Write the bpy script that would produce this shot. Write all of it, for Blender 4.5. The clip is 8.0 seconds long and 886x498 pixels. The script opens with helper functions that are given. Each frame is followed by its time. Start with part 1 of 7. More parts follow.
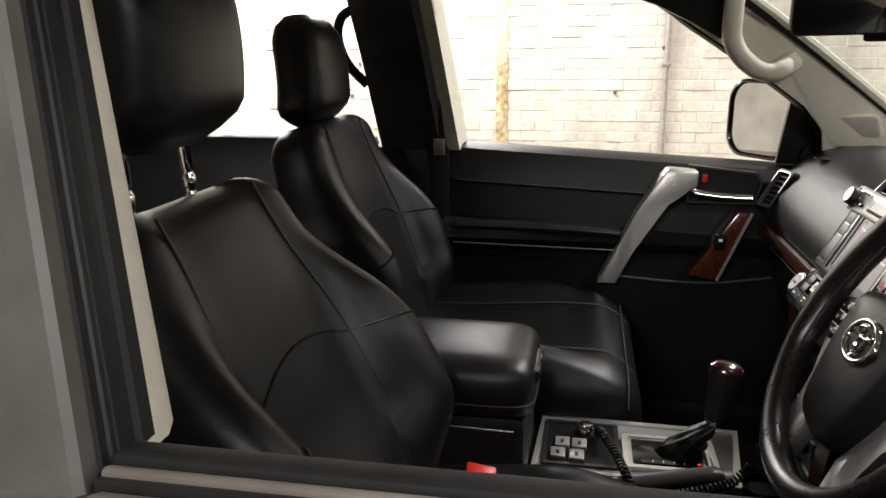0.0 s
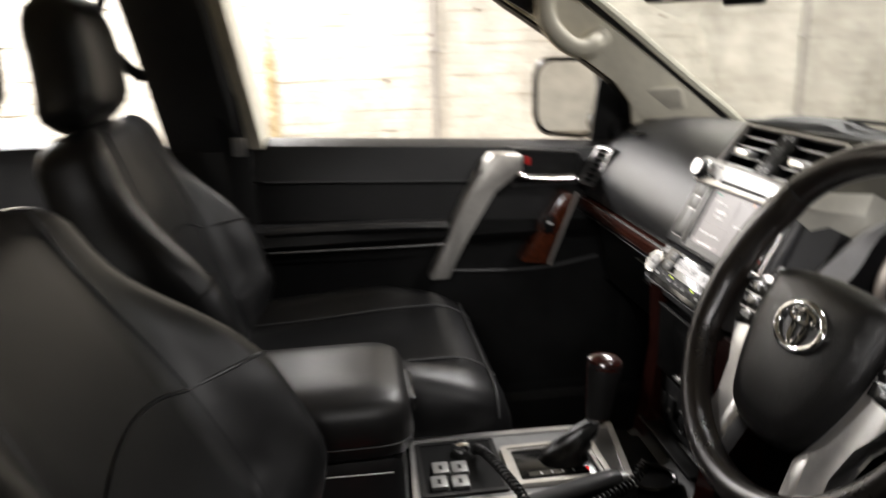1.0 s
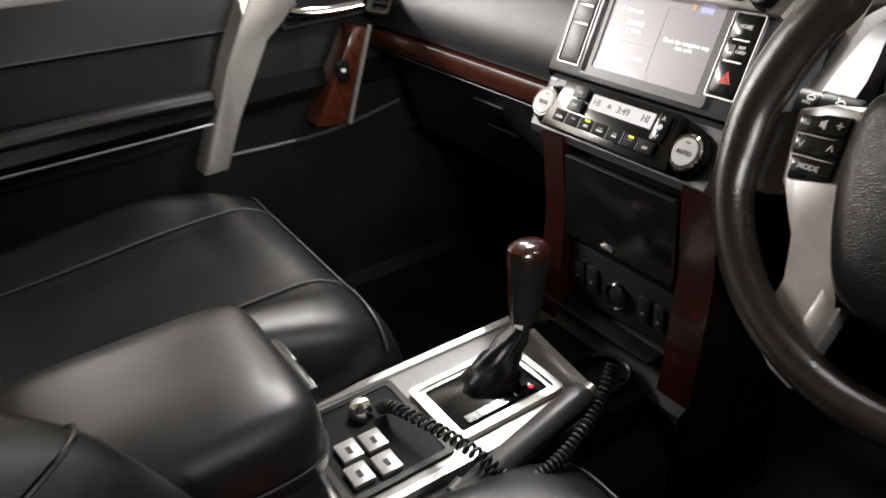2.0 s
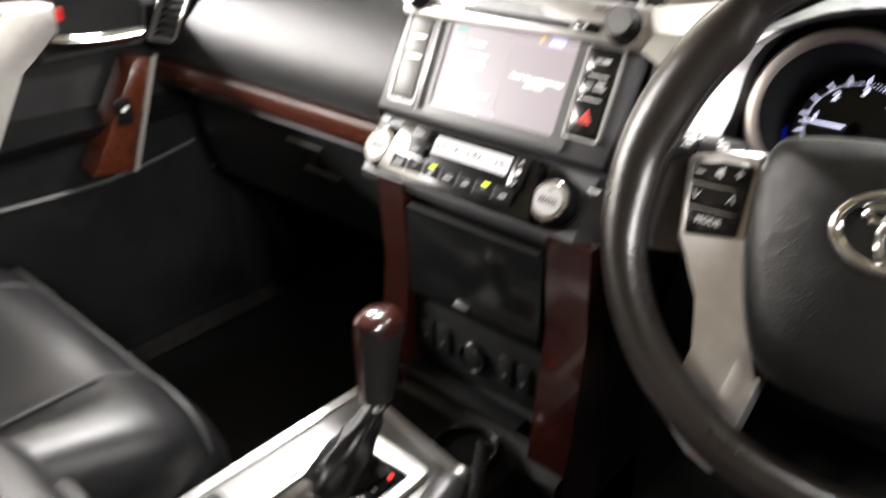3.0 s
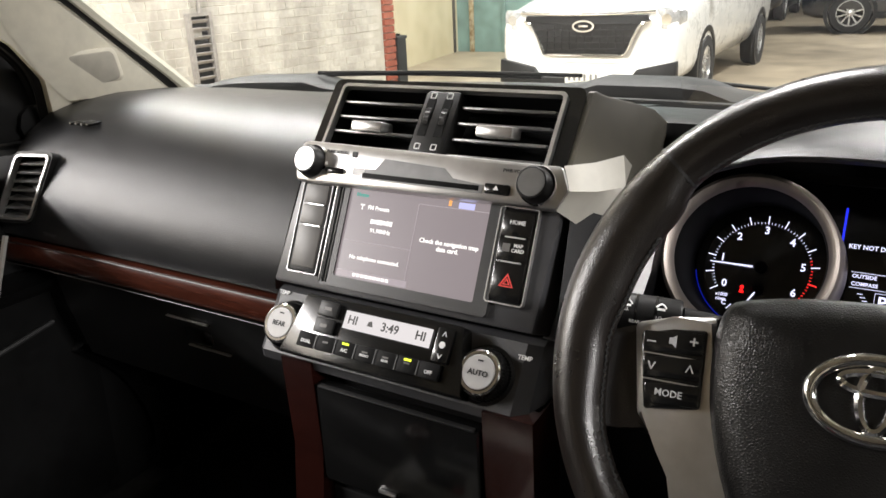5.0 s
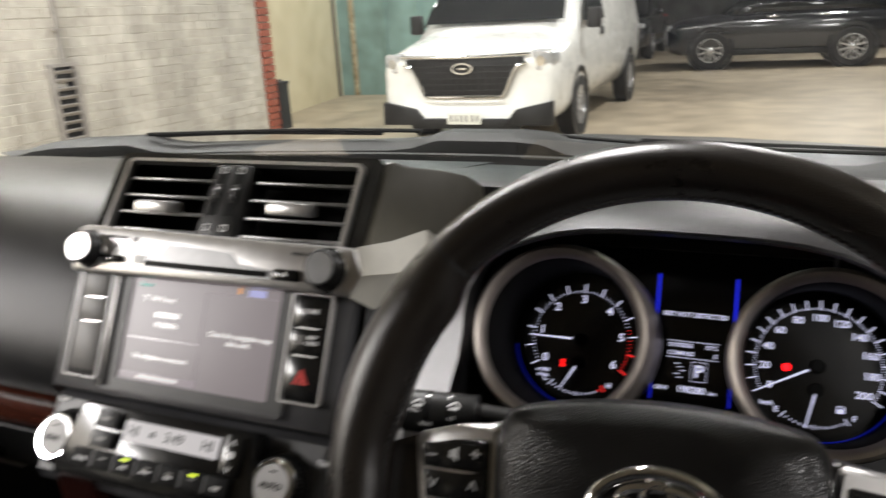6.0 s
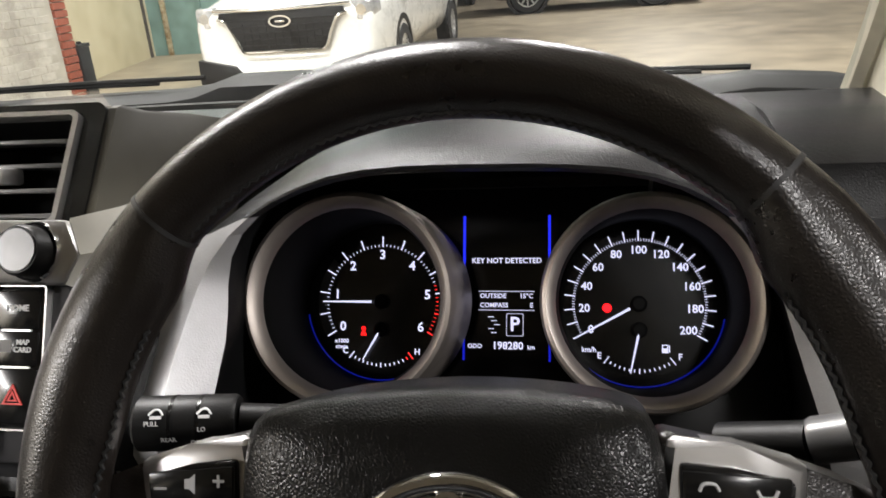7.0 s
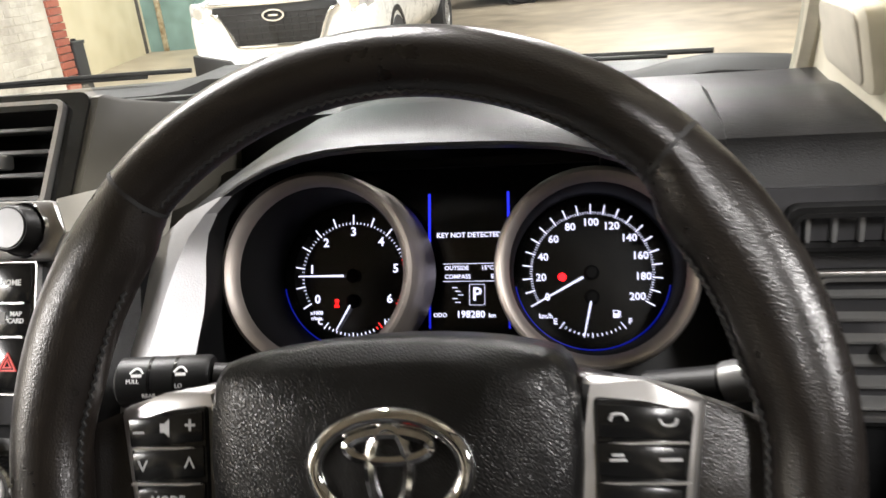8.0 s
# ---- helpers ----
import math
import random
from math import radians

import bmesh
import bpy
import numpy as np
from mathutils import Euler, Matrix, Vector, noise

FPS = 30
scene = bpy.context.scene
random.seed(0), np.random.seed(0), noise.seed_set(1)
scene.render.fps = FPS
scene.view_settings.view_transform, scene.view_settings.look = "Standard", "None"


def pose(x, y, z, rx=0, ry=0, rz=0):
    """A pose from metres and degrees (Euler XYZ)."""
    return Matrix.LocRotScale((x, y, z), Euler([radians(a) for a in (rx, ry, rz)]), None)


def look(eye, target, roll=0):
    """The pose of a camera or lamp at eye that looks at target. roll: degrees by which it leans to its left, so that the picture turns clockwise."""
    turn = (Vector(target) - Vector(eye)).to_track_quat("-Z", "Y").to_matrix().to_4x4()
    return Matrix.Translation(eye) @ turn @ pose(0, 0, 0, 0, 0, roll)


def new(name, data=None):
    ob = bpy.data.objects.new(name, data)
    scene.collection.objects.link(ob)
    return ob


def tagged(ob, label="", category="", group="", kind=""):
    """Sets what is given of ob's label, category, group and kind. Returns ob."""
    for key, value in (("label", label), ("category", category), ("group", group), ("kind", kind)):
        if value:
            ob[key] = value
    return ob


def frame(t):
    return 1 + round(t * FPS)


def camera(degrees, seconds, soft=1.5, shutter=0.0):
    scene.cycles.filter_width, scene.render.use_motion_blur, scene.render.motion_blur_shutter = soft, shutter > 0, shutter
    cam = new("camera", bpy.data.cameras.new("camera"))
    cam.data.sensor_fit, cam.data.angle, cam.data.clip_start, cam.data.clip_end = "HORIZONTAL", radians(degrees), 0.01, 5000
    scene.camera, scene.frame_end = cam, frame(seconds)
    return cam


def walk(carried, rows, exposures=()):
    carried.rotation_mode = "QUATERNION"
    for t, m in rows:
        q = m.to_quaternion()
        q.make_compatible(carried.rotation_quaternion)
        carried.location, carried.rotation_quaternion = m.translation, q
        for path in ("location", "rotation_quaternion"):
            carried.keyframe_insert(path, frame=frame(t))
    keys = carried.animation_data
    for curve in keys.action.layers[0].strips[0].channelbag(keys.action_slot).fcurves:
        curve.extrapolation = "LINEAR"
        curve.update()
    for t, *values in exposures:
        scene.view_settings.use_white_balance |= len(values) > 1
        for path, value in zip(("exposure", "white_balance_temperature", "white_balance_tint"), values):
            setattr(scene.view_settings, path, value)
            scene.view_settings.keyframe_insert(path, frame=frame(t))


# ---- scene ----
cam = camera(60.5, 8.0, shutter=0.5)
PATH = [
    (0, (1.153, 0.108, 1.433), (-0.748, -0.246, 0.924), -0.4),
    (0.5, (1.15, 0.086, 1.429), (-0.751, -0.262, 0.914), 0.6),
    (1, (0.984, -0.011, 1.415), (-0.928, 0.219, 0.875), -2.0),
    (1.5, (0.783, -0.105, 1.402), (-0.915, 0.56, 0.582), -6.0),
    (1.7, (0.689, -0.103, 1.39), (-0.931, 0.641, 0.482), -6.7),
    (2.8, (0.449, -0.064, 1.343), (-0.803, 1.087, 0.29), -2.3),
    (3, (0.445, -0.053, 1.35), (-0.746, 1.232, 0.385), -1.5),
    (3.5, (0.412, -0.024, 1.369), (-0.634, 1.503, 0.612), -1.8),
    (4, (0.37, -0.01, 1.369), (-0.61, 1.566, 0.625), -2.6),
    (5.3, (0.371, -0.028, 1.371), (-0.617, 1.584, 0.72), -2.6),
    (5.5, (0.38, -0.013, 1.374), (-0.585, 1.622, 0.743), -2.8),
    (6, (0.415, 0.073, 1.382), (-0.351, 1.823, 0.788), -3.2),
    (6.5, (0.425, 0.152, 1.358), (-0.075, 1.974, 0.701), -4.5),
    (7, (0.428, 0.18, 1.344), (0.054, 2.004, 0.614), -4.6),
    (7.5, (0.429, 0.179, 1.34), (0.085, 2.003, 0.594), -5.1),
    (8, (0.46, 0.146, 1.344), (0.086, 1.962, 0.594), -5.6),
]
walk(cam, [(t, look(eye, target, roll)) for t, eye, target, roll in PATH],
     exposures=[(0.0, -0.95), (0.5, -0.8), (1.0, -0.7), (1.5, -0.42), (2.8, 0.85), (3.0, 0.92), (3.2, 0.8), (3.5, 0.5), (4.2, 0.05), (5.5, -0.15), (5.8, -0.42), (6.2, -0.8), (6.5, -0.85), (7.0, -0.42), (8.0, 0.17)])

# ---- world and large lights ----
world = bpy.data.worlds.new("garage_air")
scene.world = world
world.use_nodes = True
world.node_tree.nodes["Background"].inputs[0].default_value = (0.9, 0.95, 1.0, 1)
world.node_tree.nodes["Background"].inputs[1].default_value = 0.15


def area_lamp(name, m, sx, sy, watts, colour=(1.0, 0.96, 0.9)):
    la = bpy.data.lights.new(name, "AREA")
    la.shape, la.size, la.size_y, la.energy, la.color = "RECTANGLE", sx, sy, watts, colour
    ob = new(name, la)
    ob.matrix_world = m
    return ob

# fluorescent fittings under the garage roof
# the one at (1.9, -3.6) is added unseen to brighten the driver's side
for x, y, z, p in ((-1.1, 3.0, 5.2, 560), (4.0, 3.4, 4.6, 400), (0.8, 9.5, 5.2, 620), (2.0, 17.5, 5.2, 700), (1.9, -3.6, 4.6, 240), (-4.9, 10.8, 5.2, 350), (6.5, 8.0, 5.2, 140)):
    area_lamp("ceiling_tube_light", look((x, y, z), (x, y + 0.001, 0)), 0.30, 2.0, p, (1.0, 0.965, 0.95))
# unseen lamp added at the driver's side to brighten the cabin, turned towards the car
area_lamp("added_side_lamp", look((4.6, -0.9, 3.0), (0.0, 0.3, 1.1)), 1.2, 0.45, 180, (1.0, 0.965, 0.95))
# long fittings close to the painted wall
area_lamp("wall_tube_light", look((-4.6, -2.3, 3.2), (-4.6, -2.299, 0)), 0.30, 3.8, 1050, (1.0, 0.965, 0.95))
area_lamp("wall_tube_light", look((-4.3, 3.3, 5.2), (-4.5, 3.301, 0)), 0.30, 3.0, 720, (1.0, 0.965, 0.95))


# ---- materials ----
def mat(name, colour, rough=0.5, metal=0.0, var=0.12, scale=30.0, bump=0.0, bump_scale=400.0, rvar=0.08, coat=0.0, spec=0.5, stretch=(1, 1, 1), kind="noise", second=None):
    """A surface: colour varied at two scales, roughness varied, fine relief in metres."""
    m = bpy.data.materials.new(name)
    m.use_nodes = True
    nt = m.node_tree
    n, l = nt.nodes, nt.links
    b = n["Principled BSDF"]
    b.inputs["Metallic"].default_value = metal
    b.inputs["Specular IOR Level"].default_value = spec
    b.inputs["Coat Weight"].default_value = coat
    b.inputs["Coat Roughness"].default_value = 0.08
    tc, mp = n.new("ShaderNodeTexCoord"), n.new("ShaderNodeMapping")
    mp.inputs["Scale"].default_value = stretch
    l.new(tc.outputs["Object"], mp.inputs["Vector"])
    big, small = n.new("ShaderNodeTexNoise"), n.new("ShaderNodeTexNoise")
    big.inputs["Scale"].default_value, big.inputs["Detail"].default_value = scale * 0.2, 5
    small.inputs["Scale"].default_value, small.inputs["Detail"].default_value = scale, 8
    for t in (big, small):
        l.new(mp.outputs[0], t.inputs["Vector"])
    mix = n.new("ShaderNodeMix")
    mix.data_type = "FLOAT"
    mix.inputs[0].default_value = 0.5
    l.new(big.outputs[0], mix.inputs[2])
    l.new(small.outputs[0], mix.inputs[3])
    ramp = n.new("ShaderNodeValToRGB")
    second = second or tuple(min(1, c * (1 + 2.2 * var)) for c in colour)
    first = tuple(c * (1 - 1.6 * var) for c in colour)
    ramp.color_ramp.elements[0].position, ramp.color_ramp.elements[1].position = 0.34, 0.66
    ramp.color_ramp.elements[0].color, ramp.color_ramp.elements[1].color = (*first, 1), (*second, 1)
    l.new(mix.outputs[0], ramp.inputs[0])
    l.new(ramp.outputs[0], b.inputs["Base Color"])
    rr = n.new("ShaderNodeMapRange")
    rr.inputs["To Min"].default_value, rr.inputs["To Max"].default_value = max(0.02, rough - rvar), min(1, rough + rvar)
    l.new(mix.outputs[0], rr.inputs["Value"])
    l.new(rr.outputs[0], b.inputs["Roughness"])
    if bump:
        if kind == "leather":
            t = n.new("ShaderNodeTexVoronoi")
            t.feature = "DISTANCE_TO_EDGE"
        else:
            t = n.new("ShaderNodeTexNoise")
            t.inputs["Detail"].default_value = 4
        t.inputs["Scale"].default_value = bump_scale
        l.new(mp.outputs[0], t.inputs["Vector"])
        bp = n.new("ShaderNodeBump")
        bp.inputs["Distance"].default_value = bump
        bp.inputs["Strength"].default_value = 0.6
        l.new(t.outputs[0], bp.inputs["Height"])
        l.new(bp.outputs[0], b.inputs["Normal"])
    return m


def glow(name, colour, strength, rough=0.15):
    m = bpy.data.materials.new(name)
    m.use_nodes = True
    b = m.node_tree.nodes["Principled BSDF"]
    b.inputs["Base Color"].default_value = (0.01, 0.01, 0.01, 1)
    b.inputs["Roughness"].default_value = rough
    b.inputs["Emission Color"].default_value = (*colour, 1)
    b.inputs["Emission Strength"].default_value = strength
    return m


def glass(name, tint=(0.93, 0.96, 0.94), gloss=0.9):
    """A thin pane: light passes straight through, and the surface mirrors by its Fresnel."""
    m = bpy.data.materials.new(name)
    m.use_nodes = True
    nt = m.node_tree
    n, l = nt.nodes, nt.links
    n.remove(n["Principled BSDF"])
    out = n["Material Output"]
    tr, gl, fr, mix, mul = n.new("ShaderNodeBsdfTransparent"), n.new("ShaderNodeBsdfGlossy"), n.new("ShaderNodeFresnel"), n.new("ShaderNodeMixShader"), n.new("ShaderNodeMath")
    tr.inputs[0].default_value = (*tint, 1)
    gl.inputs["Roughness"].default_value = 0.02
    fr.inputs[0].default_value = 1.45
    mul.operation = "MULTIPLY"
    mul.inputs[1].default_value = gloss
    l.new(fr.outputs[0], mul.inputs[0])
    l.new(mul.outputs[0], mix.inputs[0])
    l.new(tr.outputs[0], mix.inputs[1])
    l.new(gl.outputs[0], mix.inputs[2])
    l.new(mix.outputs[0], out.inputs[0])
    return m


LEATHER = mat("black_leather", (0.0075, 0.0072, 0.007), 0.37, spec=0.42, var=0.15, scale=60, bump=0.0003, bump_scale=620, kind="leather", rvar=0.06)
SEAT_LEATHER = mat("seat_leather", (0.0045, 0.0045, 0.0047), 0.37, var=0.15, scale=50, bump=0.0003, bump_scale=520, kind="leather", rvar=0.07, spec=0.32)
PAD_LEATHER = mat("grained_pad_leather", (0.0055, 0.0053, 0.0052), 0.30, spec=0.34, var=0.15, scale=60, bump=0.0006, bump_scale=640, kind="leather", rvar=0.05)
RIM_LEATHER = mat("rim_leather", (0.0110, 0.0088, 0.0074), 0.28, spec=0.6, var=0.10, scale=120, bump=0.0003, bump_scale=620, kind="leather", rvar=0.03)
SEAM = mat("seam_thread", (0.016, 0.016, 0.016), 0.55, var=0.1)
DASH = mat("dash_soft_plastic", (0.0110, 0.0113, 0.0120), 0.33, var=0.12, scale=50, bump=0.0006, bump_scale=900, rvar=0.06, spec=0.27)
FASCIA = mat("grey_fascia_plastic", (0.050, 0.050, 0.053), 0.40, var=0.08, scale=50, bump=0.0003, bump_scale=900)
DOORBLACK = mat("black_door_vinyl", (0.0060, 0.0060, 0.0060), 0.42, spec=0.3, var=0.12, scale=60, bump=0.0003, bump_scale=900)
CONE = mat("matt_black_cone", (0.004, 0.004, 0.004), 0.6, spec=0.12, var=0.05)
DARK = mat("black_hard_plastic", (0.0095, 0.0095, 0.0095), 0.42, spec=0.32, var=0.12, scale=60, bump=0.0002, bump_scale=1200)
GLOSS = mat("piano_black", (0.007, 0.007, 0.007), 0.17, var=0.1, rvar=0.04)
GREY = mat("charcoal_plastic", (0.030, 0.030, 0.030), 0.38, var=0.08, scale=60, bump=0.0001, bump_scale=1500)
SATIN = mat("satin_silver", (0.62, 0.61, 0.60), 0.30, metal=0.9, var=0.05, scale=80, rvar=0.05)
RINGM = mat("brown_silver_ring", (0.50, 0.45, 0.41), 0.48, metal=0.95, var=0.05, scale=80, rvar=0.05)
CHAMP = mat("warm_silver_paint", (0.62, 0.60, 0.56), 0.34, metal=0.75, var=0.05, scale=80, rvar=0.05)
CHROME = mat("chrome", (0.82, 0.82, 0.82), 0.08, metal=1.0, var=0.03, rvar=0.03)
CHEEK = mat("grey_brown_cheek", (0.075, 0.070, 0.056), 0.42, var=0.06, scale=60, bump=0.0001, bump_scale=1500)
# satin trim paler than the hood; the slope's bright sheen is partly in this colour
SURROUND = mat("satin_grey_surround", (0.52, 0.52, 0.53), 0.34, metal=0.35, var=0.05, scale=60, bump=0.0003, bump_scale=900)
LOUVRE = mat("dark_satin_louvre", (0.22, 0.22, 0.22), 0.30, metal=0.6, var=0.08, scale=60)
CPLATE = mat("satin_grey_console_plate", (0.30, 0.30, 0.295), 0.36, metal=0.45, var=0.05, scale=80, rvar=0.05)
PALE = mat("pale_silver_fascia_paint", (0.50, 0.485, 0.43), 0.40, metal=0.15, var=0.04, scale=80)
# one wood in three tones: light and shade are put into the base colours
WOOD = mat("red_brown_wood", (0.020, 0.0046, 0.0032), 0.22, var=0.16, scale=14, stretch=(2, 9, 9), coat=0.7, rvar=0.05)
STRIPWOOD = mat("dark_brown_strip_wood", (0.060, 0.016, 0.009), 0.26, var=0.2, scale=18, stretch=(1, 9, 9), coat=0.25, rvar=0.05)
LITWOOD = mat("lit_tone_brown_wood", (0.055, 0.014, 0.006), 0.22, var=0.22, scale=18, stretch=(2, 9, 3), coat=0.7, rvar=0.05)
DIALFACE = mat("pale_silver_dial_face", (0.36, 0.355, 0.35), 0.52, metal=0.2, spec=0.25, var=0.04, scale=80)
BEIGE = mat("beige_pillar_plastic", (0.66, 0.625, 0.515), 0.58, var=0.04, scale=60, bump=0.0002, bump_scale=1200)
LINING = mat("headliner_cloth", (0.48, 0.45, 0.38), 0.95, var=0.06, scale=200, bump=0.0006, bump_scale=900)
CARPET = mat("black_carpet", (0.028, 0.027, 0.026), 0.98, var=0.3, scale=300, bump=0.002, bump_scale=700)
RUBBER = mat("black_rubber", (0.011, 0.0105, 0.010), 0.55, spec=0.3, var=0.15, scale=80)
PAINT = mat("graphite_car_paint", (0.085, 0.078, 0.070), 0.30, metal=0.5, var=0.05, scale=20, coat=0.7, rvar=0.04, second=(0.105, 0.097, 0.088))
HOODPAINT = mat("dark_hood_paint", (0.022, 0.023, 0.026), 0.38, metal=0.2, var=0.05, coat=0.25)
RED = mat("red_plastic", (0.55, 0.015, 0.012), 0.35, var=0.06)
WHITE_BTN = mat("pale_grey_plastic", (0.11, 0.105, 0.098), 0.45, var=0.05)
PRINT = mat("white_print", (0.75, 0.75, 0.75), 0.5, var=0.02)
GLASS = glass("windscreen_glass", (0.93, 0.96, 0.94), 0.18)
SIDEGLASS = glass("side_glass", (0.80, 0.84, 0.82))
MIRROR = mat("mirror_glass", (0.86, 0.87, 0.88), 0.02, metal=1.0, var=0.0, rvar=0.0)


# ---- mesh helpers ----
def thing(name, m, label, category, group="", kind=""):
    """A top-level Empty at the base of a thing, posed by m."""
    ob = new(name)
    ob.empty_display_size = 0.05
    ob.matrix_world = m
    return tagged(ob, label, category, group, kind)


def part(name, bm, material, parent=None, label="", smooth=40, sub=0):
    """One bmesh as one mesh object, in its thing's own axes."""
    me = bpy.data.meshes.new(name)
    bmesh.ops.recalc_face_normals(bm, faces=bm.faces)
    lim = radians(smooth)
    for f in bm.faces:
        f.smooth = smooth > 0
    for e in bm.edges:
        if len(e.link_faces) == 2 and e.calc_face_angle(0) > lim:
            e.smooth = False
    bm.to_mesh(me)
    bm.free()
    me.materials.append(material)
    ob = new(name, me)
    if parent is not None:
        ob.parent = parent
    if sub:
        md = ob.modifiers.new("round", "SUBSURF")
        md.levels = md.render_levels = sub
    if label:
        ob["label"] = label
    return ob


def solid(name, bm, material, label, category, group="", kind="", at=None, smooth=40, sub=0):
    """A top-level thing of one mesh."""
    ob = part(name, bm, material, None, "", smooth, sub)
    if at is not None:
        ob.matrix_world = at
    return tagged(ob, label, category, group, kind)


def B():
    return bmesh.new()


def box(bm, c, s, bev=0.0, m=None, seg=2):
    mm = (m or Matrix()) @ Matrix.Translation(c) @ Matrix.Diagonal((*s, 1))
    vs = bmesh.ops.create_cube(bm, size=1.0, matrix=mm)["verts"]
    if bev:
        es = list({e for v in vs for e in v.link_edges})
        bmesh.ops.bevel(bm, geom=es, offset=bev, segments=seg, affect="EDGES", profile=0.5)
    return bm


def rings(bm, loops, closed=False, caps=True):
    """Skin over loops of points with equal counts."""
    vv = [[bm.verts.new(p) for p in lp] for lp in loops]
    k = len(vv[0])
    pairs = list(zip(vv, vv[1:])) + ([(vv[-1], vv[0])] if closed else [])
    for a, b in pairs:
        for i in range(k):
            j = (i + 1) % k
            bm.faces.new((a[i], a[j], b[j], b[i]))
    if caps and not closed:
        bm.faces.new(vv[0][::-1])
        bm.faces.new(vv[-1])
    return bm


def smooth_path(pts, per=6, closed=False):
    """Catmull-Rom points through the given ones."""
    p = [Vector(q) for q in pts]
    out, k = [], len(p)
    for i in range(k if closed else k - 1):
        g = (lambda j: p[j % k]) if closed else (lambda j: p[max(0, min(k - 1, j))])
        a, b, c, d = g(i - 1), g(i), g(i + 1), g(i + 2)
        for s in range(per):
            t = s / per
            out.append(0.5 * (2 * b + (c - a) * t + (2 * a - 5 * b + 4 * c - d) * t * t + (3 * b - a - 3 * c + d) * t ** 3))
    if not closed:
        out.append(p[-1])
    return out


def tube(bm, pts, r, n=8, closed=False, flat=1.0, up=None):
    """A round bar along points; r may be a list."""
    p = [Vector(q) for q in pts]
    k = len(p)
    rr = r if isinstance(r, (list, tuple)) else [r] * k
    loops, side = [], None
    for i in range(k):
        a, b = (p[i - 1], p[(i + 1) % k]) if closed else (p[max(0, i - 1)], p[min(k - 1, i + 1)])
        d = (b - a).normalized()
        if side is None:
            ref = Vector(up) if up else (Vector((0, 0, 1)) if abs(d.z) < 0.9 else Vector((1, 0, 0)))
            side = d.cross(ref).normalized()
        else:
            side = (side - d * side.dot(d)).normalized()
        w = side.cross(d)
        loops.append([p[i] + rr[i] * (side * math.cos(2 * math.pi * q / n) + w * flat * math.sin(2 * math.pi * q / n)) for q in range(n)])
    return rings(bm, loops, closed)


def lathe(bm, prof, m=None, n=32, caps=True):
    """Turned round local z: prof holds (radius, height)."""
    m = m or Matrix()
    loops = [[m @ Vector((max(r, 1e-4) * math.cos(2 * math.pi * i / n), max(r, 1e-4) * math.sin(2 * math.pi * i / n), h)) for i in range(n)] for r, h in prof]
    return rings(bm, loops, False, caps)


def prism(bm, poly, h0, h1, m=None, bev=0.0, seg=2):
    """A polygon in local xy pulled from h0 to h1 along z."""
    m = m or Matrix()
    a = [bm.verts.new(m @ Vector((x, y, h0))) for x, y in poly]
    b = [bm.verts.new(m @ Vector((x, y, h1))) for x, y in poly]
    fs = [bm.faces.new(a[::-1]), bm.faces.new(b)]
    for i in range(len(poly)):
        j = (i + 1) % len(poly)
        fs.append(bm.faces.new((a[i], a[j], b[j], b[i])))
    if bev:
        es = list({e for f in fs for e in f.edges})
        bmesh.ops.bevel(bm, geom=es, offset=bev, segments=seg, affect="EDGES", profile=0.5)
    return bm


def frame_prism(bm, outer, inner, h0, h1, m=None):
    """A flat frame between two loops of equal counts."""
    m = m or Matrix()
    put = lambda poly, h: [m @ Vector((x, y, h)) for x, y in poly]
    return rings(bm, [put(outer, h0), put(outer, h1), put(inner, h1), put(inner, h0)], True)


def rrect(w, h, r, n=4, cx=0.0, cy=0.0):
    """A rounded rectangle's outline."""
    out = []
    for sx, sy, a0 in ((1, 1, 0), (-1, 1, 90), (-1, -1, 180), (1, -1, 270)):
        for i in range(n + 1):
            a = radians(a0 + 90 * i / n)
            out.append((cx + sx * (w / 2 - r) + r * math.cos(a), cy + sy * (h / 2 - r) + r * math.sin(a)))
    return out


YZ = Matrix(((0, 0, 1, 0), (1, 0, 0, 0), (0, 1, 0, 0), (0, 0, 0, 1)))  # local x, y, z to world y, z, x


def words(text, size, m, material, parent, name="lettering", thick=0.0002, align="CENTER"):
    cu = bpy.data.curves.new(name, "FONT")
    cu.offset = size * 0.018
    cu.body, cu.size, cu.align_x, cu.align_y, cu.extrude, cu.resolution_u = text, size, align, "CENTER", thick, 2
    tmp = bpy.data.objects.new("tmp", cu)
    me = bpy.data.meshes.new_from_object(tmp)
    bpy.data.objects.remove(tmp)
    me.name = name
    me.materials.append(material)
    ob = new(name, me)
    ob.parent = parent
    ob.matrix_local = m
    return ob


def loft_profile(bm, sections):
    """Skin over open profiles that all have the same count of points (a sheet)."""
    vv = [[bm.verts.new(p) for p in lp] for lp in sections]
    for a, b in zip(vv, vv[1:]):
        for i in range(len(a) - 1):
            bm.faces.new((a[i], a[i + 1], b[i + 1], b[i]))
    return bm


def sstep(a, b, x):
    """Smooth step from 0 at a to 1 at b."""
    t = max(0.0, min(1.0, (x - a) / (b - a)))
    return t * t * (3 - 2 * t)


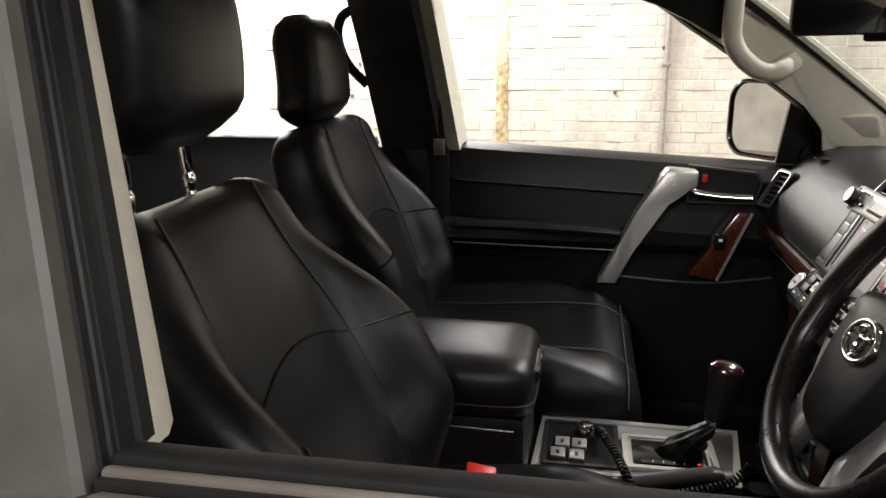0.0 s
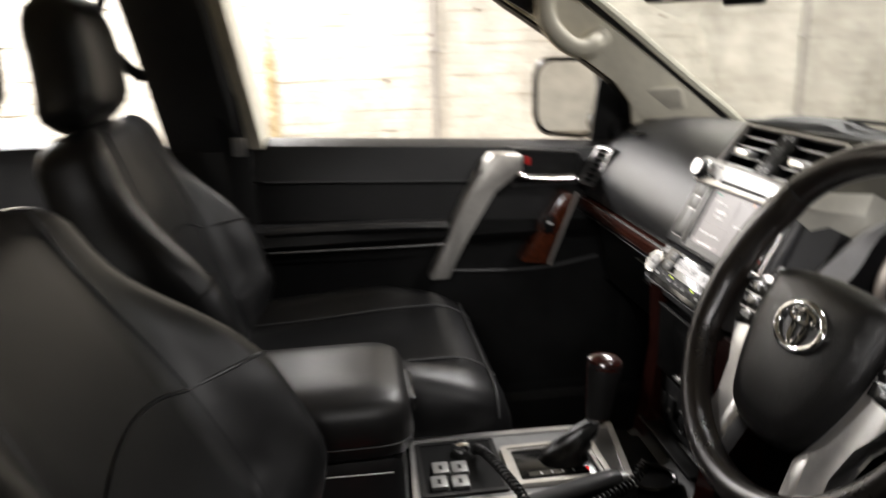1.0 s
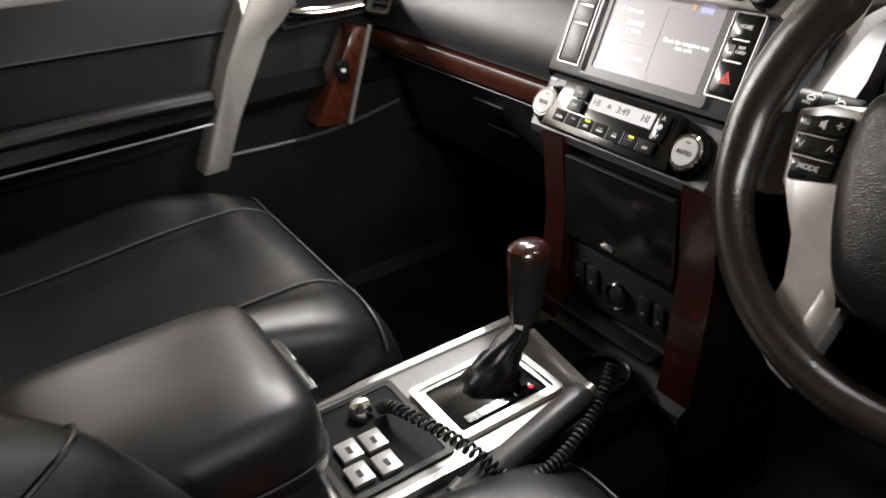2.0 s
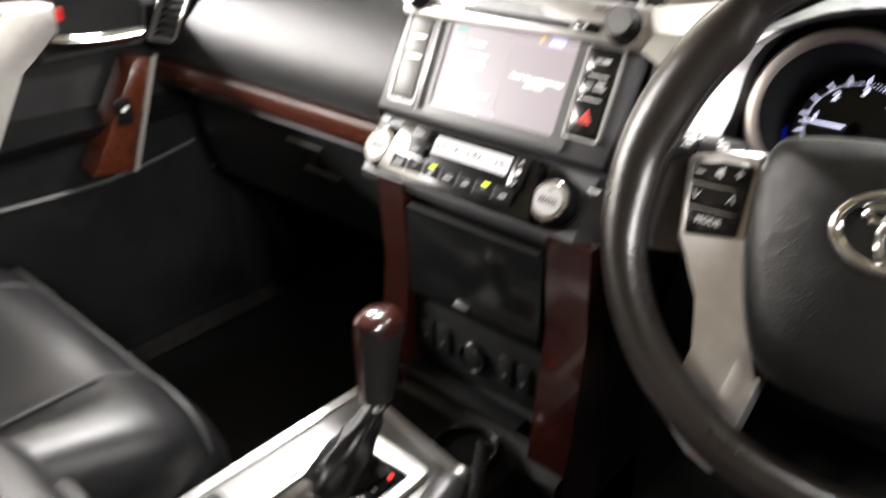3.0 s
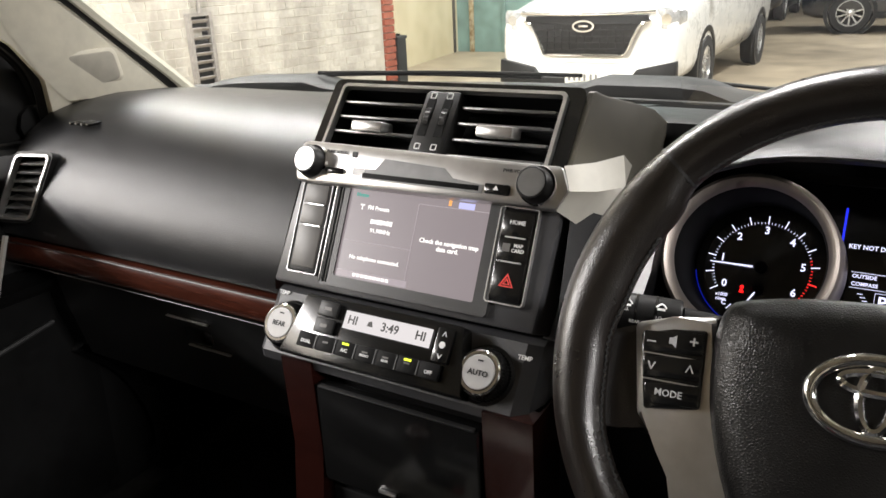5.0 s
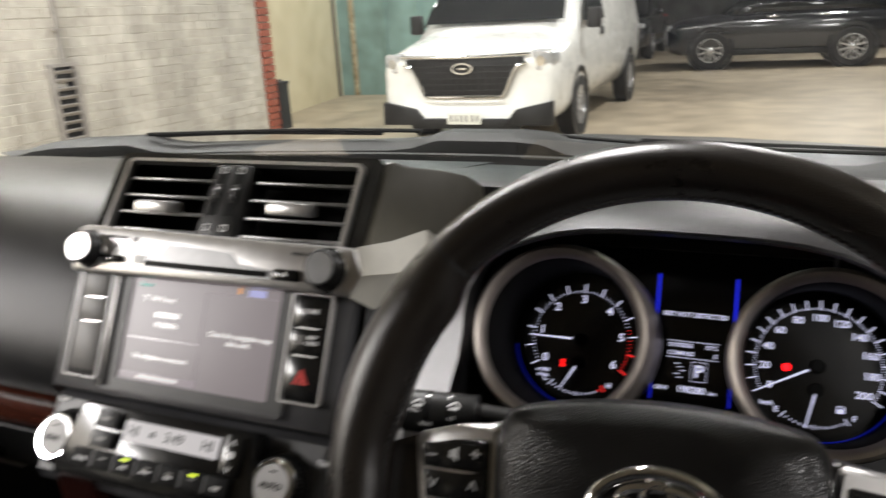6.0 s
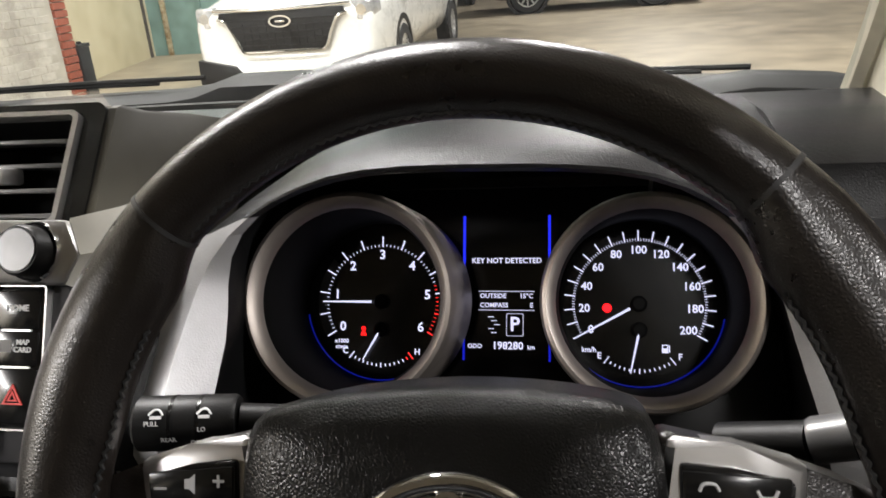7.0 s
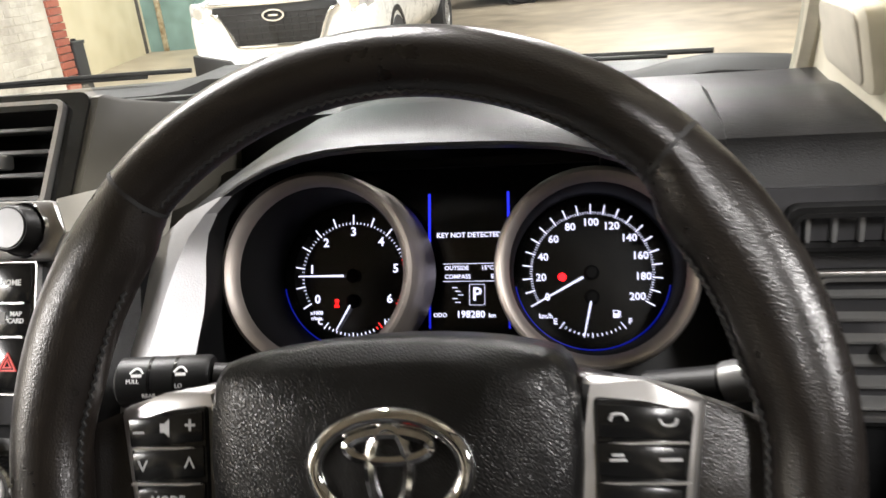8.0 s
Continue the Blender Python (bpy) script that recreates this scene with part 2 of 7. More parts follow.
# ---- garage ----
CONCRETE = mat("worn_concrete_floor", (0.30, 0.25, 0.18), 0.48, var=0.22, scale=2.2, bump=0.002, bump_scale=60, rvar=0.14)
WHITEBRICK = mat("old_white_painted_brick", (0.52, 0.49, 0.42), 0.85, var=0.16, scale=3.5, bump=0.003, bump_scale=60)
MORTAR = mat("grey_mortar", (0.40, 0.38, 0.33), 0.95, var=0.2, scale=6, bump=0.003, bump_scale=80)
REDBRICK = mat("red_brick", (0.42, 0.13, 0.07), 0.8, var=0.2, scale=12, bump=0.002, bump_scale=120)
CREAM = mat("cream_wall_paint", (0.66, 0.56, 0.36), 0.75, var=0.12, scale=2.5, bump=0.001, bump_scale=40, second=(0.72, 0.64, 0.45))
TEAL = mat("flaking_teal_paint", (0.19, 0.31, 0.29), 0.7, var=0.2, scale=3, bump=0.001, bump_scale=30)
SHED = mat("dark_shed_sheeting", (0.16, 0.16, 0.15), 0.8, var=0.2, scale=2)

solid("ground", box(B(), (0, 10, -0.05), (60, 80, 0.1)), CONCRETE, "stained tan concrete garage floor", "floor", kind="structure")
solid("wall_west", box(B(), (-5.625, -0.35, 2.7), (0.3, 17.1, 5.4)), WHITEBRICK, "old brick garage wall with thick pale paint", "wall", kind="structure")
solid("wall_recess", box(B(), (-0.15, 0, 2.7), (0.3, 4.6, 5.4), 0, pose(-6.62, 10.9, 0, 0, 0, 11)), CREAM, "cream painted garage wall with worn foot", "wall", kind="structure")
solid("wall_recess_back", box(B(), (-6.25, 8.35, 2.7), (0.9, 0.25, 5.4)), CREAM, "return of the cream garage wall", "wall", kind="structure")
solid("wall_teal", box(B(), (-4.9, 12.85, 2.7), (4.6, 0.3, 5.4)), TEAL, "teal painted garage partition with flaking foot", "wall", kind="structure")
solid("wall_north", box(B(), (5, 32, 2.7), (30, 0.3, 5.4)), SHED, "dark far garage wall", "wall", kind="structure")
solid("wall_east", box(B(), (14, 12.5, 2.7), (0.3, 43, 5.4)), SHED, "dark garage side wall", "wall", kind="structure")
# unseen closing wall, kept pale so the door mirror reflects something bright
solid("wall_south", box(B(), (4, -9, 2.7), (22, 0.3, 5.4)), WHITEBRICK, "plain pale back wall, added out of view", "wall", kind="structure")
solid("ceiling", box(B(), (3, 12, 5.5), (24, 44, 0.15)), SHED, "garage roof sheeting", "ceiling", kind="structure")

# ---- car shell ----
def side_pair(fn):
    for s in (-1, 1):
        fn(s)


solid("car_floor", box(B(), (0, -0.4, 0.53), (1.62, 3.1, 0.04), 0.01), CARPET, "black carpeted car floor", "car floor", kind="structure")
solid("firewall", box(B(), (0, 1.0, 0.85), (1.60, 0.05, 0.62), 0.01), DARK, "dark bulkhead behind the footwells", "bulkhead", kind="structure")
for s_ in (-1, 1):
    solid("kick_panel", box(B(), (s_ * 0.755, 0.83, 0.84), (0.08, 0.46, 0.62), 0.01), DARK, "dark trim panel beside the footwell", "trim panel", kind="structure")
    solid("door_sill", box(B(), (s_ * 0.77, -0.3, 0.57), (0.10, 2.9, 0.12), 0.01), DARK, "dark sill trim along the door opening", "door sill", kind="structure")
solid("transmission_tunnel", box(B(), (0, 0.62, 0.64), (0.30, 0.72, 0.2), 0.05), CARPET, "carpeted hump between the footwells", "tunnel", kind="structure")

bm = B()
secs = []
for y, z in ((0.36, 1.655), (0.2, 1.685), (-0.4, 1.70), (-1.2, 1.70), (-1.9, 1.66)):
    secs.append([(x * 0.62, y, z - 0.09 * abs(x) ** 4 + t) for x, t in [(-1, 0), (-0.8, 0), (-0.4, 0), (0, 0), (0.4, 0), (0.8, 0), (1, 0), (1, 0.05), (0, 0.06), (-1, 0.05)]])
rings(bm, secs)
solid("headliner", bm, LINING, "pale beige cloth headliner", "roof lining", kind="structure")
solid("tailgate", box(B(), (0, -1.95, 1.1), (1.4, 0.06, 1.1), 0.02), DARK, "dark rear end of the cabin", "tailgate", kind="structure")


def cabin_side(s):
    """Pillars and glass on one side; s is -1 for the passenger's side."""
    P = lambda y, z, o=0.0: (s * ((0.735 if s < 0 else 0.675) - max(0, z - 1.2) * 0.30 + o), y, z)
    who = "passenger side" if s < 0 else "driver side"
    # front pillar: a wide wedge of beige trim
    outl = [(0.98, 1.15), (0.872, 1.216), (0.757, 1.300), (0.60, 1.416), (0.455, 1.518), (0.30, 1.618), (0.20, 1.67), (0.10, 1.66), (0.24, 1.535), (0.335, 1.478), (0.40, 1.437), (0.48, 1.382), (0.592, 1.303), (0.638, 1.25), (0.650, 1.185), (0.66, 1.10), (0.80, 1.08)]
    bm = B()
    rings(bm, [[P(y, z, 0.0) for y, z in outl], [P(y, z, -0.012) for y, z in outl]])
    a = thing("front_pillar_trim", Matrix(), "beige plastic front pillar trim, " + who, "pillar trim", "front pillar trims", "structure")
    part("trim", bm, BEIGE, a)
    # rolled edge next to the windscreen
    bm = B()
    tube(bm, smooth_path([P(0.93, 1.175, -0.015), P(0.872, 1.225, -0.014), P(0.757, 1.308, -0.012), P(0.60, 1.424, -0.012), P(0.455, 1.526, -0.012), P(0.26, 1.652, -0.012)], 4), 0.012, 8)
    part("edge_roll", bm, BEIGE, a)
    bm = B()
    seal = lambda dy, o: smooth_path([P(0.655 + dy, 1.10, o), P(0.645 + dy, 1.185, o), P(0.632 + dy, 1.25, o), P(0.592 + dy, 1.303, o), P(0.482 + dy, 1.382, o), P(0.40 + dy, 1.437, o), P(0.335 + dy, 1.478, o), P(0.22, 1.548 + dy * 0.3, o), P(0.0, 1.59, o), P(-0.30, 1.60, o)], 4)
    tube(bm, seal(0.0, 0.004), 0.007, 8)
    part("door_seal", bm, RUBBER, a, "black rubber door seal")
    bm = B()
    tube(bm, seal(0.004, 0.022), 0.012, 8, flat=0.8)
    part("window_frame", bm, DARK, a, "black window frame of the door")
    if s < 0:
        head = [(-0.30, 1.582), (0.0, 1.574), (0.15, 1.556), (0.248, 1.522), (0.328, 1.484), (0.388, 1.450), (0.402, 1.462), (0.400, 1.53), (0.37, 1.60), (0.20, 1.665), (-0.30, 1.685)]
        bm = B()
        rings(bm, [[P(y, z, o) for y, z in head] for o in (-0.006, -0.030)])
        part("upper_frame", bm, DARK, a, "black door frame over the window")
    # speaker cover on the trim
    quad = [Vector((0.652, 1.286)), Vector((0.746, 1.288)), Vector((0.768, 1.234)), Vector((0.672, 1.224))]
    co = []
    for i in range(4):
        q0, q1, q2 = quad[i - 1], quad[i], quad[(i + 1) % 4]
        a_, b_ = q1 + (q0 - q1).normalized() * 0.014, q1 + (q2 - q1).normalized() * 0.014
        co += [tuple(a_ * (1 - t) ** 2 + q1 * 2 * t * (1 - t) + b_ * t * t) for t in (0, 0.25, 0.5, 0.75, 1)]
    mid = (0.71, 1.258)
    bm = B()
    rings(bm, [[P(y, z, -0.010) for y, z in co], [P(y, z, -0.024) for y, z in co], [P(mid[0] + (y - mid[0]) * 0.9, mid[1] + (z - mid[1]) * 0.86, -0.027) for y, z in co]])
    g = part("speaker_cover", bm, BEIGE, a)
    bm = B()
    rings(bm, [[P(mid[0] + (y - mid[0]) * k, mid[1] + (z - mid[1]) * k, o) for y, z in co] for k, o in ((0.82, -0.026), (0.82, -0.0285), (0.78, -0.029))])
    part("speaker_mesh", bm, mat("speaker_cloth", (0.44, 0.415, 0.35), 0.9, var=0.1, bump=0.0006, bump_scale=1500), g)
    # grab handle on the pillar
    bm = B()
    tube(bm, smooth_path([P(0.40, 1.585, -0.028), P(0.404, 1.54, -0.046), P(0.405, 1.495, -0.052), P(0.409, 1.452, -0.054), P(0.430, 1.416, -0.054), P(0.468, 1.386, -0.054), P(0.500, 1.379, -0.052), P(0.525, 1.389, -0.044), P(0.545, 1.400, -0.020)], 5), 0.0205, 14, flat=0.72)
    h = thing("grab_handle", Matrix(), "beige grab handle on the front pillar", "grab handle", "pillar grab handles")
    part("grip", bm, BEIGE, h, smooth=60)
    bm = B()
    box(bm, (0, 0, 0), (0.046, 0.066, 0.046), 0.016, Matrix.Translation(P(0.532, 1.393, -0.022)) @ pose(0, 0, 0, 36))
    part("end_cap", bm, BEIGE, h)


side_pair(cabin_side)

# windscreen with black border
def wsx(y):
    return 0.735 - max(0, (1.10 + (1.02 - y) * 0.72) - 1.2) * 0.30 - 0.005


def ws(u, v):
    """Point of the windscreen, u across (-1..1), v up (0..1)."""
    y0 = 1.08 - 0.15 * u * u
    y1 = 0.36 - 0.08 * u * u
    z0, z1 = 1.165, 1.655 - 0.03 * u * u
    w = (0.735 if u < 0 else 0.685) - 0.145 * v
    return Vector((u * w, y0 + (y1 - y0) * v, z0 + (z1 - z0) * v + 0.015 * math.sin(math.pi * v)))


bm = B()
loft_profile(bm, [[ws(-1 + i / 8, j / 8) for i in range(17)] for j in range(9)])
w = thing("windscreen", Matrix(), "clear curved windscreen with a black edge", "windscreen", kind="structure")
g = part("pane", bm, GLASS, w)
g.visible_shadow = False
bm = B()
tube(bm, [ws(-1 + i / 8, 0.02) + Vector((0, 0.004, 0)) for i in range(17)], 0.014, 6)
part("lower_border", bm, RUBBER, w)
for s in (-1, 1):
    bm = B()
    tube(bm, [ws(s, j / 8) + Vector((0, 0.004, 0)) for j in range(9)], 0.012, 6)
    part("side_border", bm, RUBBER, w)

# hood, cowl and wipers
bm = B()
rings(bm, [[(x, y + 0.10 * (1 - (x / 0.85) ** 2), z - 0.02 * (x / 0.85) ** 2 + t) for x, t in [(-0.84, 0), (-0.6, 0), (-0.3, 0), (0, 0), (0.3, 0), (0.6, 0), (0.84, 0), (0.84, -0.04), (0, -0.04), (-0.84, -0.04)]] for y, z in ((1.17, 1.105), (1.3, 1.108), (1.7, 1.09), (2.0, 1.05), (2.12, 0.98))])
solid("hood", bm, HOODPAINT, "dark glossy bonnet below the windscreen", "car hood", kind="structure")
for s in (-1, 1):
    bm = B()
    prism(bm, [(0.78, 0.42), (2.05, 0.42), (2.13, 0.60), (2.13, 0.97), (1.9, 1.03), (1.3, 1.07), (0.78, 1.09)], s * 0.80, s * 0.86, YZ, bev=0.01)
    solid("front_wing", bm, PAINT, "graphite front wing below the bonnet", "car wing", kind="structure")
solid("front_end", box(B(), (0, 2.13, 0.72), (1.66, 0.10, 0.58), 0.03), HOODPAINT, "plain dark front end below the bonnet", "car front", kind="structure")
solid("roof_skin", box(B(), (0, -0.78, 1.775), (1.26, 2.36, 0.03), 0.012), PAINT, "graphite roof panel above the headliner", "car roof", kind="structure")
bm = B()
def cowl_top(x):
    b = 0.016 * sstep(-0.76, -0.70, x) * (1 - sstep(-0.56, -0.50, x)) + 0.016 * sstep(-0.10, -0.04, x) * (1 - sstep(0.10, 0.17, x))
    return 1.192 + b - 0.016 * sstep(0.12, 0.40, x) + 0.021 * sstep(0.50, 0.60, x) * (1 - sstep(0.66, 0.80, x))
loops = []
for i in range(41):
    x = -0.80 + 1.6 * i / 40
    y0 = 1.085 - 0.15 * (x / 0.735) ** 2
    zt = cowl_top(x)
    loops.append([(x, y0 + dy, z) for dy, z in ((0.012, 1.13), (0.014, zt - 0.03), (0.025, zt - 0.008), (0.05, zt), (0.09, zt), (0.12, zt - 0.012), (0.15, 1.13))])
rings(bm, loops)
solid("cowl", bm, RUBBER, "black plastic cowl with bumps below the glass", "cowl", kind="structure")


def wiper(pts, blade):
    r = thing("wiper", Matrix(), "black wiper resting below the windscreen", "wiper", "wipers")
    bm = B()
    tube(bm, smooth_path(pts, 5), 0.005, 8, flat=0.6)
    part("arm", bm, RUBBER, r)
    bm = B()
    tube(bm, smooth_path(blade, 5), 0.0035, 6)
    part("blade", bm, RUBBER, r)


wiper([(-0.62, 1.06, 1.205), (-0.40, 1.13, 1.205), (-0.15, 1.15, 1.203)], [(-0.55, 1.06, 1.212), (-0.3, 1.13, 1.21), (-0.08, 1.15, 1.208)])
wiper([(0.10, 1.18, 1.20), (0.3, 1.18, 1.186), (0.56, 1.12, 1.19)], [(0.25, 1.18, 1.192), (0.45, 1.16, 1.19), (0.61, 1.10, 1.196)])

# ---- dashboard ----
dash = thing("dashboard", Matrix(), "charcoal soft plastic dashboard with a wood strip", "dashboard")
PROF = [(1.03, 1.165), (0.95, 1.200), (0.85, 1.215), (0.75, 1.222), (0.68, 1.220), (0.635, 1.208), (0.595, 1.185), (0.56, 1.150), (0.535, 1.115), (0.522, 1.085), (0.520, 1.056), (0.530, 1.052), (0.533, 1.026), (0.545, 1.015), (0.556, 0.95), (0.58, 0.86), (0.66, 0.80), (1.0, 0.80)]
bm = B()
def dprof(x):
    k = abs(x) / 0.72
    e = 0.10 * max(0, k - 0.78) ** 1.5
    return [(x, y - (0.12 * k * k if y > 0.9 else 0.0) + (e if y < 0.7 else 0), z - e * 0.6) for y, z in PROF]
rings(bm, [dprof(x) for x in (-0.725, -0.70, -0.65, -0.55, -0.40, -0.28, -0.20, -0.165)])
part("passenger_panel", bm, DASH, dash, smooth=50)
bm = B()
PD = [(1.03, 1.165), (0.95, 1.200), (0.85, 1.215), (0.75, 1.220), (0.68, 1.212), (0.665, 1.205), (0.66, 1.178), (0.655, 1.174), (0.652, 1.118), (0.645, 1.0), (0.60, 0.90), (0.62, 0.84), (1.0, 0.80)]
dx = lambda x, y: y - (0.12 * (x / 0.72) ** 2 if y > 0.9 else 0)
rings(bm, [[(x, dx(x, y), z) for y, z in PD] for x in (0.552, 0.60, 0.66, 0.70, 0.725)])
part("driver_panel", bm, DASH, dash, smooth=50)
# paler skin over the dash face; its colour stands in for light there
bm = B()
rings(bm, [[(x, y, z) for y, z in ((0.6535, 1.1725), (0.6502, 1.118), (0.6432, 1.0), (0.66, 1.0), (0.668, 1.1725))] for x in (0.553, 0.60, 0.66, 0.724)])
part("driver_fascia", bm, FASCIA, dash, "grey plastic panel round the driver side vents, lightened as if lit")
bm = B()
rings(bm, [[(x, dx(x, y), z) for y, z in ((1.03, 1.165), (0.95, 1.200), (0.85, 1.215), (0.78, 1.2183), (0.765, 1.2155), (0.76, 1.0), (0.76, 0.84), (1.0, 0.80))] for x in (0.10, 0.2, 0.35, 0.5, 0.553)])
part("cluster_bay", bm, DASH, dash, smooth=50)
bm = B()
rings(bm, [[(x, y, z) for y, z in ((0.79, 1.2175), (0.68, 1.2115), (0.6655, 1.2045), (0.66 + d, 1.178), (0.79, 1.178))] for x, d in ((0.47, 0.02), (0.52, 0.01), (0.5535, 0.0005))])
part("visor_shoulder", bm, DASH, dash, smooth=50)
bm = B()
rings(bm, [[(x, y, z) for y, z in ((0.64, 1.035), (0.62, 1.0), (0.58, 0.90), (0.60, 0.84), (0.77, 0.84), (0.77, 1.035))] for x in (0.165, 0.35, 0.579)])
part("knee_panel", bm, DASH, dash, smooth=50)
bm = B()
rings(bm, [[(x, y, z) for y, z in ((1.06, 1.165), (0.96, 1.2), (0.85, 1.215), (0.75, 1.222), (0.66, 1.222), (0.66, 0.85), (1.06, 0.85))] for x in (-0.166, 0.0, 0.101)])
part("centre_panel", bm, DASH, dash, smooth=50)
bm = B()
loops = []
for x in (-0.735, -0.70, -0.65, -0.5, -0.35, -0.2, -0.165):
    e = 0.10 * max(0, abs(x) / 0.72 - 0.78) ** 1.5
    loops.append([(x, 0.509 + e, 1.052 - e), (x, 0.506 + e, 1.046 - e), (x, 0.508 + e, 1.026 - e), (x, 0.512 + e, 1.0215 - e), (x, 0.54, 1.0215 - e), (x, 0.54, 1.052 - e)])
rings(bm, loops)
part("wood_strip", bm, STRIPWOOD, dash, "glossy red-brown wood strip")
for dz, r in ((1.0532, 0.0007), (1.0205, 0.0008)):
    bm = B()
    tube(bm, [(x, 0.507 + 0.10 * max(0, abs(x) / 0.72 - 0.78) ** 1.5, dz - 0.10 * max(0, abs(x) / 0.72 - 0.78) ** 1.5) for x in (-0.72, -0.6, -0.4, -0.2, -0.168)], r, 6)
    part("bright_line", bm, GREY, dash)
# glove box lid and latch
bm = B()
rings(bm, [[(x, y, z) for y, z in ((0.536, 1.012), (0.545, 0.95), (0.566, 0.862), (0.59, 0.862), (0.58, 1.012))] for x in (-0.62, -0.2)])
part("glove_box_lid", bm, DARK, dash)
bm = B()
box(bm, (-0.345, 0.546, 0.960), (0.05, 0.008, 0.026), 0.004)
lt = part("glove_box_latch", bm, GLOSS, dash)
for x, y, z in ((-0.358, 0.5385, 0.980), (-0.331, 0.5445, 0.942)):
    part("latch_line", box(B(), (x, y, z), (0.074, 0.004, 0.0022), 0.0008), SATIN, lt)

# passenger side vent
PV = Matrix.Translation((-0.640, 0.536, 1.122)) @ pose(0, 0, 0, 0, 0, 14) @ Matrix(((1, 0, 0, 0), (0, 0.38, -0.925, 0), (0, 0.925, 0.38, 0), (0, 0, 0, 1)))
v = thing("side_vent", PV, "black louvred air vent with a satin rim", "air vent", "side air vents")


def vent(v, w, h, n, tab, vert=False, rim=SATIN, shear=0.0, slats=None):
    ol, il = rrect(w + 0.014, h + 0.014, 0.01), rrect(w, h, 0.006)
    S = Matrix(((1, shear, 0, 0), (0, 1, 0, 0), (0, 0, 1, 0), (0, 0, 0, 1)))
    mid = rrect(w + 0.006, h + 0.006, 0.008)
    part("rim", frame_prism(B(), mid, il, -0.004, 0.006, S), rim, v)
    part("housing", frame_prism(B(), ol, mid, -0.03, 0.004, S), DARK, v)
    part("throat", frame_prism(B(), mid, il, -0.034, -0.0045, S), CONE, v)
    part("backing", box(B(), (0, 0, -0.035), (w + 0.004, h + 0.004, 0.006), 0, S), CONE, v)
    for i in range(n):
        k = -0.5 + (i + 0.5) / n
        bm = B()
        if vert:
            box(bm, (k * w, 0, -0.012), (0.0035, h, 0.02), 0.001, pose(0, 0, 0))
        else:
            box(bm, (0, 0, 0), (w, 0.0035, 0.022), 0.001, pose(shear * k * h, k * h, -0.010, 24))
        part("louvre", bm, slats or LOUVRE, v)
    if tab:
        part("tab", box(B(), (0, 0, 0.004), (0.028, 0.012, 0.02), 0.003), GREY if tab == 1 else SATIN, v)


vent(v, 0.052, 0.084, 7, 0, shear=0.28)

# ---- centre stack ----
def tilt(x, y, z, deg):
    """Local x right, y up the panel, z out of it towards the seats; the top leans away by deg."""
    c, s_ = math.cos(radians(deg)), math.sin(radians(deg))
    return Matrix(((1, 0, 0, x), (0, s_, -c, y), (0, c, s_, z), (0, 0, 0, 1)))


ST = tilt(0, 0.52, 1.14, 27)
VT = tilt(-0.0085, 0.586, 1.2365, 40)
cv = thing("centre_vents", VT, "pair of louvred centre vents in a satin frame", "air vent")
part("rim", frame_prism(B(), rrect(0.249, 0.077, 0.006), rrect(0.2420, 0.0705, 0.004), -0.004, 0.004), SATIN, cv)
part("throat", frame_prism(B(), rrect(0.249, 0.077, 0.006), rrect(0.2420, 0.0705, 0.004), -0.06, -0.0045), CONE, cv)
part("housing", frame_prism(B(), rrect(0.278, 0.092, 0.008), rrect(0.250, 0.078, 0.006), -0.10, -0.001), GLOSS, cv)
part("backing", box(B(), (0, 0, -0.05), (0.245, 0.08, 0.006)), CONE, cv)
part("divider", box(B(), (-0.001, 0, -0.01), (0.040, 0.070, 0.03), 0.005), DARK, cv)
for s in (-1, 1):
    tx = -0.001 + s * 0.009
    part("wheel_slot", box(B(), (tx, 0.004, 0.0050), (0.009, 0.040, 0.0012)), CONE, cv)
    bm = B()
    rings(bm, [[(tx + w_, 0.005 + (r_ + (0.0004 if q % 2 else -0.0004)) * math.cos(math.pi * q / 24), -0.0125 + (r_ + (0.0004 if q % 2 else -0.0004)) * math.sin(math.pi * q / 24)) for q in range(48)] for w_, r_ in ((-0.0035, 0.019), (-0.0025, 0.020), (0.0025, 0.020), (0.0035, 0.019))])
    part("thumb_wheel", bm, DARK, cv, smooth=20)
    cx = 0.067 * s + (-0.004 if s < 0 else 0.001)
    for i in range(4):
        part("louvre", box(B(), (0, 0, 0), (0.095, 0.0028, 0.024), 0.0008, pose(cx, -0.0265 + i * 0.0168, -0.012, 22)), LOUVRE, cv)
    part("tab", box(B(), (0, 0, 0), (0.037, 0.0105, 0.021), 0.0022, pose(cx, -0.0095 + 0.004 * (s > 0), 0.002, 22)), SATIN, cv)

hu = thing("head_unit", ST, "infotainment unit with lit touch screen and buttons", "car radio")
# silver fascia band with slot
bm = B()
prism(bm, [(-0.138, 0.0415), (0.139, 0.0430), (0.1475, 0.060), (0.1380, 0.0800), (-0.136, 0.0830), (-0.1455, 0.068)], -0.03, 0.017, bev=0.004)
part("fascia_band", bm, SATIN, hu)
bm = B()
prism(bm, [(-0.0590, 0.0500), (0.0700, 0.0495), (0.0700, 0.0570), (0.0390, 0.0600), (0.0290, 0.0682), (-0.0360, 0.0712), (-0.0450, 0.0605), (-0.0590, 0.0602)], 0.008, 0.0176)
part("slot_recess", bm, LOUVRE, hu)
part("disc_slot", box(B(), (0.004, 0.0538, 0.0172), (0.124, 0.0046, 0.002), 0.0004), CONE, hu)
part("sticker", box(B(), (-0.0635, 0.0565, 0.0176), (0.0140, 0.0075, 0.0006), 0), PRINT, hu, "small white sticker")
words("TUNE SCROLL", 0.0042, Matrix.Translation((-0.0925, 0.0735, 0.0173)), DARK, hu)
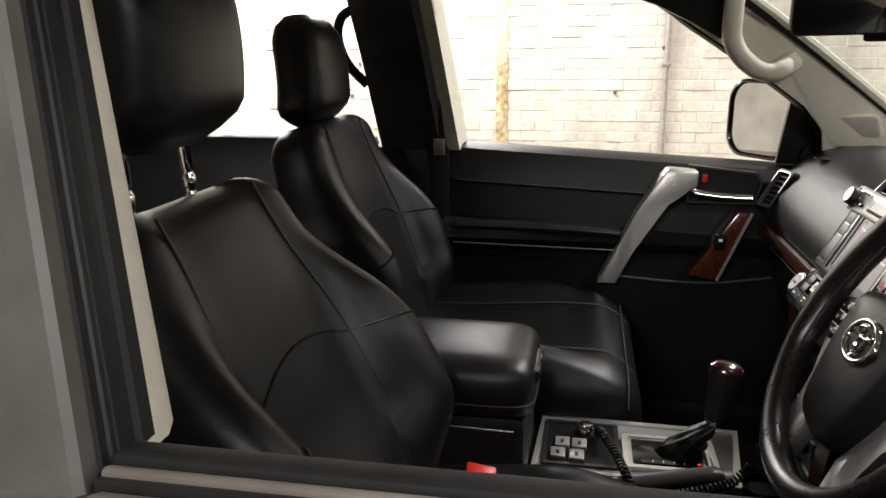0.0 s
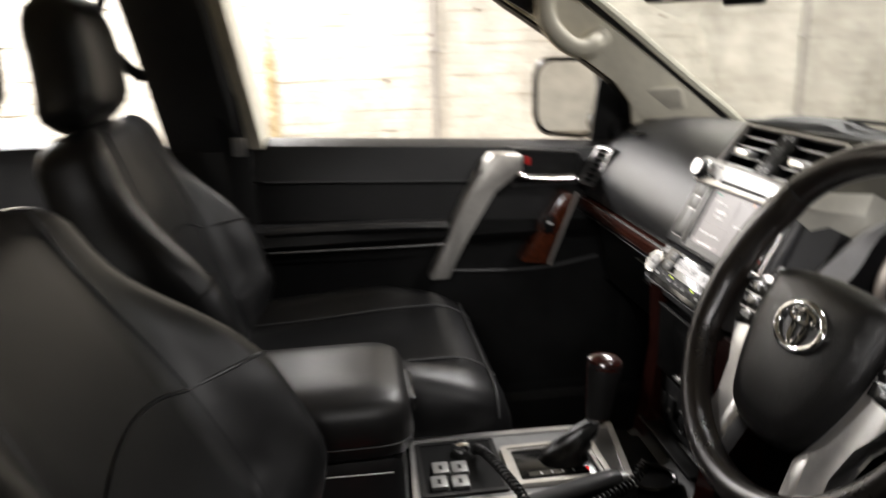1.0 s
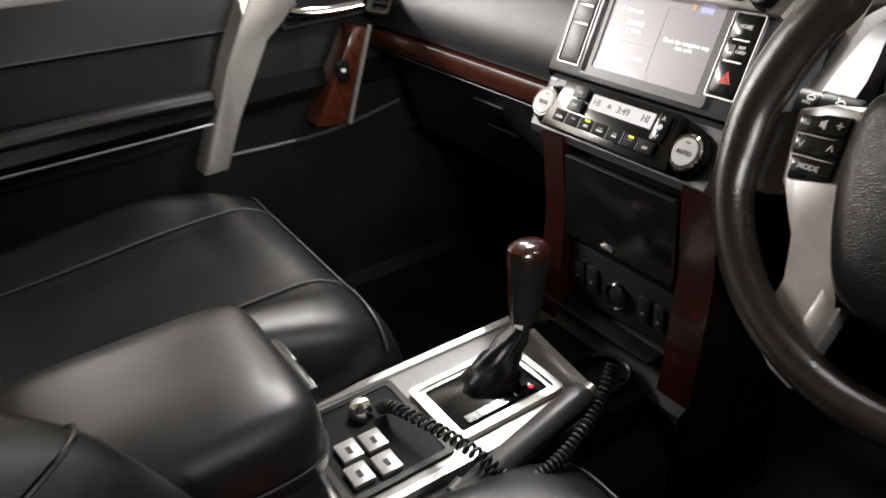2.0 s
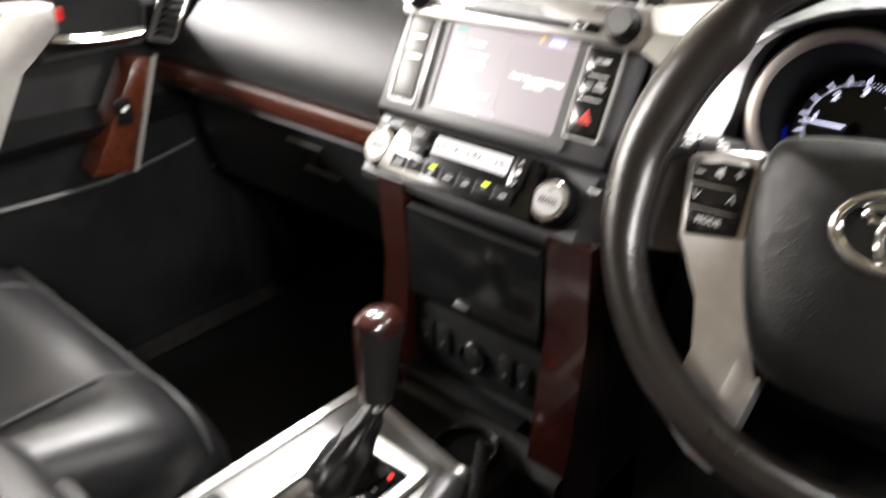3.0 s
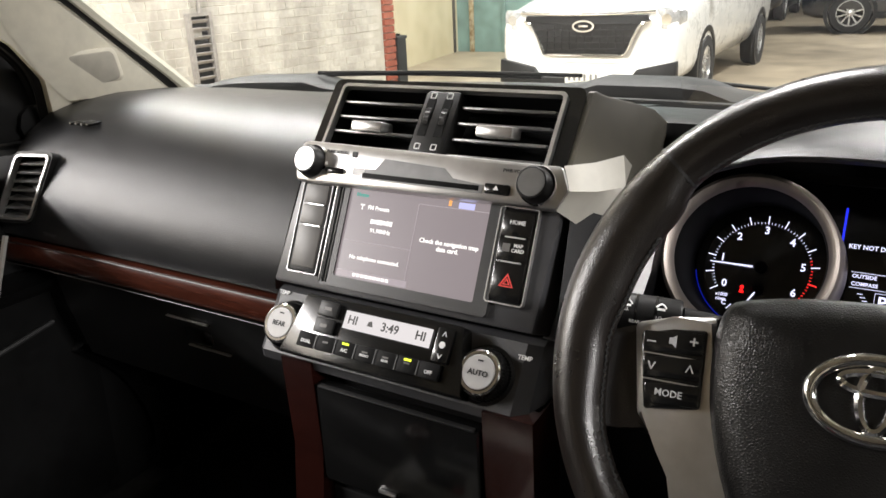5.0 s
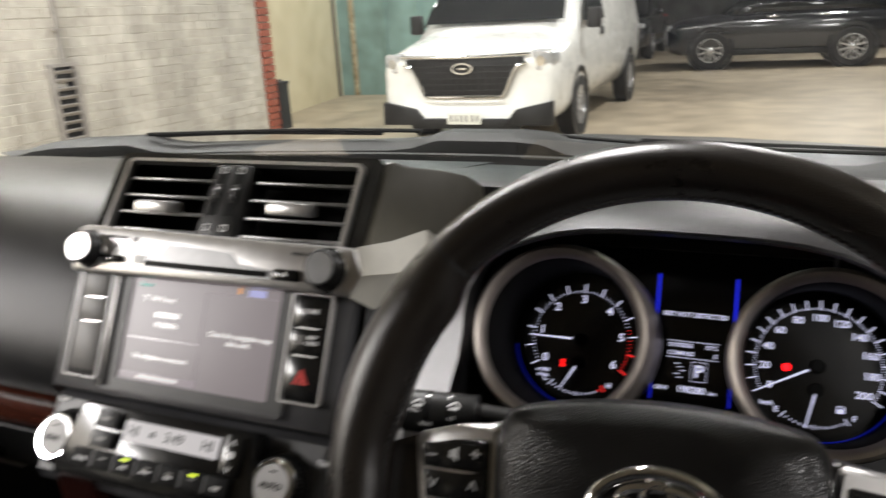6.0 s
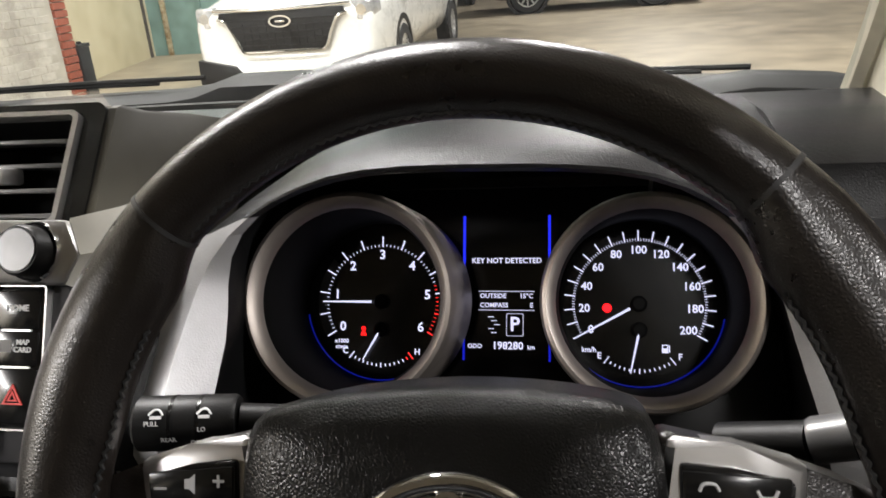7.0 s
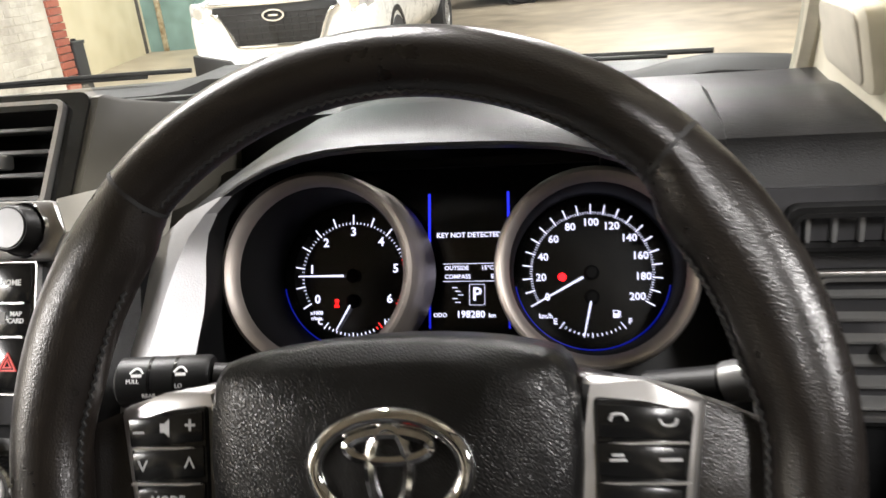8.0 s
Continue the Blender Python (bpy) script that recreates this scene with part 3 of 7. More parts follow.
words("PWR·VOL", 0.0042, Matrix.Translation((0.0950, 0.0715, 0.0173)), DARK, hu)
part("maker_mark", box(B(), (-0.0714, 0.0725, 0.0172), (0.006, 0.0055, 0.0006), 0), DARK, hu)
part("eject_button", box(B(), (0.084, 0.0545, 0.018), (0.024, 0.009, 0.006), 0.002), GLOSS, hu)
part("lock_button", box(B(), (-0.091, 0.055, 0.018), (0.020, 0.006, 0.006), 0.002), GLOSS, hu)
for s in (-1, 1):
    bm = B()
    lathe(bm, [(0.0155, 0.010), (0.0155, 0.018), (0.0145, 0.020), (0.0145, 0.029), (0.0130, 0.031), (0.001, 0.031)], pose(s * 0.1195, 0.0615, 0), 28)
    k = part("knob", bm, DARK, hu)
    part("knob_ring", lathe(B(), [(0.0165, 0.014), (0.0175, 0.016), (0.0165, 0.020), (0.0155, 0.018)], pose(s * 0.1195, 0.0615, 0), 28), CHROME, k)
    part("knob_face", lathe(B(), [(0.0118, 0.030), (0.0118, 0.0318), (0.001, 0.0318)], pose(s * 0.1195, 0.0615, 0), 28), SATIN if s < 0 else LOUVRE, k)
# body plate, screen, side panels
part("body", prism(B(), [(-0.150, -0.060), (0.134, -0.060), (0.140, 0.05), (-0.142, 0.05)], -0.05, 0.004, bev=0.003), FASCIA, hu)
part("screen_bezel", frame_prism(B(), rrect(0.178, 0.104, 0.004), rrect(0.152, 0.087, 0.002), 0.002, 0.0075), GREY, hu)
part("screen_bezel_edge", frame_prism(B(), rrect(0.182, 0.108, 0.004), rrect(0.177, 0.103, 0.003), 0.002, 0.0085), GREY, hu)
scr = part("screen", box(B(), (0, 0, 0.0045), (0.154, 0.089, 0.002)), glow("screen_glow", (0.37, 0.31, 0.325), 0.78, 0.30), hu, "lit grey screen with white text")
part("button_panel", box(B(), (0.1045, 0.0015, 0.005), (0.033, 0.080, 0.006), 0.002), GLOSS, hu)
part("side_panel", box(B(), (-0.1145, -0.002, 0.005), (0.034, 0.088, 0.006), 0.002), GREY, hu)

# climate panel
hv = thing("climate_panel", ST @ Matrix.Translation((-0.0075, -0.004, -0.026)), "black climate control panel with two satin dials", "climate control")
bm = B()
rings(bm, [[(x, yy, zz * f if zz > 0 else zz) for yy, zz in ((-0.058, -0.02), (-0.058, 0.018), (-0.064, 0.026), (-0.124, 0.036), (-0.132, 0.030), (-0.134, -0.02))] for x, f in ((-0.146, 0.3), (-0.142, 0.75), (-0.132, 1), (0, 1), (0.138, 1), (0.150, 0.75), (0.156, 0.3))])
part("body", bm, FASCIA, hv, smooth=30)
bm = B()
prism(bm, [(-0.10, -0.126), (0.10, -0.126), (0.085, -0.066), (-0.085, -0.066)], 0.0, 0.036, Matrix.Rotation(radians(-8), 4, "X") , bev=0.003)
part("control_face", bm, GLOSS, hv)
KN = Matrix.Translation((0, -0.097, 0.030)) @ Matrix.Rotation(radians(-9), 4, "X")
for s in (-1, 1):
    m = Matrix.Translation((s * 0.1085, 0, 0)) @ KN @ Matrix.Scale(0.86, 4)
    bm = B()
    rings(bm, [[m @ Vector(((r + (e if i % 2 else -e)) * math.cos(math.pi * i / 45), (r + (e if i % 2 else -e)) * math.sin(math.pi * i / 45), h)) for i in range(90)] for r, e, h in ((0.026, 0.0004, -0.01), (0.026, 0.0004, 0.006), (0.0245, 0.0004, 0.015), (0.023, 0.0, 0.019), (0.019, 0.0, 0.020), (0.001, 0.0, 0.020))])
    k = part("dial", bm, GLOSS, hv, "ribbed black dial with a chrome rim", smooth=20)
    part("dial_ring", lathe(B(), [(0.0232, 0.0150), (0.0226, 0.0188), (0.0205, 0.0206), (0.0180, 0.0206), (0.0174, 0.0190)], m, 40, False), CHROME, k, "chrome ring")
    part("dial_face", lathe(B(), [(0.0173, 0.016), (0.0173, 0.0206), (0.0165, 0.0216), (0.001, 0.0216)], m, 36), DIALFACE, k, "satin dial face")
    part("dial_mark", box(B(), (0, 0.0110, 0.0218), (0.0060, 0.0016, 0.0006), 0, m), DARK, k)
    part("dial_collar", lathe(B(), [(0.030, -0.012), (0.030, 0.002), (0.027, 0.004), (0.027, -0.012)], m, 36, False), DARK, k)

# lower stack: cubby door, uprights, switch row
ls = thing("lower_console", Matrix(), "black lower console with wood uprights and closed cubby", "console")
bm = B()
rings(bm, [[(x, y, z) for y, z in ((0.50, 1.03), (0.470, 1.03), (0.474, 0.90), (0.478, 0.80), (0.42, 0.77), (0.40, 0.56), (0.60, 0.56), (0.60, 1.03))] for x in (-0.108, 0.150)])
part("body", bm, DARK, ls)
for s in (-1, 1):
    bm = B()
    rings(bm, [[(s * ((0.077 if s < 0 else 0.106) + a * k_), y, z) for y, z in ((0.450, 1.030), (0.454, 0.93), (0.440, 0.82), (0.418, 0.70), (0.50, 0.68), (0.51, 1.030))] for k_ in ((0.80 if s < 0 else 1.0),) for a in (0.0, 0.012, 0.034, 0.046)])
    part("wood_upright", bm, WOOD, ls, "glossy red-brown wood upright", smooth=30)
part("cubby_door", box(B(), (0.0145, 0.458, 0.955), (0.178, 0.016, 0.108), 0.004), GLOSS, ls)
part("cubby_lip", box(B(), (0.0145, 0.451, 1.0085), (0.168, 0.006, 0.002), 0.001), GREY, ls)
part("cubby_latch", box(B(), (0.003, 0.449, 0.912), (0.020, 0.003, 0.004), 0.001), SATIN, ls)
part("switch_panel", box(B(), (0.0145, 0.468, 0.848), (0.178, 0.014, 0.080), 0.003, None), DARK, ls)

# ---- instrument cluster ----
CL = tilt(0.371, 0.668, 1.107, 27)
cl = thing("instrument_cluster", CL, "lit instrument cluster with two ringed dials", "instrument cluster")
part("face", box(B(), (0, 0.01, -0.006), (0.34, 0.15, 0.008)), GLOSS, cl)
BLUE = glow("blue_light", (0.02, 0.03, 1.0), 1.6)
HALO = glow("blue_halo_light", (0.01, 0.03, 1.0), 0.22)
LIT = glow("white_light", (0.75, 0.75, 1.0), 1.6)
LITRED = glow("red_light", (1.0, 0.03, 0.03), 2.0)
for s, k, ox in ((-1, 0.945, -0.0035), (1, 0.895, 0.003)):
    cx = s * 0.0915
    m = pose(cx, 0.0, 0)
    off = lambda r, h: (cx + ox * h / 0.075, r, h)
    def cone(prof, n=56):
        b_ = B()
        rings(b_, [[(cx + ox * h / 0.075 + r * math.cos(2 * math.pi * i / n), r * math.sin(2 * math.pi * i / n), h) for i in range(n)] for r, h in prof], False, False)
        return b_
    g = part("dial_cone", cone([(0.058, 0.0), (0.0615 * k, 0.062), (0.0640 * k, 0.070)]), CONE, cl)
    part("dial_ring", cone([(0.0625 * k, 0.064), (0.0642 * k, 0.0715), (0.0672 * k, 0.0775), (0.0700 * k, 0.0795), (0.0726 * k, 0.0785), (0.0743 * k, 0.074), (0.0745 * k, 0.066), (0.0745 * k, 0.02)]), RINGM, g, "satin metal dial ring")
    part("dial_face", lathe(B(), [(0.059, -0.001), (0.059, 0.001), (0.001, 0.001)], m, 48), GLOSS, g)
    part("blue_halo", tube(B(), [(cx + 0.0568 * math.cos(radians(q)), 0.0568 * math.sin(radians(q)), 0.0018) for q in range(190, 352, 4)], 0.0006, 5), HALO, g)

# visor over the cluster
ARCH = [(-0.195, 1.03), (-0.191, 1.08), (-0.186, 1.140), (-0.164, 1.195), (-0.095, 1.229), (0, 1.234), (0.095, 1.226), (0.152, 1.192), (0.185, 1.145), (0.202, 1.08), (0.205, 1.03)]
arch = smooth_path([(0.371 + x, 0, z) for x, z in ARCH], 4)
def arch_at(y, grow, lift=0.0, drop=0.0):
    c = Vector((0.371, 0, 1.10))
    return [Vector((c.x + (p.x - c.x) * grow, y + drop * min(0.10, max(0, 1.2 - p.z)), c.z + (p.z - c.z) * grow + lift)) for p in arch]
def arch_in(y, deep):
    """Inner edge of the hood's face: a narrow lip on top, broad cheeks at the sides."""
    out = []
    for p in arch_at(y, 0.985, -0.004, -0.85):
        low = 1 - sstep(1.125, 1.205, p.z)
        w_ = 0.004 + (0.018 if p.x < 0.371 else 0.014) * low
        d_ = Vector((0.371 - p.x, 0, 1.05 - p.z)).normalized()
        f_ = sstep(0.09, 0.18, abs(p.x - 0.371))
        d_ = (d_ * (1 - f_) + Vector((math.copysign(1, d_.x), 0, -0.25)).normalized() * f_).normalized()
        out.append(p + d_ * w_ + Vector((0, deep * (0.3 + 0.7 * low), 0)))
    return out


bm = B()
VD = -0.85
def flank(out_side, back_side, fall, out_top, back_top):
    """A loop outside the hood's edge: a broad slope at the sides, a short roll on top."""
    lp = []
    for p in arch_at(0.593, 0.985, -0.004, VD):
        f_ = sstep(0.085, 0.175, abs(p.x - 0.371)) * (1.0 if p.x < 0.371 else 0.45)
        sx = math.copysign(1, p.x - 0.371)
        up = Vector((p.x - 0.371, 0, (p.z - 1.10) * 1.6)).normalized()
        lp.append(p + Vector((sx * out_side * f_, back_side * f_, -fall * f_)) + (up * out_top + Vector((0, back_top, 0))) * (1 - f_))
    return lp


LIP = [[p + Vector((0, 0.09, 0)) for p in arch_in(0.593, 0.024)], arch_in(0.596, 0.026), arch_in(0.593, 0.022), arch_at(0.593, 0.985, -0.004, VD)]
SLOPE = [LIP[-1], flank(0.004, 0.0006, 0.001, 0.002, 0.001), flank(0.022, 0.003, 0.010, 0.0055, 0.010), flank(0.042, 0.007, 0.020, 0.0085, 0.022), flank(0.060, 0.024, 0.032, 0.012, 0.075), flank(0.068, 0.08, 0.05, 0.002, 0.16)]
K0 = min(range(len(arch)), key=lambda i: abs(arch[i].z - 1.205) + (9 if arch[i].x > 0.371 else 0))
K1 = min(range(len(arch)), key=lambda i: abs(arch[i].z - 1.205) + (9 if arch[i].x < 0.371 else 0))
loft_profile(bm, LIP[:3])
vz = thing("cluster_visor", Matrix(), "charcoal hooded visor over the instruments", "visor")
part("lip", bm, DASH, vz, smooth=24)
part("hood", loft_profile(B(), [lp[K0:K1 + 1] for lp in LIP[2:3] + SLOPE]), DASH, vz, smooth=30)
for a, b in ((0, K0 + 1), (K1, len(arch))):
    part("side_surround", loft_profile(B(), [lp[a:b] for lp in LIP[2:3] + SLOPE]), SURROUND, vz, "satin grey slope beside the instruments", smooth=30)
part("inner_panel", frame_prism(B(), rrect(0.46, 0.22, 0.05, cy=-0.02), rrect(0.33, 0.142, 0.05, cy=0.012), -0.004, 0.004, CL), DARK, vz)

# ---- steering wheel ----
SW = tilt(0.374, 0.420, 1.1345, 27) @ Matrix.Rotation(radians(2.2), 4, "Z")
sw = thing("steering_wheel", SW, "black leather steering wheel with satin silver spokes", "steering wheel")
DISH = Vector((0.0036, 0.0026, 0.015))
def rim_grip(a):
    """1 at the broad hand grips below the seams, 0 elsewhere."""
    th = math.degrees(math.asin(math.sin(a)))
    return sstep(46, 36, th) * (0.55 + 0.45 * sstep(0, 14, th)) * sstep(-22, -4, th)
def rim_edges(a):
    g = rim_grip(a)
    return 0.1546 - 0.0096 * g, 0.1860 + 0.0010 * g
def rim_arc(name, a0, a1, material, grow=1.0, n=40):
    bm = B()
    loops = []
    for i in range(n + 1):
        a = radians(a0 + (a1 - a0) * i / n)
        lo, hi = rim_edges(a)
        mid, hw = (lo + hi) / 2, (hi - lo) / 2 * grow
        dp = (0.0178 - 0.0005 * rim_grip(a)) * grow
        c, d = Vector((math.cos(a), math.sin(a), 0)), Vector((0, 0, 1))
        loops.append([DISH + c * mid + c * math.cos(q) * hw + d * math.sin(q) * dp for q in [2 * math.pi * k / 20 for k in range(20)]])
    rings(bm, loops)
    return part(name, bm, material, sw)
rim_arc("upper_rim", 44.5, 135.5, RIM_LEATHER)
rim_arc("lower_rim", 135.5, 404.5, RIM_LEATHER, 0.985, 90)
for a in (44.5, 135.5):
    rim_arc("rim_seam", a - 0.35, a + 0.35, SEAM, 1.02, 2)
PADO = [(-0.081, 0.032), (-0.06, 0.0455), (0, 0.051), (0.06, 0.0455), (0.081, 0.032), (0.082, -0.02), (0.066, -0.075), (0.045, -0.105), (0, -0.115), (-0.045, -0.105), (-0.066, -0.075), (-0.082, -0.02)]
po = [Vector((p.x, p.y, 0)) for p in smooth_path([(x, y, 0) for x, y in PADO], 4, True)]
bm = B()
rings(bm, [[(p.x * k, p.y * k, h) for p in po] for k, h in ((1.0, -0.035), (1.0, 0.006), (0.985, 0.016), (0.93, 0.024), (0.75, 0.030), (0.4, 0.033), (0.1, 0.034))])
part("airbag_pad", bm, PAD_LEATHER, sw, "grained black airbag pad", smooth=60)
for s in (-1, 1):
    bm = B()
    prism(bm, [(s * x, y) for x, y in [(0.172, -0.002), (0.162, 0.007), (0.148, 0.0135), (0.118, 0.0245), (0.080, 0.033), (0.080, -0.04), (0.118, -0.050), (0.136, -0.044), (0.150, -0.044), (0.162, -0.054), (0.170, -0.070)]][::s], -0.022, 0.0062, bev=0.005, seg=3)
    part("spoke_core", bm, RIM_LEATHER, sw)
    bm = B()
    prism(bm, [(s * x, y) for x, y in [(0.1345, 0.0205), (0.110, 0.0275), (0.083, 0.031), (0.081, -0.03), (0.064, -0.088), (0.045, -0.11), (0.056, -0.182), (0.078, -0.174), (0.1035, -0.155), (0.097, -0.128), (0.0935, -0.105), (0.0935, -0.086), (0.0975, -0.070), (0.107, -0.055), (0.126, -0.037)]][::s], -0.012, 0.008, bev=0.004)
    part("silver_spoke", bm, SATIN, sw)
    bm = B()
    prism(bm, [(s * x, y) for x, y in ((0.0640, -0.0960), (0.0490, -0.1150), (0.0575, -0.1640), (0.0770, -0.1640))][::-s], 0.002, 0.0096, Matrix.Rotation(radians(s * 3), 4, "Y") @ Matrix.Translation((0, 0, 0.002)), bev=0.003)
    part("spoke_facet", bm, SATIN, sw)
    part("switch_pod", prism(B(), [(s * x, y) for x, y in [(0.1285, 0.0145), (0.108, 0.0195), (0.088, 0.0215), (0.087, -0.0275), (0.121, -0.033)]][::s], -0.002, 0.011, bev=0.002), GLOSS, sw)
bm = B()
el = [(0.034 * math.cos(2 * math.pi * i / 40), 0.0245 * math.sin(2 * math.pi * i / 40)) for i in range(40)]
el = [(x + 0.005, y - 0.003) for x, y in el]
em = [(0.0275 * math.cos(2 * math.pi * i / 40), 0.0185 * math.sin(2 * math.pi * i / 40)) for i in range(40)]
em = [(x + 0.005, y - 0.003) for x, y in em]
tube(bm, [(0.005 + 0.0318 * math.cos(2 * math.pi * i / 48), -0.003 + 0.0215 * math.sin(2 * math.pi * i / 48), 0.034) for i in range(48)], 0.0040, 10, True, up=(0, 0, 1))
e = part("emblem", bm, CHROME, sw, "chrome oval emblem")
for w_, h_, cy in ((0.010, 0.0185, 0.0), (0.0195, 0.0075, 0.009)):
    cy -= 0.003
    o_ = [(0.005 + w_ * math.cos(2 * math.pi * i / 32), cy + h_ * math.sin(2 * math.pi * i / 32)) for i in range(32)]
    i_ = [(0.005 + (w_ - 0.0038) * math.cos(2 * math.pi * i / 32), cy + (h_ - 0.0038) * math.sin(2 * math.pi * i / 32)) for i in range(32)]
    part("emblem_oval", tube(B(), [((a[0] + b[0]) / 2, (a[1] + b[1]) / 2, 0.0345) for a, b in zip(o_, i_)], 0.0028, 8, True, up=(0, 0, 1)), CHROME, e)
part("column_shroud", box(B(), (0, -0.035, -0.12), (0.13, 0.10, 0.17), 0.03), DARK, sw)

# ---- seats ----
def build_seat(name, x0, y0, label, lean=25, back=0.0, drop=0.0):
    """A leather bucket seat; local origin on the floor below the hip."""
    s = thing(name, pose(x0, y0, 0.55), label, "car seat", "front seats")
    rec = radians(lean)
    def back_pt(sv, u, d):
        # along the recline, across, out of the face
        base = Vector((0, 0.025 + back, 0.235))
        return base + Vector((u, 0, 0)) + Vector((0, -math.sin(rec), math.cos(rec))) * sv + Vector((0, math.cos(rec), math.sin(rec))) * d
    L = 0.525
    N = 44
    def sect(q, off=0.0):
        sv = q * L
        w = 0.215 + 0.04 * sstep(0.0, 0.35, q) - 0.055 * sstep(0.55, 0.92, q)
        th = 0.075 - 0.02 * q
        bol = 0.075 * sstep(0.02, 0.25, q) * (1 - sstep(0.42, 0.85, q)) + 0.012
        endk = 1.0
        if q > 0.9:
            endk = math.sqrt(max(0.0, 1 - ((q - 0.9) / 0.105) ** 2))
        w = w * (0.55 + 0.45 * endk)
        th = th * (0.25 + 0.75 * endk)
        out = []
        for i in range(N):
            a = 2 * math.pi * i / N
            c, sn = math.cos(a), math.sin(a)
            u = w * math.copysign(abs(c) ** 0.5, c)
            d = th * math.copysign(abs(sn) ** 0.55, sn)
            if sn > 0:
                d += bol * sstep(0.50, 0.80, abs(u) / w) * (1 - 0.25 * sstep(0.9, 1.0, abs(u) / w)) * min(1, sn * 2.5)
                d += 0.012 * math.exp(-((q - 0.22) / 0.12) ** 2) * (1 - sstep(0.3, 0.55, abs(u) / w))
            out.append(back_pt(sv, u, d + off))
        return out
    qs = [-0.03 + i * 0.04 for i in range(23)] + [0.92, 0.95, 0.975, 0.99, 1.0]
    bm = B()
    rings(bm, [sect(q) for q in qs])
    part("backrest", bm, SEAT_LEATHER, s, smooth=60)
    def front_d(q, f):
        """Height of the face at a fraction f of the half width."""
        w = 0.215 + 0.04 * sstep(0.0, 0.35, q) - 0.055 * sstep(0.55, 0.92, q)
        th = 0.075 - 0.02 * q
        bol = 0.075 * sstep(0.02, 0.25, q) * (1 - sstep(0.42, 0.85, q)) + 0.012
        c = min(1, f * f)
        sn = math.sqrt(max(0, 1 - c * c))
        d = th * sn ** 0.55 + bol * sstep(0.50, 0.80, f) * (1 - 0.25 * sstep(0.9, 1.0, f)) * min(1, sn * 2.5)
        d += 0.012 * math.exp(-((q - 0.22) / 0.12) ** 2) * (1 - sstep(0.3, 0.55, f))
        return w * f, d
    for sg in (-1, 1):
        bm = B()
        pts = []
        for i in range(22):
            q = 0.02 + 0.955 * i / 21
            u, d = front_d(q, 0.56)
            pts.append(back_pt(q * L, sg * u, d + 0.0005))
        tube(bm, pts, 0.0022, 6)
        part("panel_seam", bm, SEAT_LEATHER, s)
        bm = B()
        pts = []
        for i in range(14):
            f = 0.56 + 0.42 * i / 13
            q = 0.53 - 0.07 * i / 13
            u, d = front_d(q, f)
            pts.append(back_pt(q * L, sg * u, d + 0.0005))
        tube(bm, pts, 0.0022, 6)
        part("bolster_seam", bm, SEAT_LEATHER, s)
    bm = B()
    pts = []
    for i in range(25):
        f = -0.56 + 1.12 * i / 24
        q = 0.53 + 0.07 * (1 - (abs(f) / 0.56) ** 2)
        u, d = front_d(q, abs(f))
        pts.append(back_pt(q * L, math.copysign(u, f), d + 0.0006))
    tube(bm, pts, 0.0022, 6)
    part("lumbar_seam", bm, SEAT_LEATHER, s)
    # cushion
    def cush(q):
        y = -0.16 + 0.625 * q
        w = 0.225 + 0.035 * sstep(0.1, 0.6, q) - 0.012 * sstep(0.85, 1, q)
        top = 0.325 - drop + 0.02 * sstep(0.3, 0.9, q)
        bol = 0.04 * sstep(0.05, 0.3, q) * (1 - sstep(0.65, 0.95, q)) + 0.008
        endk = 1.0
        if q > 0.86:
            endk = math.sqrt(max(0, 1 - ((q - 0.86) / 0.142) ** 2))
        top = top - 0.09 * (1 - endk)
        bot = 0.15 + 0.02 * (1 - endk)
        w = w * (0.9 + 0.1 * endk)
        zc, hz = (top + bot) / 2, (top - bot) / 2
        out = []
        for i in range(N):
            a = 2 * math.pi * i / N
            c, sn = math.cos(a), math.sin(a)
            u = w * math.copysign(abs(c) ** 0.45, c)
            z = zc + hz * math.copysign(abs(sn) ** 0.5, sn)
            if sn > 0:
                z += bol * sstep(0.5, 0.8, abs(u) / w) * min(1, sn * 2.5) * (1 - 0.4 * sstep(0.88, 1.0, abs(u) / w))
            out.append((u, y, z))
        return out
    bm = B()
    rings(bm, [cush(q) for q in [i * 0.05 for i in range(18)] + [0.89, 0.92, 0.95, 0.975, 0.99, 1.0]])
    part("cushion", bm, SEAT_LEATHER, s, smooth=60)
    for sg in (-1, 1):
        bm = B()
        pts = []
        for i in range(24):
            q = 0.15 + 0.83 * i / 23
            ring = cush(q)
            best = min((p for p in ring[1:N // 2]), key=lambda p: abs(p[0] - sg * 0.135))
            pts.append((sg * 0.135, best[1], best[2] + 0.0015))
        tube(bm, pts, 0.0022, 6)
        part("cushion_seam", bm, SEAM, s)
    bm = B()
    ring = cush(0.955)
    tube(bm, [(p[0] * 1.002, p[1] + 0.002, p[2] + 0.002) for p in ring[1:N // 2]], 0.0024, 6)
    part("front_piping", bm, SEAM, s)
    part("seat_base", box(B(), (0, 0.15, 0.09), (0.40, 0.40, 0.16), 0.02), DARK, s)
    for sg in (-1, 1):
        part("rail", box(B(), (sg * 0.18, 0.15, 0.012), (0.035, 0.50, 0.024), 0.004), DARK, s)
    return s, back_pt, L


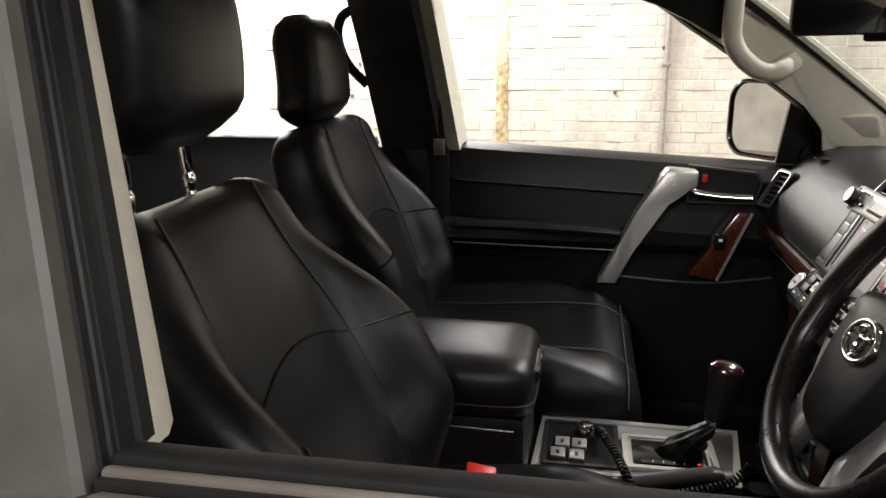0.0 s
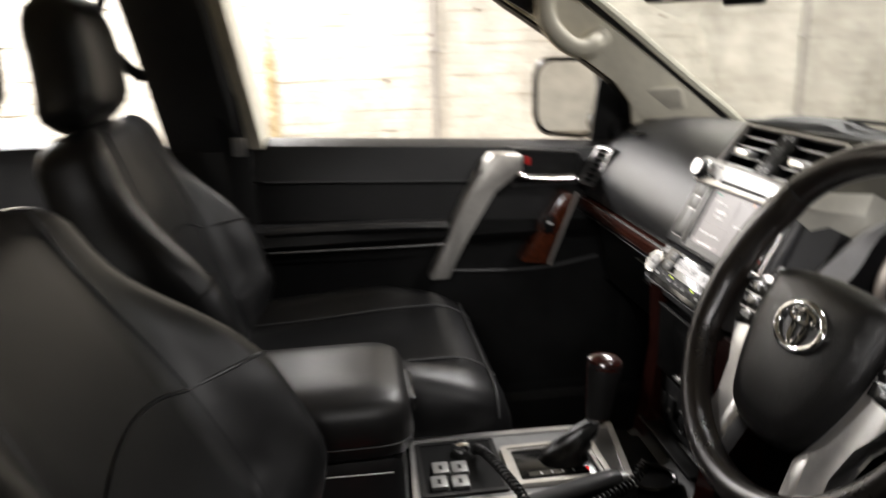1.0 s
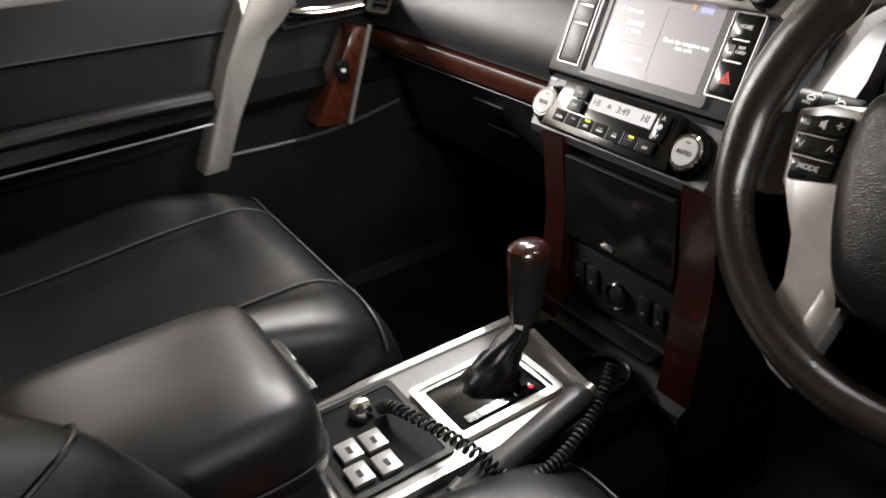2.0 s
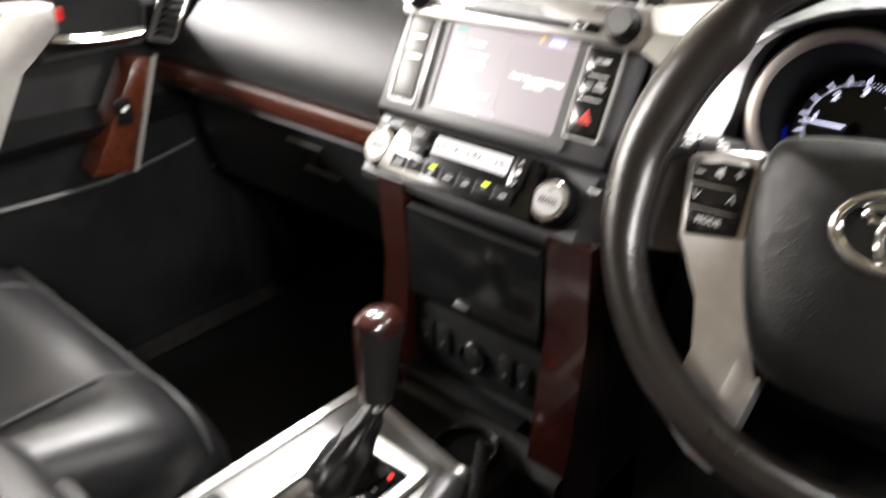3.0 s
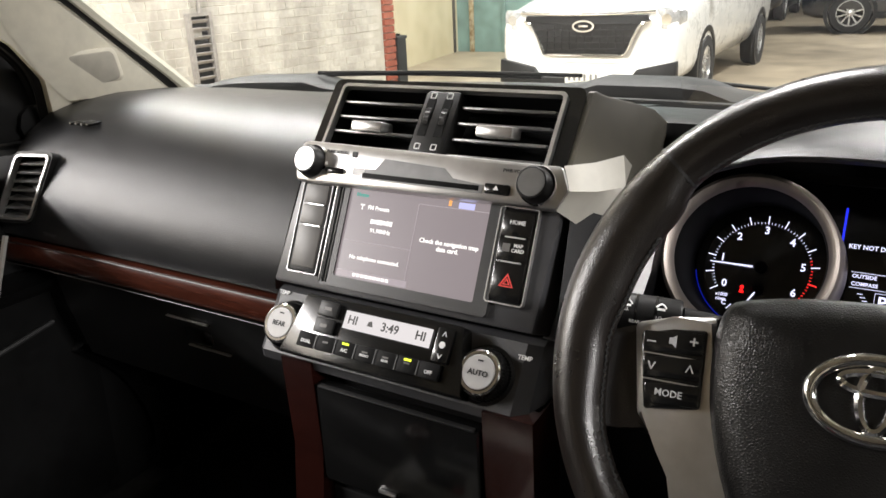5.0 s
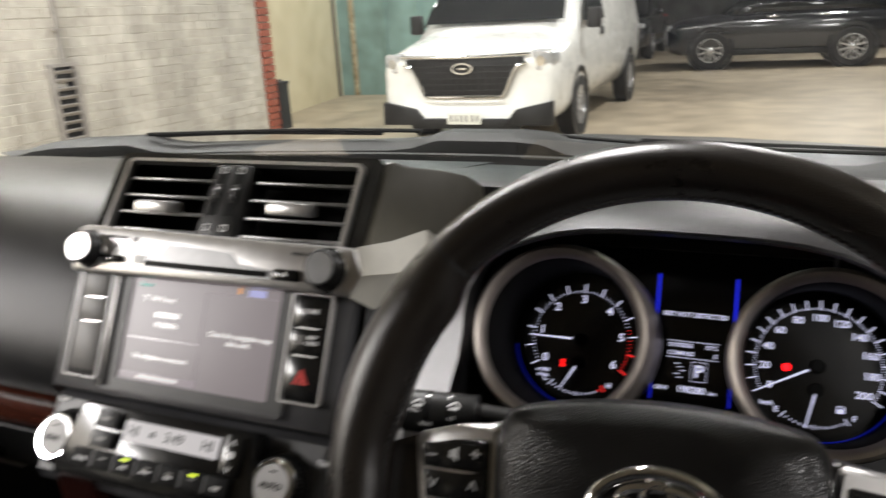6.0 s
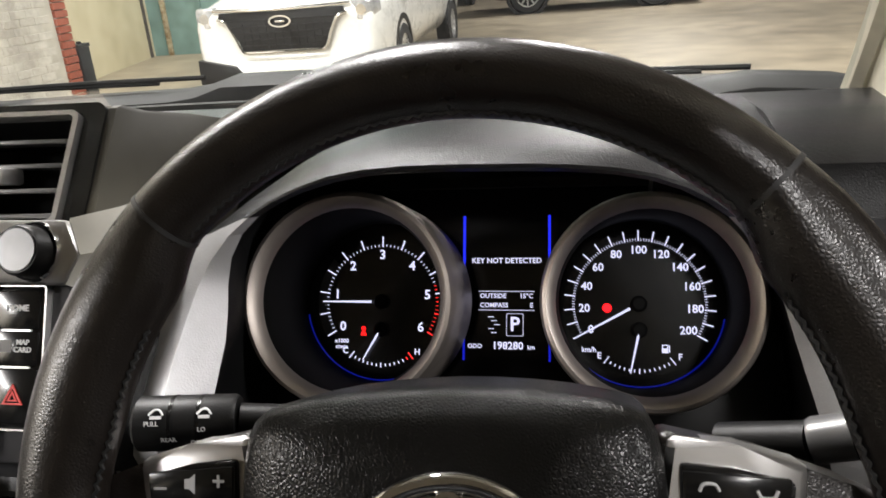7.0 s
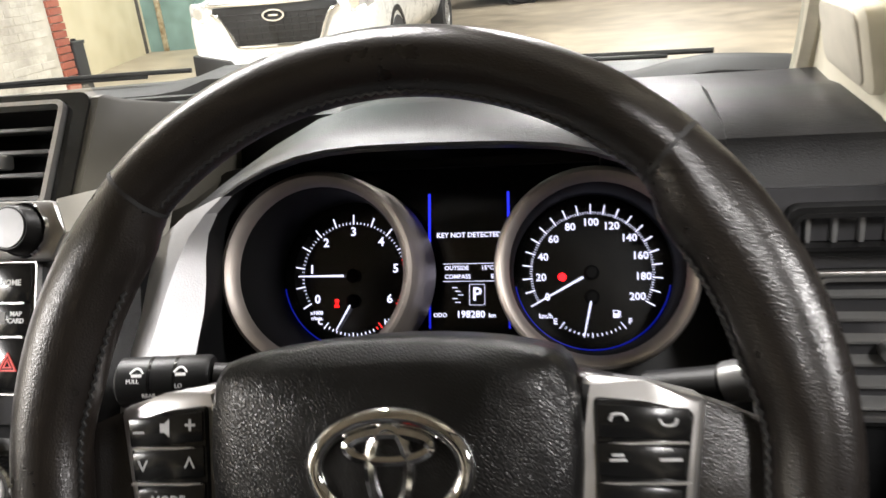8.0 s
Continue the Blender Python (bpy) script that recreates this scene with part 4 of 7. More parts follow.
def headrest(name, m, label, sep=0.066, post=0.10, fwd=0.0):
    """A padded headrest on two steel posts; local z runs up the posts."""
    h = thing(name, m, label, "headrest", "front headrests")
    bm = B()
    loops = []
    K = 14
    for i in range(K + 1):
        q = i / K
        z = post + 0.215 * q
        e = math.sin(math.pi * min(1, max(0, 0.5 * min(1, q / 0.22)))) if q < 0.22 else (math.sqrt(max(0, 1 - ((q - 0.7) / 0.305) ** 2)) if q > 0.7 else 1)
        w = (0.128 - 0.012 * q) * (0.5 + 0.5 * e)
        t = (0.056 - 0.008 * q) * (0.3 + 0.7 * e)
        yc = fwd + 0.012 * math.sin(math.pi * q) + 0.02 * q
        loops.append([(w * math.copysign(abs(math.cos(a)) ** 0.55, math.cos(a)), yc + t * math.copysign(abs(math.sin(a)) ** 0.7, math.sin(a)), z) for a in [2 * math.pi * k / 32 for k in range(32)]])
    rings(bm, loops)
    part("cushion", bm, LEATHER, h, smooth=60)
    for sg in (-1, 1):
        part("post", lathe(B(), [(0.0078, -0.03), (0.0078, 0.012), (0.0062, 0.014), (0.0062, 0.020), (0.0078, 0.022), (0.0078, 0.034), (0.0062, 0.036), (0.0062, 0.042), (0.0078, 0.044), (0.0078, post + 0.03)], pose(sg * sep, 0, 0), 14), CHROME, h)
        part("post_guide", lathe(B(), [(0.016, -0.012), (0.018, 0.002), (0.012, 0.008), (0.008, 0.008)], pose(sg * sep, 0, 0), 20), DARK, h)
    return h


d_seat, bp, BL = build_seat("leather_driver_chair", 0.37, -0.165, "black leather driver seat with raised headrest", drop=0.085)
p_seat, bp2, _ = build_seat("leather_passenger_chair", -0.36, -0.235, "black leather passenger seat beside the centre console", lean=17, back=-0.075, drop=0.018)
headrest("driver_headrest", Matrix.Translation((0.37, -0.165, 0.55)) @ Matrix.Translation(bp(BL * 0.985, 0, -0.005)) @ pose(0, 0.0, 0, 4), "raised black leather headrest on chrome posts", post=0.075, fwd=0.014)
headrest("passenger_headrest", Matrix.Translation((-0.36, -0.235, 0.55)) @ Matrix.Translation(bp2(BL * 0.985, 0, -0.005)) @ pose(0, 0, 0, 10), "black leather headrest pushed down on the passenger seat", post=0.004)

# ---- centre console ----
cc = thing("centre_console", pose(0, 0.2, 0.55), "black centre console with a satin gear surround", "console")
O = Matrix.Translation((0, -0.2, -0.55))
part("body", box(B(), (0.0, 0.17, 0.665), (0.22, 0.50, 0.23), 0.015, O), DARK, cc)
part("top_plate", prism(B(), [(-0.100, 0.06), (0.082, 0.05), (0.085, 0.36), (-0.092, 0.38)], 0.775, 0.795, O, bev=0.004), CPLATE, cc, "satin grey top plate")
part("plate_trim", frame_prism(B(), [(-0.102, 0.055), (0.085, 0.045), (0.088, 0.36), (-0.094, 0.385)], [(-0.090, 0.062), (0.076, 0.052), (0.080, 0.352), (-0.083, 0.375)], 0.78, 0.7985, O), SATIN, cc)
part("gear_bezel", frame_prism(B(), rrect(0.106, 0.146, 0.008, cx=0.008, cy=0.262), rrect(0.090, 0.128, 0.006, cx=0.008, cy=0.262), 0.79, 0.803, O), CHAMP, cc, "bright silver gear gate frame")
part("gate_rim", frame_prism(B(), rrect(0.0895, 0.1275, 0.006, cx=0.008, cy=0.262), rrect(0.080, 0.116, 0.004, cx=0.008, cy=0.262), 0.79, 0.8005, O), SATIN, cc)
part("gear_gate", box(B(), (0.008, 0.262, 0.794), (0.081, 0.117, 0.008), 0.001, O), GLOSS, cc)
gs = thing("gear_selector", pose(-0.002, 0.285, 0.795), "gear selector with a wood and leather knob", "gear lever")
bm = B()
folds = []
for i in range(13):
    q = i / 12
    w, w2 = 0.036 - 0.025 * q ** 0.7, 0.040 - 0.028 * q ** 0.7
    amp = 0.16 * math.sin(math.pi * min(1, q * 1.1)) + 0.03
    row = []
    for k in range(36):
        a = 2 * math.pi * k / 36
        f = 1 + amp * math.sin(4 * a + 5.5 * q) * 0.8 + 0.09 * math.sin(7 * a - 9 * q) + 0.07 * math.sin(11 * q * math.pi / 2 + 2 * a)
        row.append((w * f * math.cos(a) - 0.005 + 0.001 * q, w2 * f * math.sin(a) - 0.006 + 0.050 * q ** 1.4, 0.060 * q))
    folds.append(row)
rings(bm, folds)
part("boot", bm, PAD_LEATHER, gs, "crumpled black leather boot", smooth=60)
GK = pose(-0.004, 0.044, 0.054, -7, 0, 0)
part("collar", lathe(B(), [(0.010, 0.0), (0.0135, 0.004), (0.0135, 0.012), (0.010, 0.016)], GK, 20), CHROME, gs)
bm = B()
rings(bm, [[GK @ Vector((w * c, w2 * sn, h)) for c, sn in [(math.cos(2 * math.pi * k / 24), math.sin(2 * math.pi * k / 24)) for k in range(24)]] for w, w2, h in ((0.016, 0.017, 0.012), (0.0185, 0.020, 0.03), (0.0205, 0.0235, 0.07), (0.0215, 0.026, 0.092), (0.020, 0.025, 0.103), (0.014, 0.018, 0.109), (0.004, 0.006, 0.111))])
part("knob", bm, WOOD, gs, "glossy red-brown wood knob")
bm = B()
angs = [radians(-78 + 156 * k / 10) for k in range(11)]
loops = []
for w, w2, h in ((0.0165, 0.0175, 0.013), (0.0186, 0.0206, 0.03), (0.0206, 0.0236, 0.07), (0.0221, 0.0266, 0.086), (0.0206, 0.0256, 0.099)):
    loops.append([GK @ Vector((w * math.cos(a), w2 * math.sin(a), h)) for a in angs] + [GK @ Vector((0.6 * w * math.cos(a), 0.6 * w2 * math.sin(a), h)) for a in angs[::-1]])
rings(bm, loops)
part("leather_side", bm, LEATHER, gs, "black leather side of the knob")

ab = thing("armrest_box", pose(0, -0.06, 0.55), "black leather armrest lid on a console box", "armrest")
O2 = Matrix.Translation((0, 0.06, -0.55))
part("bin", box(B(), (0.0, -0.09, 0.72), (0.205, 0.26, 0.34), 0.02, O2), DARK, ab)
bm = B()
rings(bm, [[O2 @ Vector((0.112 * k * math.copysign(abs(math.cos(a)) ** 0.30, math.cos(a)), -0.100 + 0.150 * k2 * math.copysign(abs(math.sin(a)) ** 0.26, math.sin(a)), z)) for a in [2 * math.pi * i / 48 for i in range(48)]] for k, k2, z in ((0.95, 0.96, 0.892), (1.0, 1.0, 0.898), (1.0, 1.0, 0.932), (0.985, 0.99, 0.950), (0.93, 0.955, 0.964), (0.82, 0.88, 0.973), (0.55, 0.65, 0.979), (0.2, 0.3, 0.980))])
part("lid", bm, LEATHER, ab, smooth=60)
lat = part("latch", box(B(), (0.0200, 0.0490, 0.944), (0.094, 0.010, 0.022), 0.004, O2), DARK, ab)
for x in (-0.004, 0.044):
    part("latch_key", box(B(), (x, 0.0540, 0.946), (0.040, 0.004, 0.012), 0.0015, O2), GLOSS, lat)
part("bin_line", tube(B(), [O2 @ Vector(q) for q in ((0.1035, -0.20, 0.872), (0.1035, 0.02, 0.868))], 0.0014, 6), SATIN, ab)
part("lid_seam", tube(B(), [O2 @ Vector((0.1128 * math.copysign(abs(math.cos(a)) ** 0.30, math.cos(a)), -0.100 + 0.1510 * math.copysign(abs(math.sin(a)) ** 0.26, math.sin(a)), 0.912)) for a in [2 * math.pi * i / 60 for i in range(60)]], 0.0014, 5, True), SEAM, ab)

# ---- passenger door ----
pd = thing("passenger_door", pose(-0.72, 0.2, 0.6), "black passenger door panel with a satin pull grip", "car door")
OD = Matrix.Translation((0.72, -0.2, -0.6))
bm = B()
DS = [(1.205, -0.755), (1.195, -0.722), (1.17, -0.712), (1.12, -0.700), (1.112, -0.712), (1.03, -0.705), (1.015, -0.655), (0.985, -0.640), (0.965, -0.660), (0.95, -0.690), (0.90, -0.70), (0.75, -0.70), (0.58, -0.71), (0.58, -0.80), (1.205, -0.80)]
rings(bm, [[OD @ Vector((x, y, z - (y + 0.2) * 0.055 * (1 if z > 1.0 else 0.0))) for z, x in DS] for y in (-0.23, -0.1, 0.05, 0.2, 0.35, 0.5, 0.62)])
part("panel", bm, DOORBLACK, pd, smooth=35)
bm = B()
G = [(0.150, 0.885), (0.196, 0.885), (0.232, 0.965), (0.300, 1.085), (0.326, 1.104), (0.366, 1.122), (0.368, 1.160), (0.300, 1.164), (0.285, 1.145), (0.235, 1.06)]
prism(bm, G, -0.690, -0.634, OD @ YZ, bev=0.006)
part("pull_grip", bm, CHAMP, pd, "satin silver door pull")
part("handle_recess", prism(B(), [(0.36, 1.085), (0.50, 1.085), (0.51, 1.13), (0.50, 1.145), (0.36, 1.16)], -0.705, -0.685, OD @ YZ), DARK, pd)
part("latch_lever", tube(B(), smooth_path([OD @ Vector(p) for p in ((-0.652, 0.345, 1.118), (-0.656, 0.37, 1.108), (-0.660, 0.43, 1.100), (-0.664, 0.492, 1.098))], 4), 0.0125, 12, flat=0.7), CHROME, pd)
rec = [(0.352, 1.078), (0.506, 1.078), (0.518, 1.13), (0.506, 1.152), (0.352, 1.168)]
part("recess_frame", frame_prism(B(), rec, [(0.432 + (a - 0.432) * 0.93, 1.121 + (b - 1.121) * 0.87) for a, b in rec], -0.705, -0.683, OD @ YZ), GREY, pd)
part("lock_tab", box(B(), (-0.682, 0.388, 1.138), (0.006, 0.012, 0.018), 0.002, OD), RED, pd)
bm = B()
prism(bm, [(0.36, 0.915), (0.42, 0.905), (0.485, 1.065), (0.46, 1.07)], -0.690, -0.632, OD @ YZ, bev=0.005)
part("wood_switch_plate", bm, LITWOOD, pd, "wood window switch plate")
part("switch_plate_edge", tube(B(), [OD @ Vector(p) for p in ((-0.632, 0.425, 0.905), (-0.632, 0.49, 1.068))], 0.004, 6), CHAMP, pd)

part("mirror_sail", prism(B(), [(0.555, 1.165), (0.672, 1.165), (0.652, 1.255), (0.612, 1.298), (0.575, 1.318)], -0.765, -0.748, OD @ YZ, bev=0.003), DARK, pd, "black corner panel behind the door mirror")

# exterior mirror on the passenger door
em_ = thing("door_mirror", pose(-0.975, 0.565, 1.165), "black door mirror outside the passenger window", "door mirror")
MM = pose(0, 0, 0.085, 0, 0, 34)
ol = rrect(0.225, 0.205, 0.06, 6)
bm = B()
rings(bm, [[MM @ Vector((x * k, d, y * k)) for x, y in ol] for k, d in ((0.5, 0.085), (0.85, 0.06), (1.0, 0.02), (1.0, -0.012), (0.93, -0.016), (0.90, -0.004))], caps=True)
part("shell", bm, GLOSS, em_)
bm = B()
rings(bm, [[MM @ Vector((x * 0.89, d, y * 0.89)) for x, y in ol] for d in (-0.004, -0.007)])
part("mirror_glass", bm, MIRROR, em_)
part("mount", tube(B(), [(0.10, 0.05, 0.03), (0.23, 0.07, 0.02)], 0.03, 10), DARK, em_)

# passenger B pillar, belt and rear side
bpil = thing("centre_pillar_trim", Matrix(), "charcoal centre pillar trim with a light edge", "pillar trim", kind="structure")
bm = B()
rings(bm, [[(x - 0.0, y + dy, z) for x, y in ((-0.78 + k, -0.42), (-0.70 + k, -0.40), (-0.695 + k, -0.25), (-0.71 + k, -0.235), (-0.80 + k, -0.235))] for z, k, dy in ((1.19, 0.0, 0.01), (1.4, 0.05, -0.02), (1.62, 0.12, -0.05))])
part("upper_trim", bm, GREY, bpil)
bm = B()
rings(bm, [[(x, y + dy, z) for x, y in ((-0.80 + k, -0.236), (-0.712 + k, -0.236), (-0.712 + k, -0.205), (-0.80 + k, -0.195))] for z, k, dy in ((1.19, 0.0, 0.01), (1.4, 0.05, -0.02), (1.62, 0.12, -0.05))])
part("light_edge", bm, BEIGE, bpil, "light beige edge trim")
part("lower_trim", box(B(), (-0.745, -0.32, 0.87), (0.10, 0.20, 0.66), 0.015), DARK, bpil)
solid("rear_door_panel", box(B(), (-0.75, -1.1, 0.87), (0.10, 1.36, 0.70), 0.02), DASH, "dark rear door panel behind the passenger seat", "car door")

# driver door: window frame and sill
dd = thing("driver_door", pose(0.8, 0.2, 0.6), "graphite driver door with its window lowered", "car door")
OR = Matrix.Translation((-0.8, -0.2, -0.6))
def drv(name, y0, y1, z0, z1, x0, x1, material, bev=0.003, label=""):
    return part(name, box(B(), ((x0 + x1) / 2, (y0 + y1) / 2, (z0 + z1) / 2), (abs(x1 - x0), abs(y1 - y0), abs(z1 - z0)), bev, OR), material, dd, label)
drv("outer_skin", -0.6, 0.75, 0.55, 1.222, 0.845, 0.875, PAINT, 0.01)
drv("inner_panel", -0.16, 0.62, 0.6, 1.155, 0.72, 0.80, DASH, 0.015)
drv("belt_seal", -0.118, 0.72, 1.215, 1.240, 0.832, 0.851, RUBBER, 0.005)
drv("belt_groove", -0.118, 0.72, 1.200, 1.2335, 0.8595, 0.8645, RUBBER, 0.001)
drv("inner_belt_seal", -0.118, 0.70, 1.165, 1.196, 0.79, 0.82, RUBBER, 0.005)
LEAN_X, LEAN_Y = -0.33, -0.29
FILM = mat("dusty_blackout_film", (0.115, 0.106, 0.095), 0.42, var=0.30, scale=9, bump=0.0002, bump_scale=300)
# tan belt strips; their glossy highlights are partly put into this paler colour
SILLMETAL = mat("tan_belt_metal", (0.26, 0.235, 0.20), 0.36, metal=0.4, var=0.15, scale=14, rvar=0.1)
drv("belt_bead", -0.118, 0.72, 1.224, 1.2365, 0.852, 0.8595, SILLMETAL, 0.003, "dull metal belt bead")
drv("belt_moulding", -0.118, 0.72, 1.203, 1.231, 0.8645, 0.882, SILLMETAL, 0.006, "dull metal belt moulding")
for y0, y1, x0, x1, mt, nm in ((-0.46, -0.126, 0.845, 0.864, FILM, "frame_cover"), (-0.16, -0.128, 0.832, 0.846, RUBBER, "outer_seal"), (-0.17, -0.133, 0.818, 0.830, DARK, "glass_channel"), (-0.18, -0.139, 0.800, 0.816, RUBBER, "inner_seal"), (-0.19, -0.147, 0.782, 0.798, DARK, "frame_lip"), (-0.20, -0.149, 0.760, 0.780, RUBBER, "door_seal")):
    bm = B()
    rings(bm, [[OR @ Vector((x + (z - 1.22) * LEAN_X, y + (z - 1.22) * LEAN_Y, z)) for x, y in ((x0, y0), (x1, y0), (x1, y1 - 0.004), (x1 - 0.004, y1), (x0 + 0.004, y1), (x0, y1 - 0.004))] for z in (1.205, 1.3, 1.4, 1.5, 1.62)])
    part(nm, bm, mt, dd)
bm = B()
rings(bm, [[(x + (z - 1.2) * -0.30, y + (z - 1.2) * LEAN_Y, z) for x, y in ((0.68, -0.38), (0.745, -0.38), (0.745, -0.188), (0.735, -0.182), (0.70, -0.182), (0.68, -0.19))] for z in (1.17, 1.3, 1.4, 1.5, 1.64)])
solid("driver_pillar_trim", bm, BEIGE, "beige centre pillar trim on the driver side", "pillar trim", kind="structure")
solid("driver_pillar_foot", box(B(), (0.745, -0.29, 0.82), (0.09, 0.24, 0.60), 0.02), DARK, "dark lower pillar trim on the driver side", "pillar trim", kind="structure")
# ---- instrument cluster details ----
def dial_marks(cx, r, a0, a1, n, sub, rnum, labels, red_from, parent, size):
    span = a1 - a0
    for i in range(n * sub + 1):
        a = radians(a0 + span * i / (n * sub))
        major = i % (sub // 2) == 0
        red = red_from is not None and i >= red_from * sub
        ln, wd, lo = (0.0075, 0.0009, 0.0) if major else (0.0018, 0.0004, 0.0)
        c = Vector((cx + (r + lo + ln / 2) * math.cos(a), (r + lo + ln / 2) * math.sin(a), 0.0018))
        m = Matrix.Translation(c) @ Matrix.Rotation(a, 4, "Z")
        part("tick", box(B(), (0, 0, 0), (ln, wd, 0.0005), 0, m), LITRED if red and not (major and i % sub == 0 and i < n * sub) else LIT, parent)
    for i, t in enumerate(labels):
        a = radians(a0 + span * i / (len(labels) - 1))
        words(t, size, Matrix.Translation((cx + rnum * math.cos(a), rnum * math.sin(a), 0.0018)), LIT, parent, "numeral")


tach, speedo = [o for o in cl.children if o.name.startswith("dial_cone")]
tach.name, speedo.name = "rev_counter", "speedometer"
dial_marks(-0.0915, 0.0405, 212, -32, 6, 10, 0.0345, [str(i) for i in range(7)], 4.8, tach, 0.0095)
dial_marks(0.0915, 0.0435, 209, -29, 10, 10, 0.0372, [str(i * 20) for i in range(11)], None, speedo, 0.0078)
words("x1000\nr/min", 0.0042, Matrix.Translation((-0.0915 - 0.030, -0.031, 0.0018)), LIT, tach)
words("km/h", 0.005, Matrix.Translation((0.0915 - 0.034, -0.032, 0.0018)), LIT, speedo)


def needle(cx, cy, ang, r0, r1, parent, w=0.0009):
    a = radians(ang)
    bm = B()
    d, n_ = Vector((math.cos(a), math.sin(a), 0)), Vector((-math.sin(a), math.cos(a), 0))
    c = Vector((cx, cy, 0.005))
    rings(bm, [[c + d * r + n_ * w * k + Vector((0, 0, z)) for k, z in ((-1, 0), (1, 0), (0, 0.0012))] for r, w in ((r0, w), (r1, w * 0.5))])
    part("needle", bm, LIT, parent)
    part("needle_hub", lathe(B(), [(0.0055, 0.002), (0.0055, 0.004), (0.004, 0.0055), (0.001, 0.0055)], pose(cx, cy, 0), 20), CONE, parent)


# grey arc painted for the pale reflection at the left of the dial
part("reflection_arc", rings(B(), [[(-0.0915 + r_ * math.cos(radians(q)), r_ * math.sin(radians(q)), z_) for r_, z_ in ((0.0405, 0.0011), (0.0490, 0.0011), (0.0490, 0.0014), (0.0405, 0.0014))] for q in range(140, 213, 6)]), GREY, tach)
needle(-0.0915, 0.0, 180, 0.007, 0.044, tach)
needle(0.0915, 0.0, 209, 0.007, 0.046, speedo)
needle(-0.0915, -0.020, 240, 0.003, 0.026, tach, 0.0008)
needle(0.0915, -0.018, 258, 0.003, 0.030, speedo, 0.0008)
for cx, p_, cy, labels in ((-0.0915, tach, -0.012, "CH"), (0.0915, speedo, -0.012, "EF")):
    for k in range(15):
        a = radians(232 + 76 * k / 14)
        big = k in (0, 7, 14)
        red = labels == "CH" and k >= 13
        ln = 0.006 if k in (0, 14) else (0.0035 if big else 0.002)
        m = Matrix.Translation((cx + 0.036 * math.cos(a), cy + 0.034 * math.sin(a), 0.0018)) @ Matrix.Rotation(a, 4, "Z")
        part("tick", box(B(), (0, 0, 0), (ln, 0.0007, 0.0005), 0, m), LITRED if red else LIT, p_)
    words(labels[0], 0.006, Matrix.Translation((cx - 0.027, cy - 0.024, 0.0018)), LIT, p_, "numeral")
    words(labels[1], 0.006, Matrix.Translation((cx + 0.027, cy - 0.024, 0.0018)), LIT, p_, "numeral")
fp = part("fuel_sign", box(B(), (0.1085, -0.0305, 0.0018), (0.0042, 0.0056, 0.0005), 0), LIT, speedo)
part("fuel_window", box(B(), (0.1085, -0.0292, 0.0022), (0.0026, 0.0018, 0.0005), 0), CONE, fp)
part("fuel_hose", box(B(), (0.1114, -0.0305, 0.0018), (0.0006, 0.0048, 0.0005), 0), LIT, fp)
bm = B()
lathe(bm, [(0.0030, 0.0016), (0.0030, 0.002), (0.0001, 0.002)], pose(0.0915 - 0.0215, -0.003, 0), 16)
part("warning_lamp", bm, glow("red_warning", (1.0, 0.008, 0.012), 5.0), speedo, "glowing red warning lamp")
bm = B()
lathe(bm, [(0.0016, 0.0016), (0.0016, 0.002), (0.0001, 0.002)], pose(-0.1050, -0.0195, 0), 12)
prism(bm, [(-0.1072, -0.0245), (-0.1028, -0.0245), (-0.1040, -0.0215), (-0.1060, -0.0215)], 0.0016, 0.002)
part("belt_lamp", bm, glow("red_belt_lamp", (1.0, 0.01, 0.01), 3.0), tach, "glowing red belt warning lamp")
# middle display
md = part("display", box(B(), (0, 0.008, -0.001), (0.074, 0.12, 0.004), 0.0), GLOSS, cl, "dark trip display with white text")
for s in (-1, 1):
    part("blue_bar", box(B(), (s * 0.0305, 0.040, 0.0016), (0.0016, 0.045, 0.0008)), BLUE, md)
    part("blue_bar", box(B(), (s * 0.0305, -0.030, 0.0016), (0.0014, 0.022, 0.0008)), glow("dim_blue_light", (0.02, 0.03, 1.0), 0.7), md)
TW = lambda x, y: Matrix.Translation((x, y, 0.0014))
words("KEY NOT DETECTED", 0.0053, TW(0, 0.030), LIT, md)
for y in (0.0082, -0.0052):
    part("rule", box(B(), (0, y, 0.0014), (0.040, 0.0004, 0.0004)), LIT, md)
words("OUTSIDE", 0.0046, TW(-0.019, 0.0048), LIT, md, align="LEFT")
words("15°C", 0.0046, TW(0.019, 0.0048), LIT, md, align="RIGHT")
words("COMPASS", 0.0046, TW(-0.019, -0.0018), LIT, md, align="LEFT")
words("E", 0.0046, TW(0.019, -0.0018), LIT, md, align="RIGHT")
part("gear_box_outline", frame_prism(B(), rrect(0.012, 0.016, 0.001, cx=0.006, cy=-0.0155), rrect(0.0114, 0.0154, 0.001, cx=0.006, cy=-0.0155), 0.001, 0.0016), LIT, md)
words("P", 0.014, TW(0.006, -0.0155), LIT, md)
for k in range(5):
    part("gear_step", box(B(), (-0.011 + 0.0022 * (k % 3), -0.010 - 0.0028 * k, 0.0014), (0.004, 0.0006, 0.0004)), LIT, md)
words("ODO", 0.0044, TW(-0.0225, -0.031), LIT, md)
words("198280", 0.0074, TW(0.001, -0.0305), LIT, md)
words("km", 0.0044, TW(0.0175, -0.0313), LIT, md)

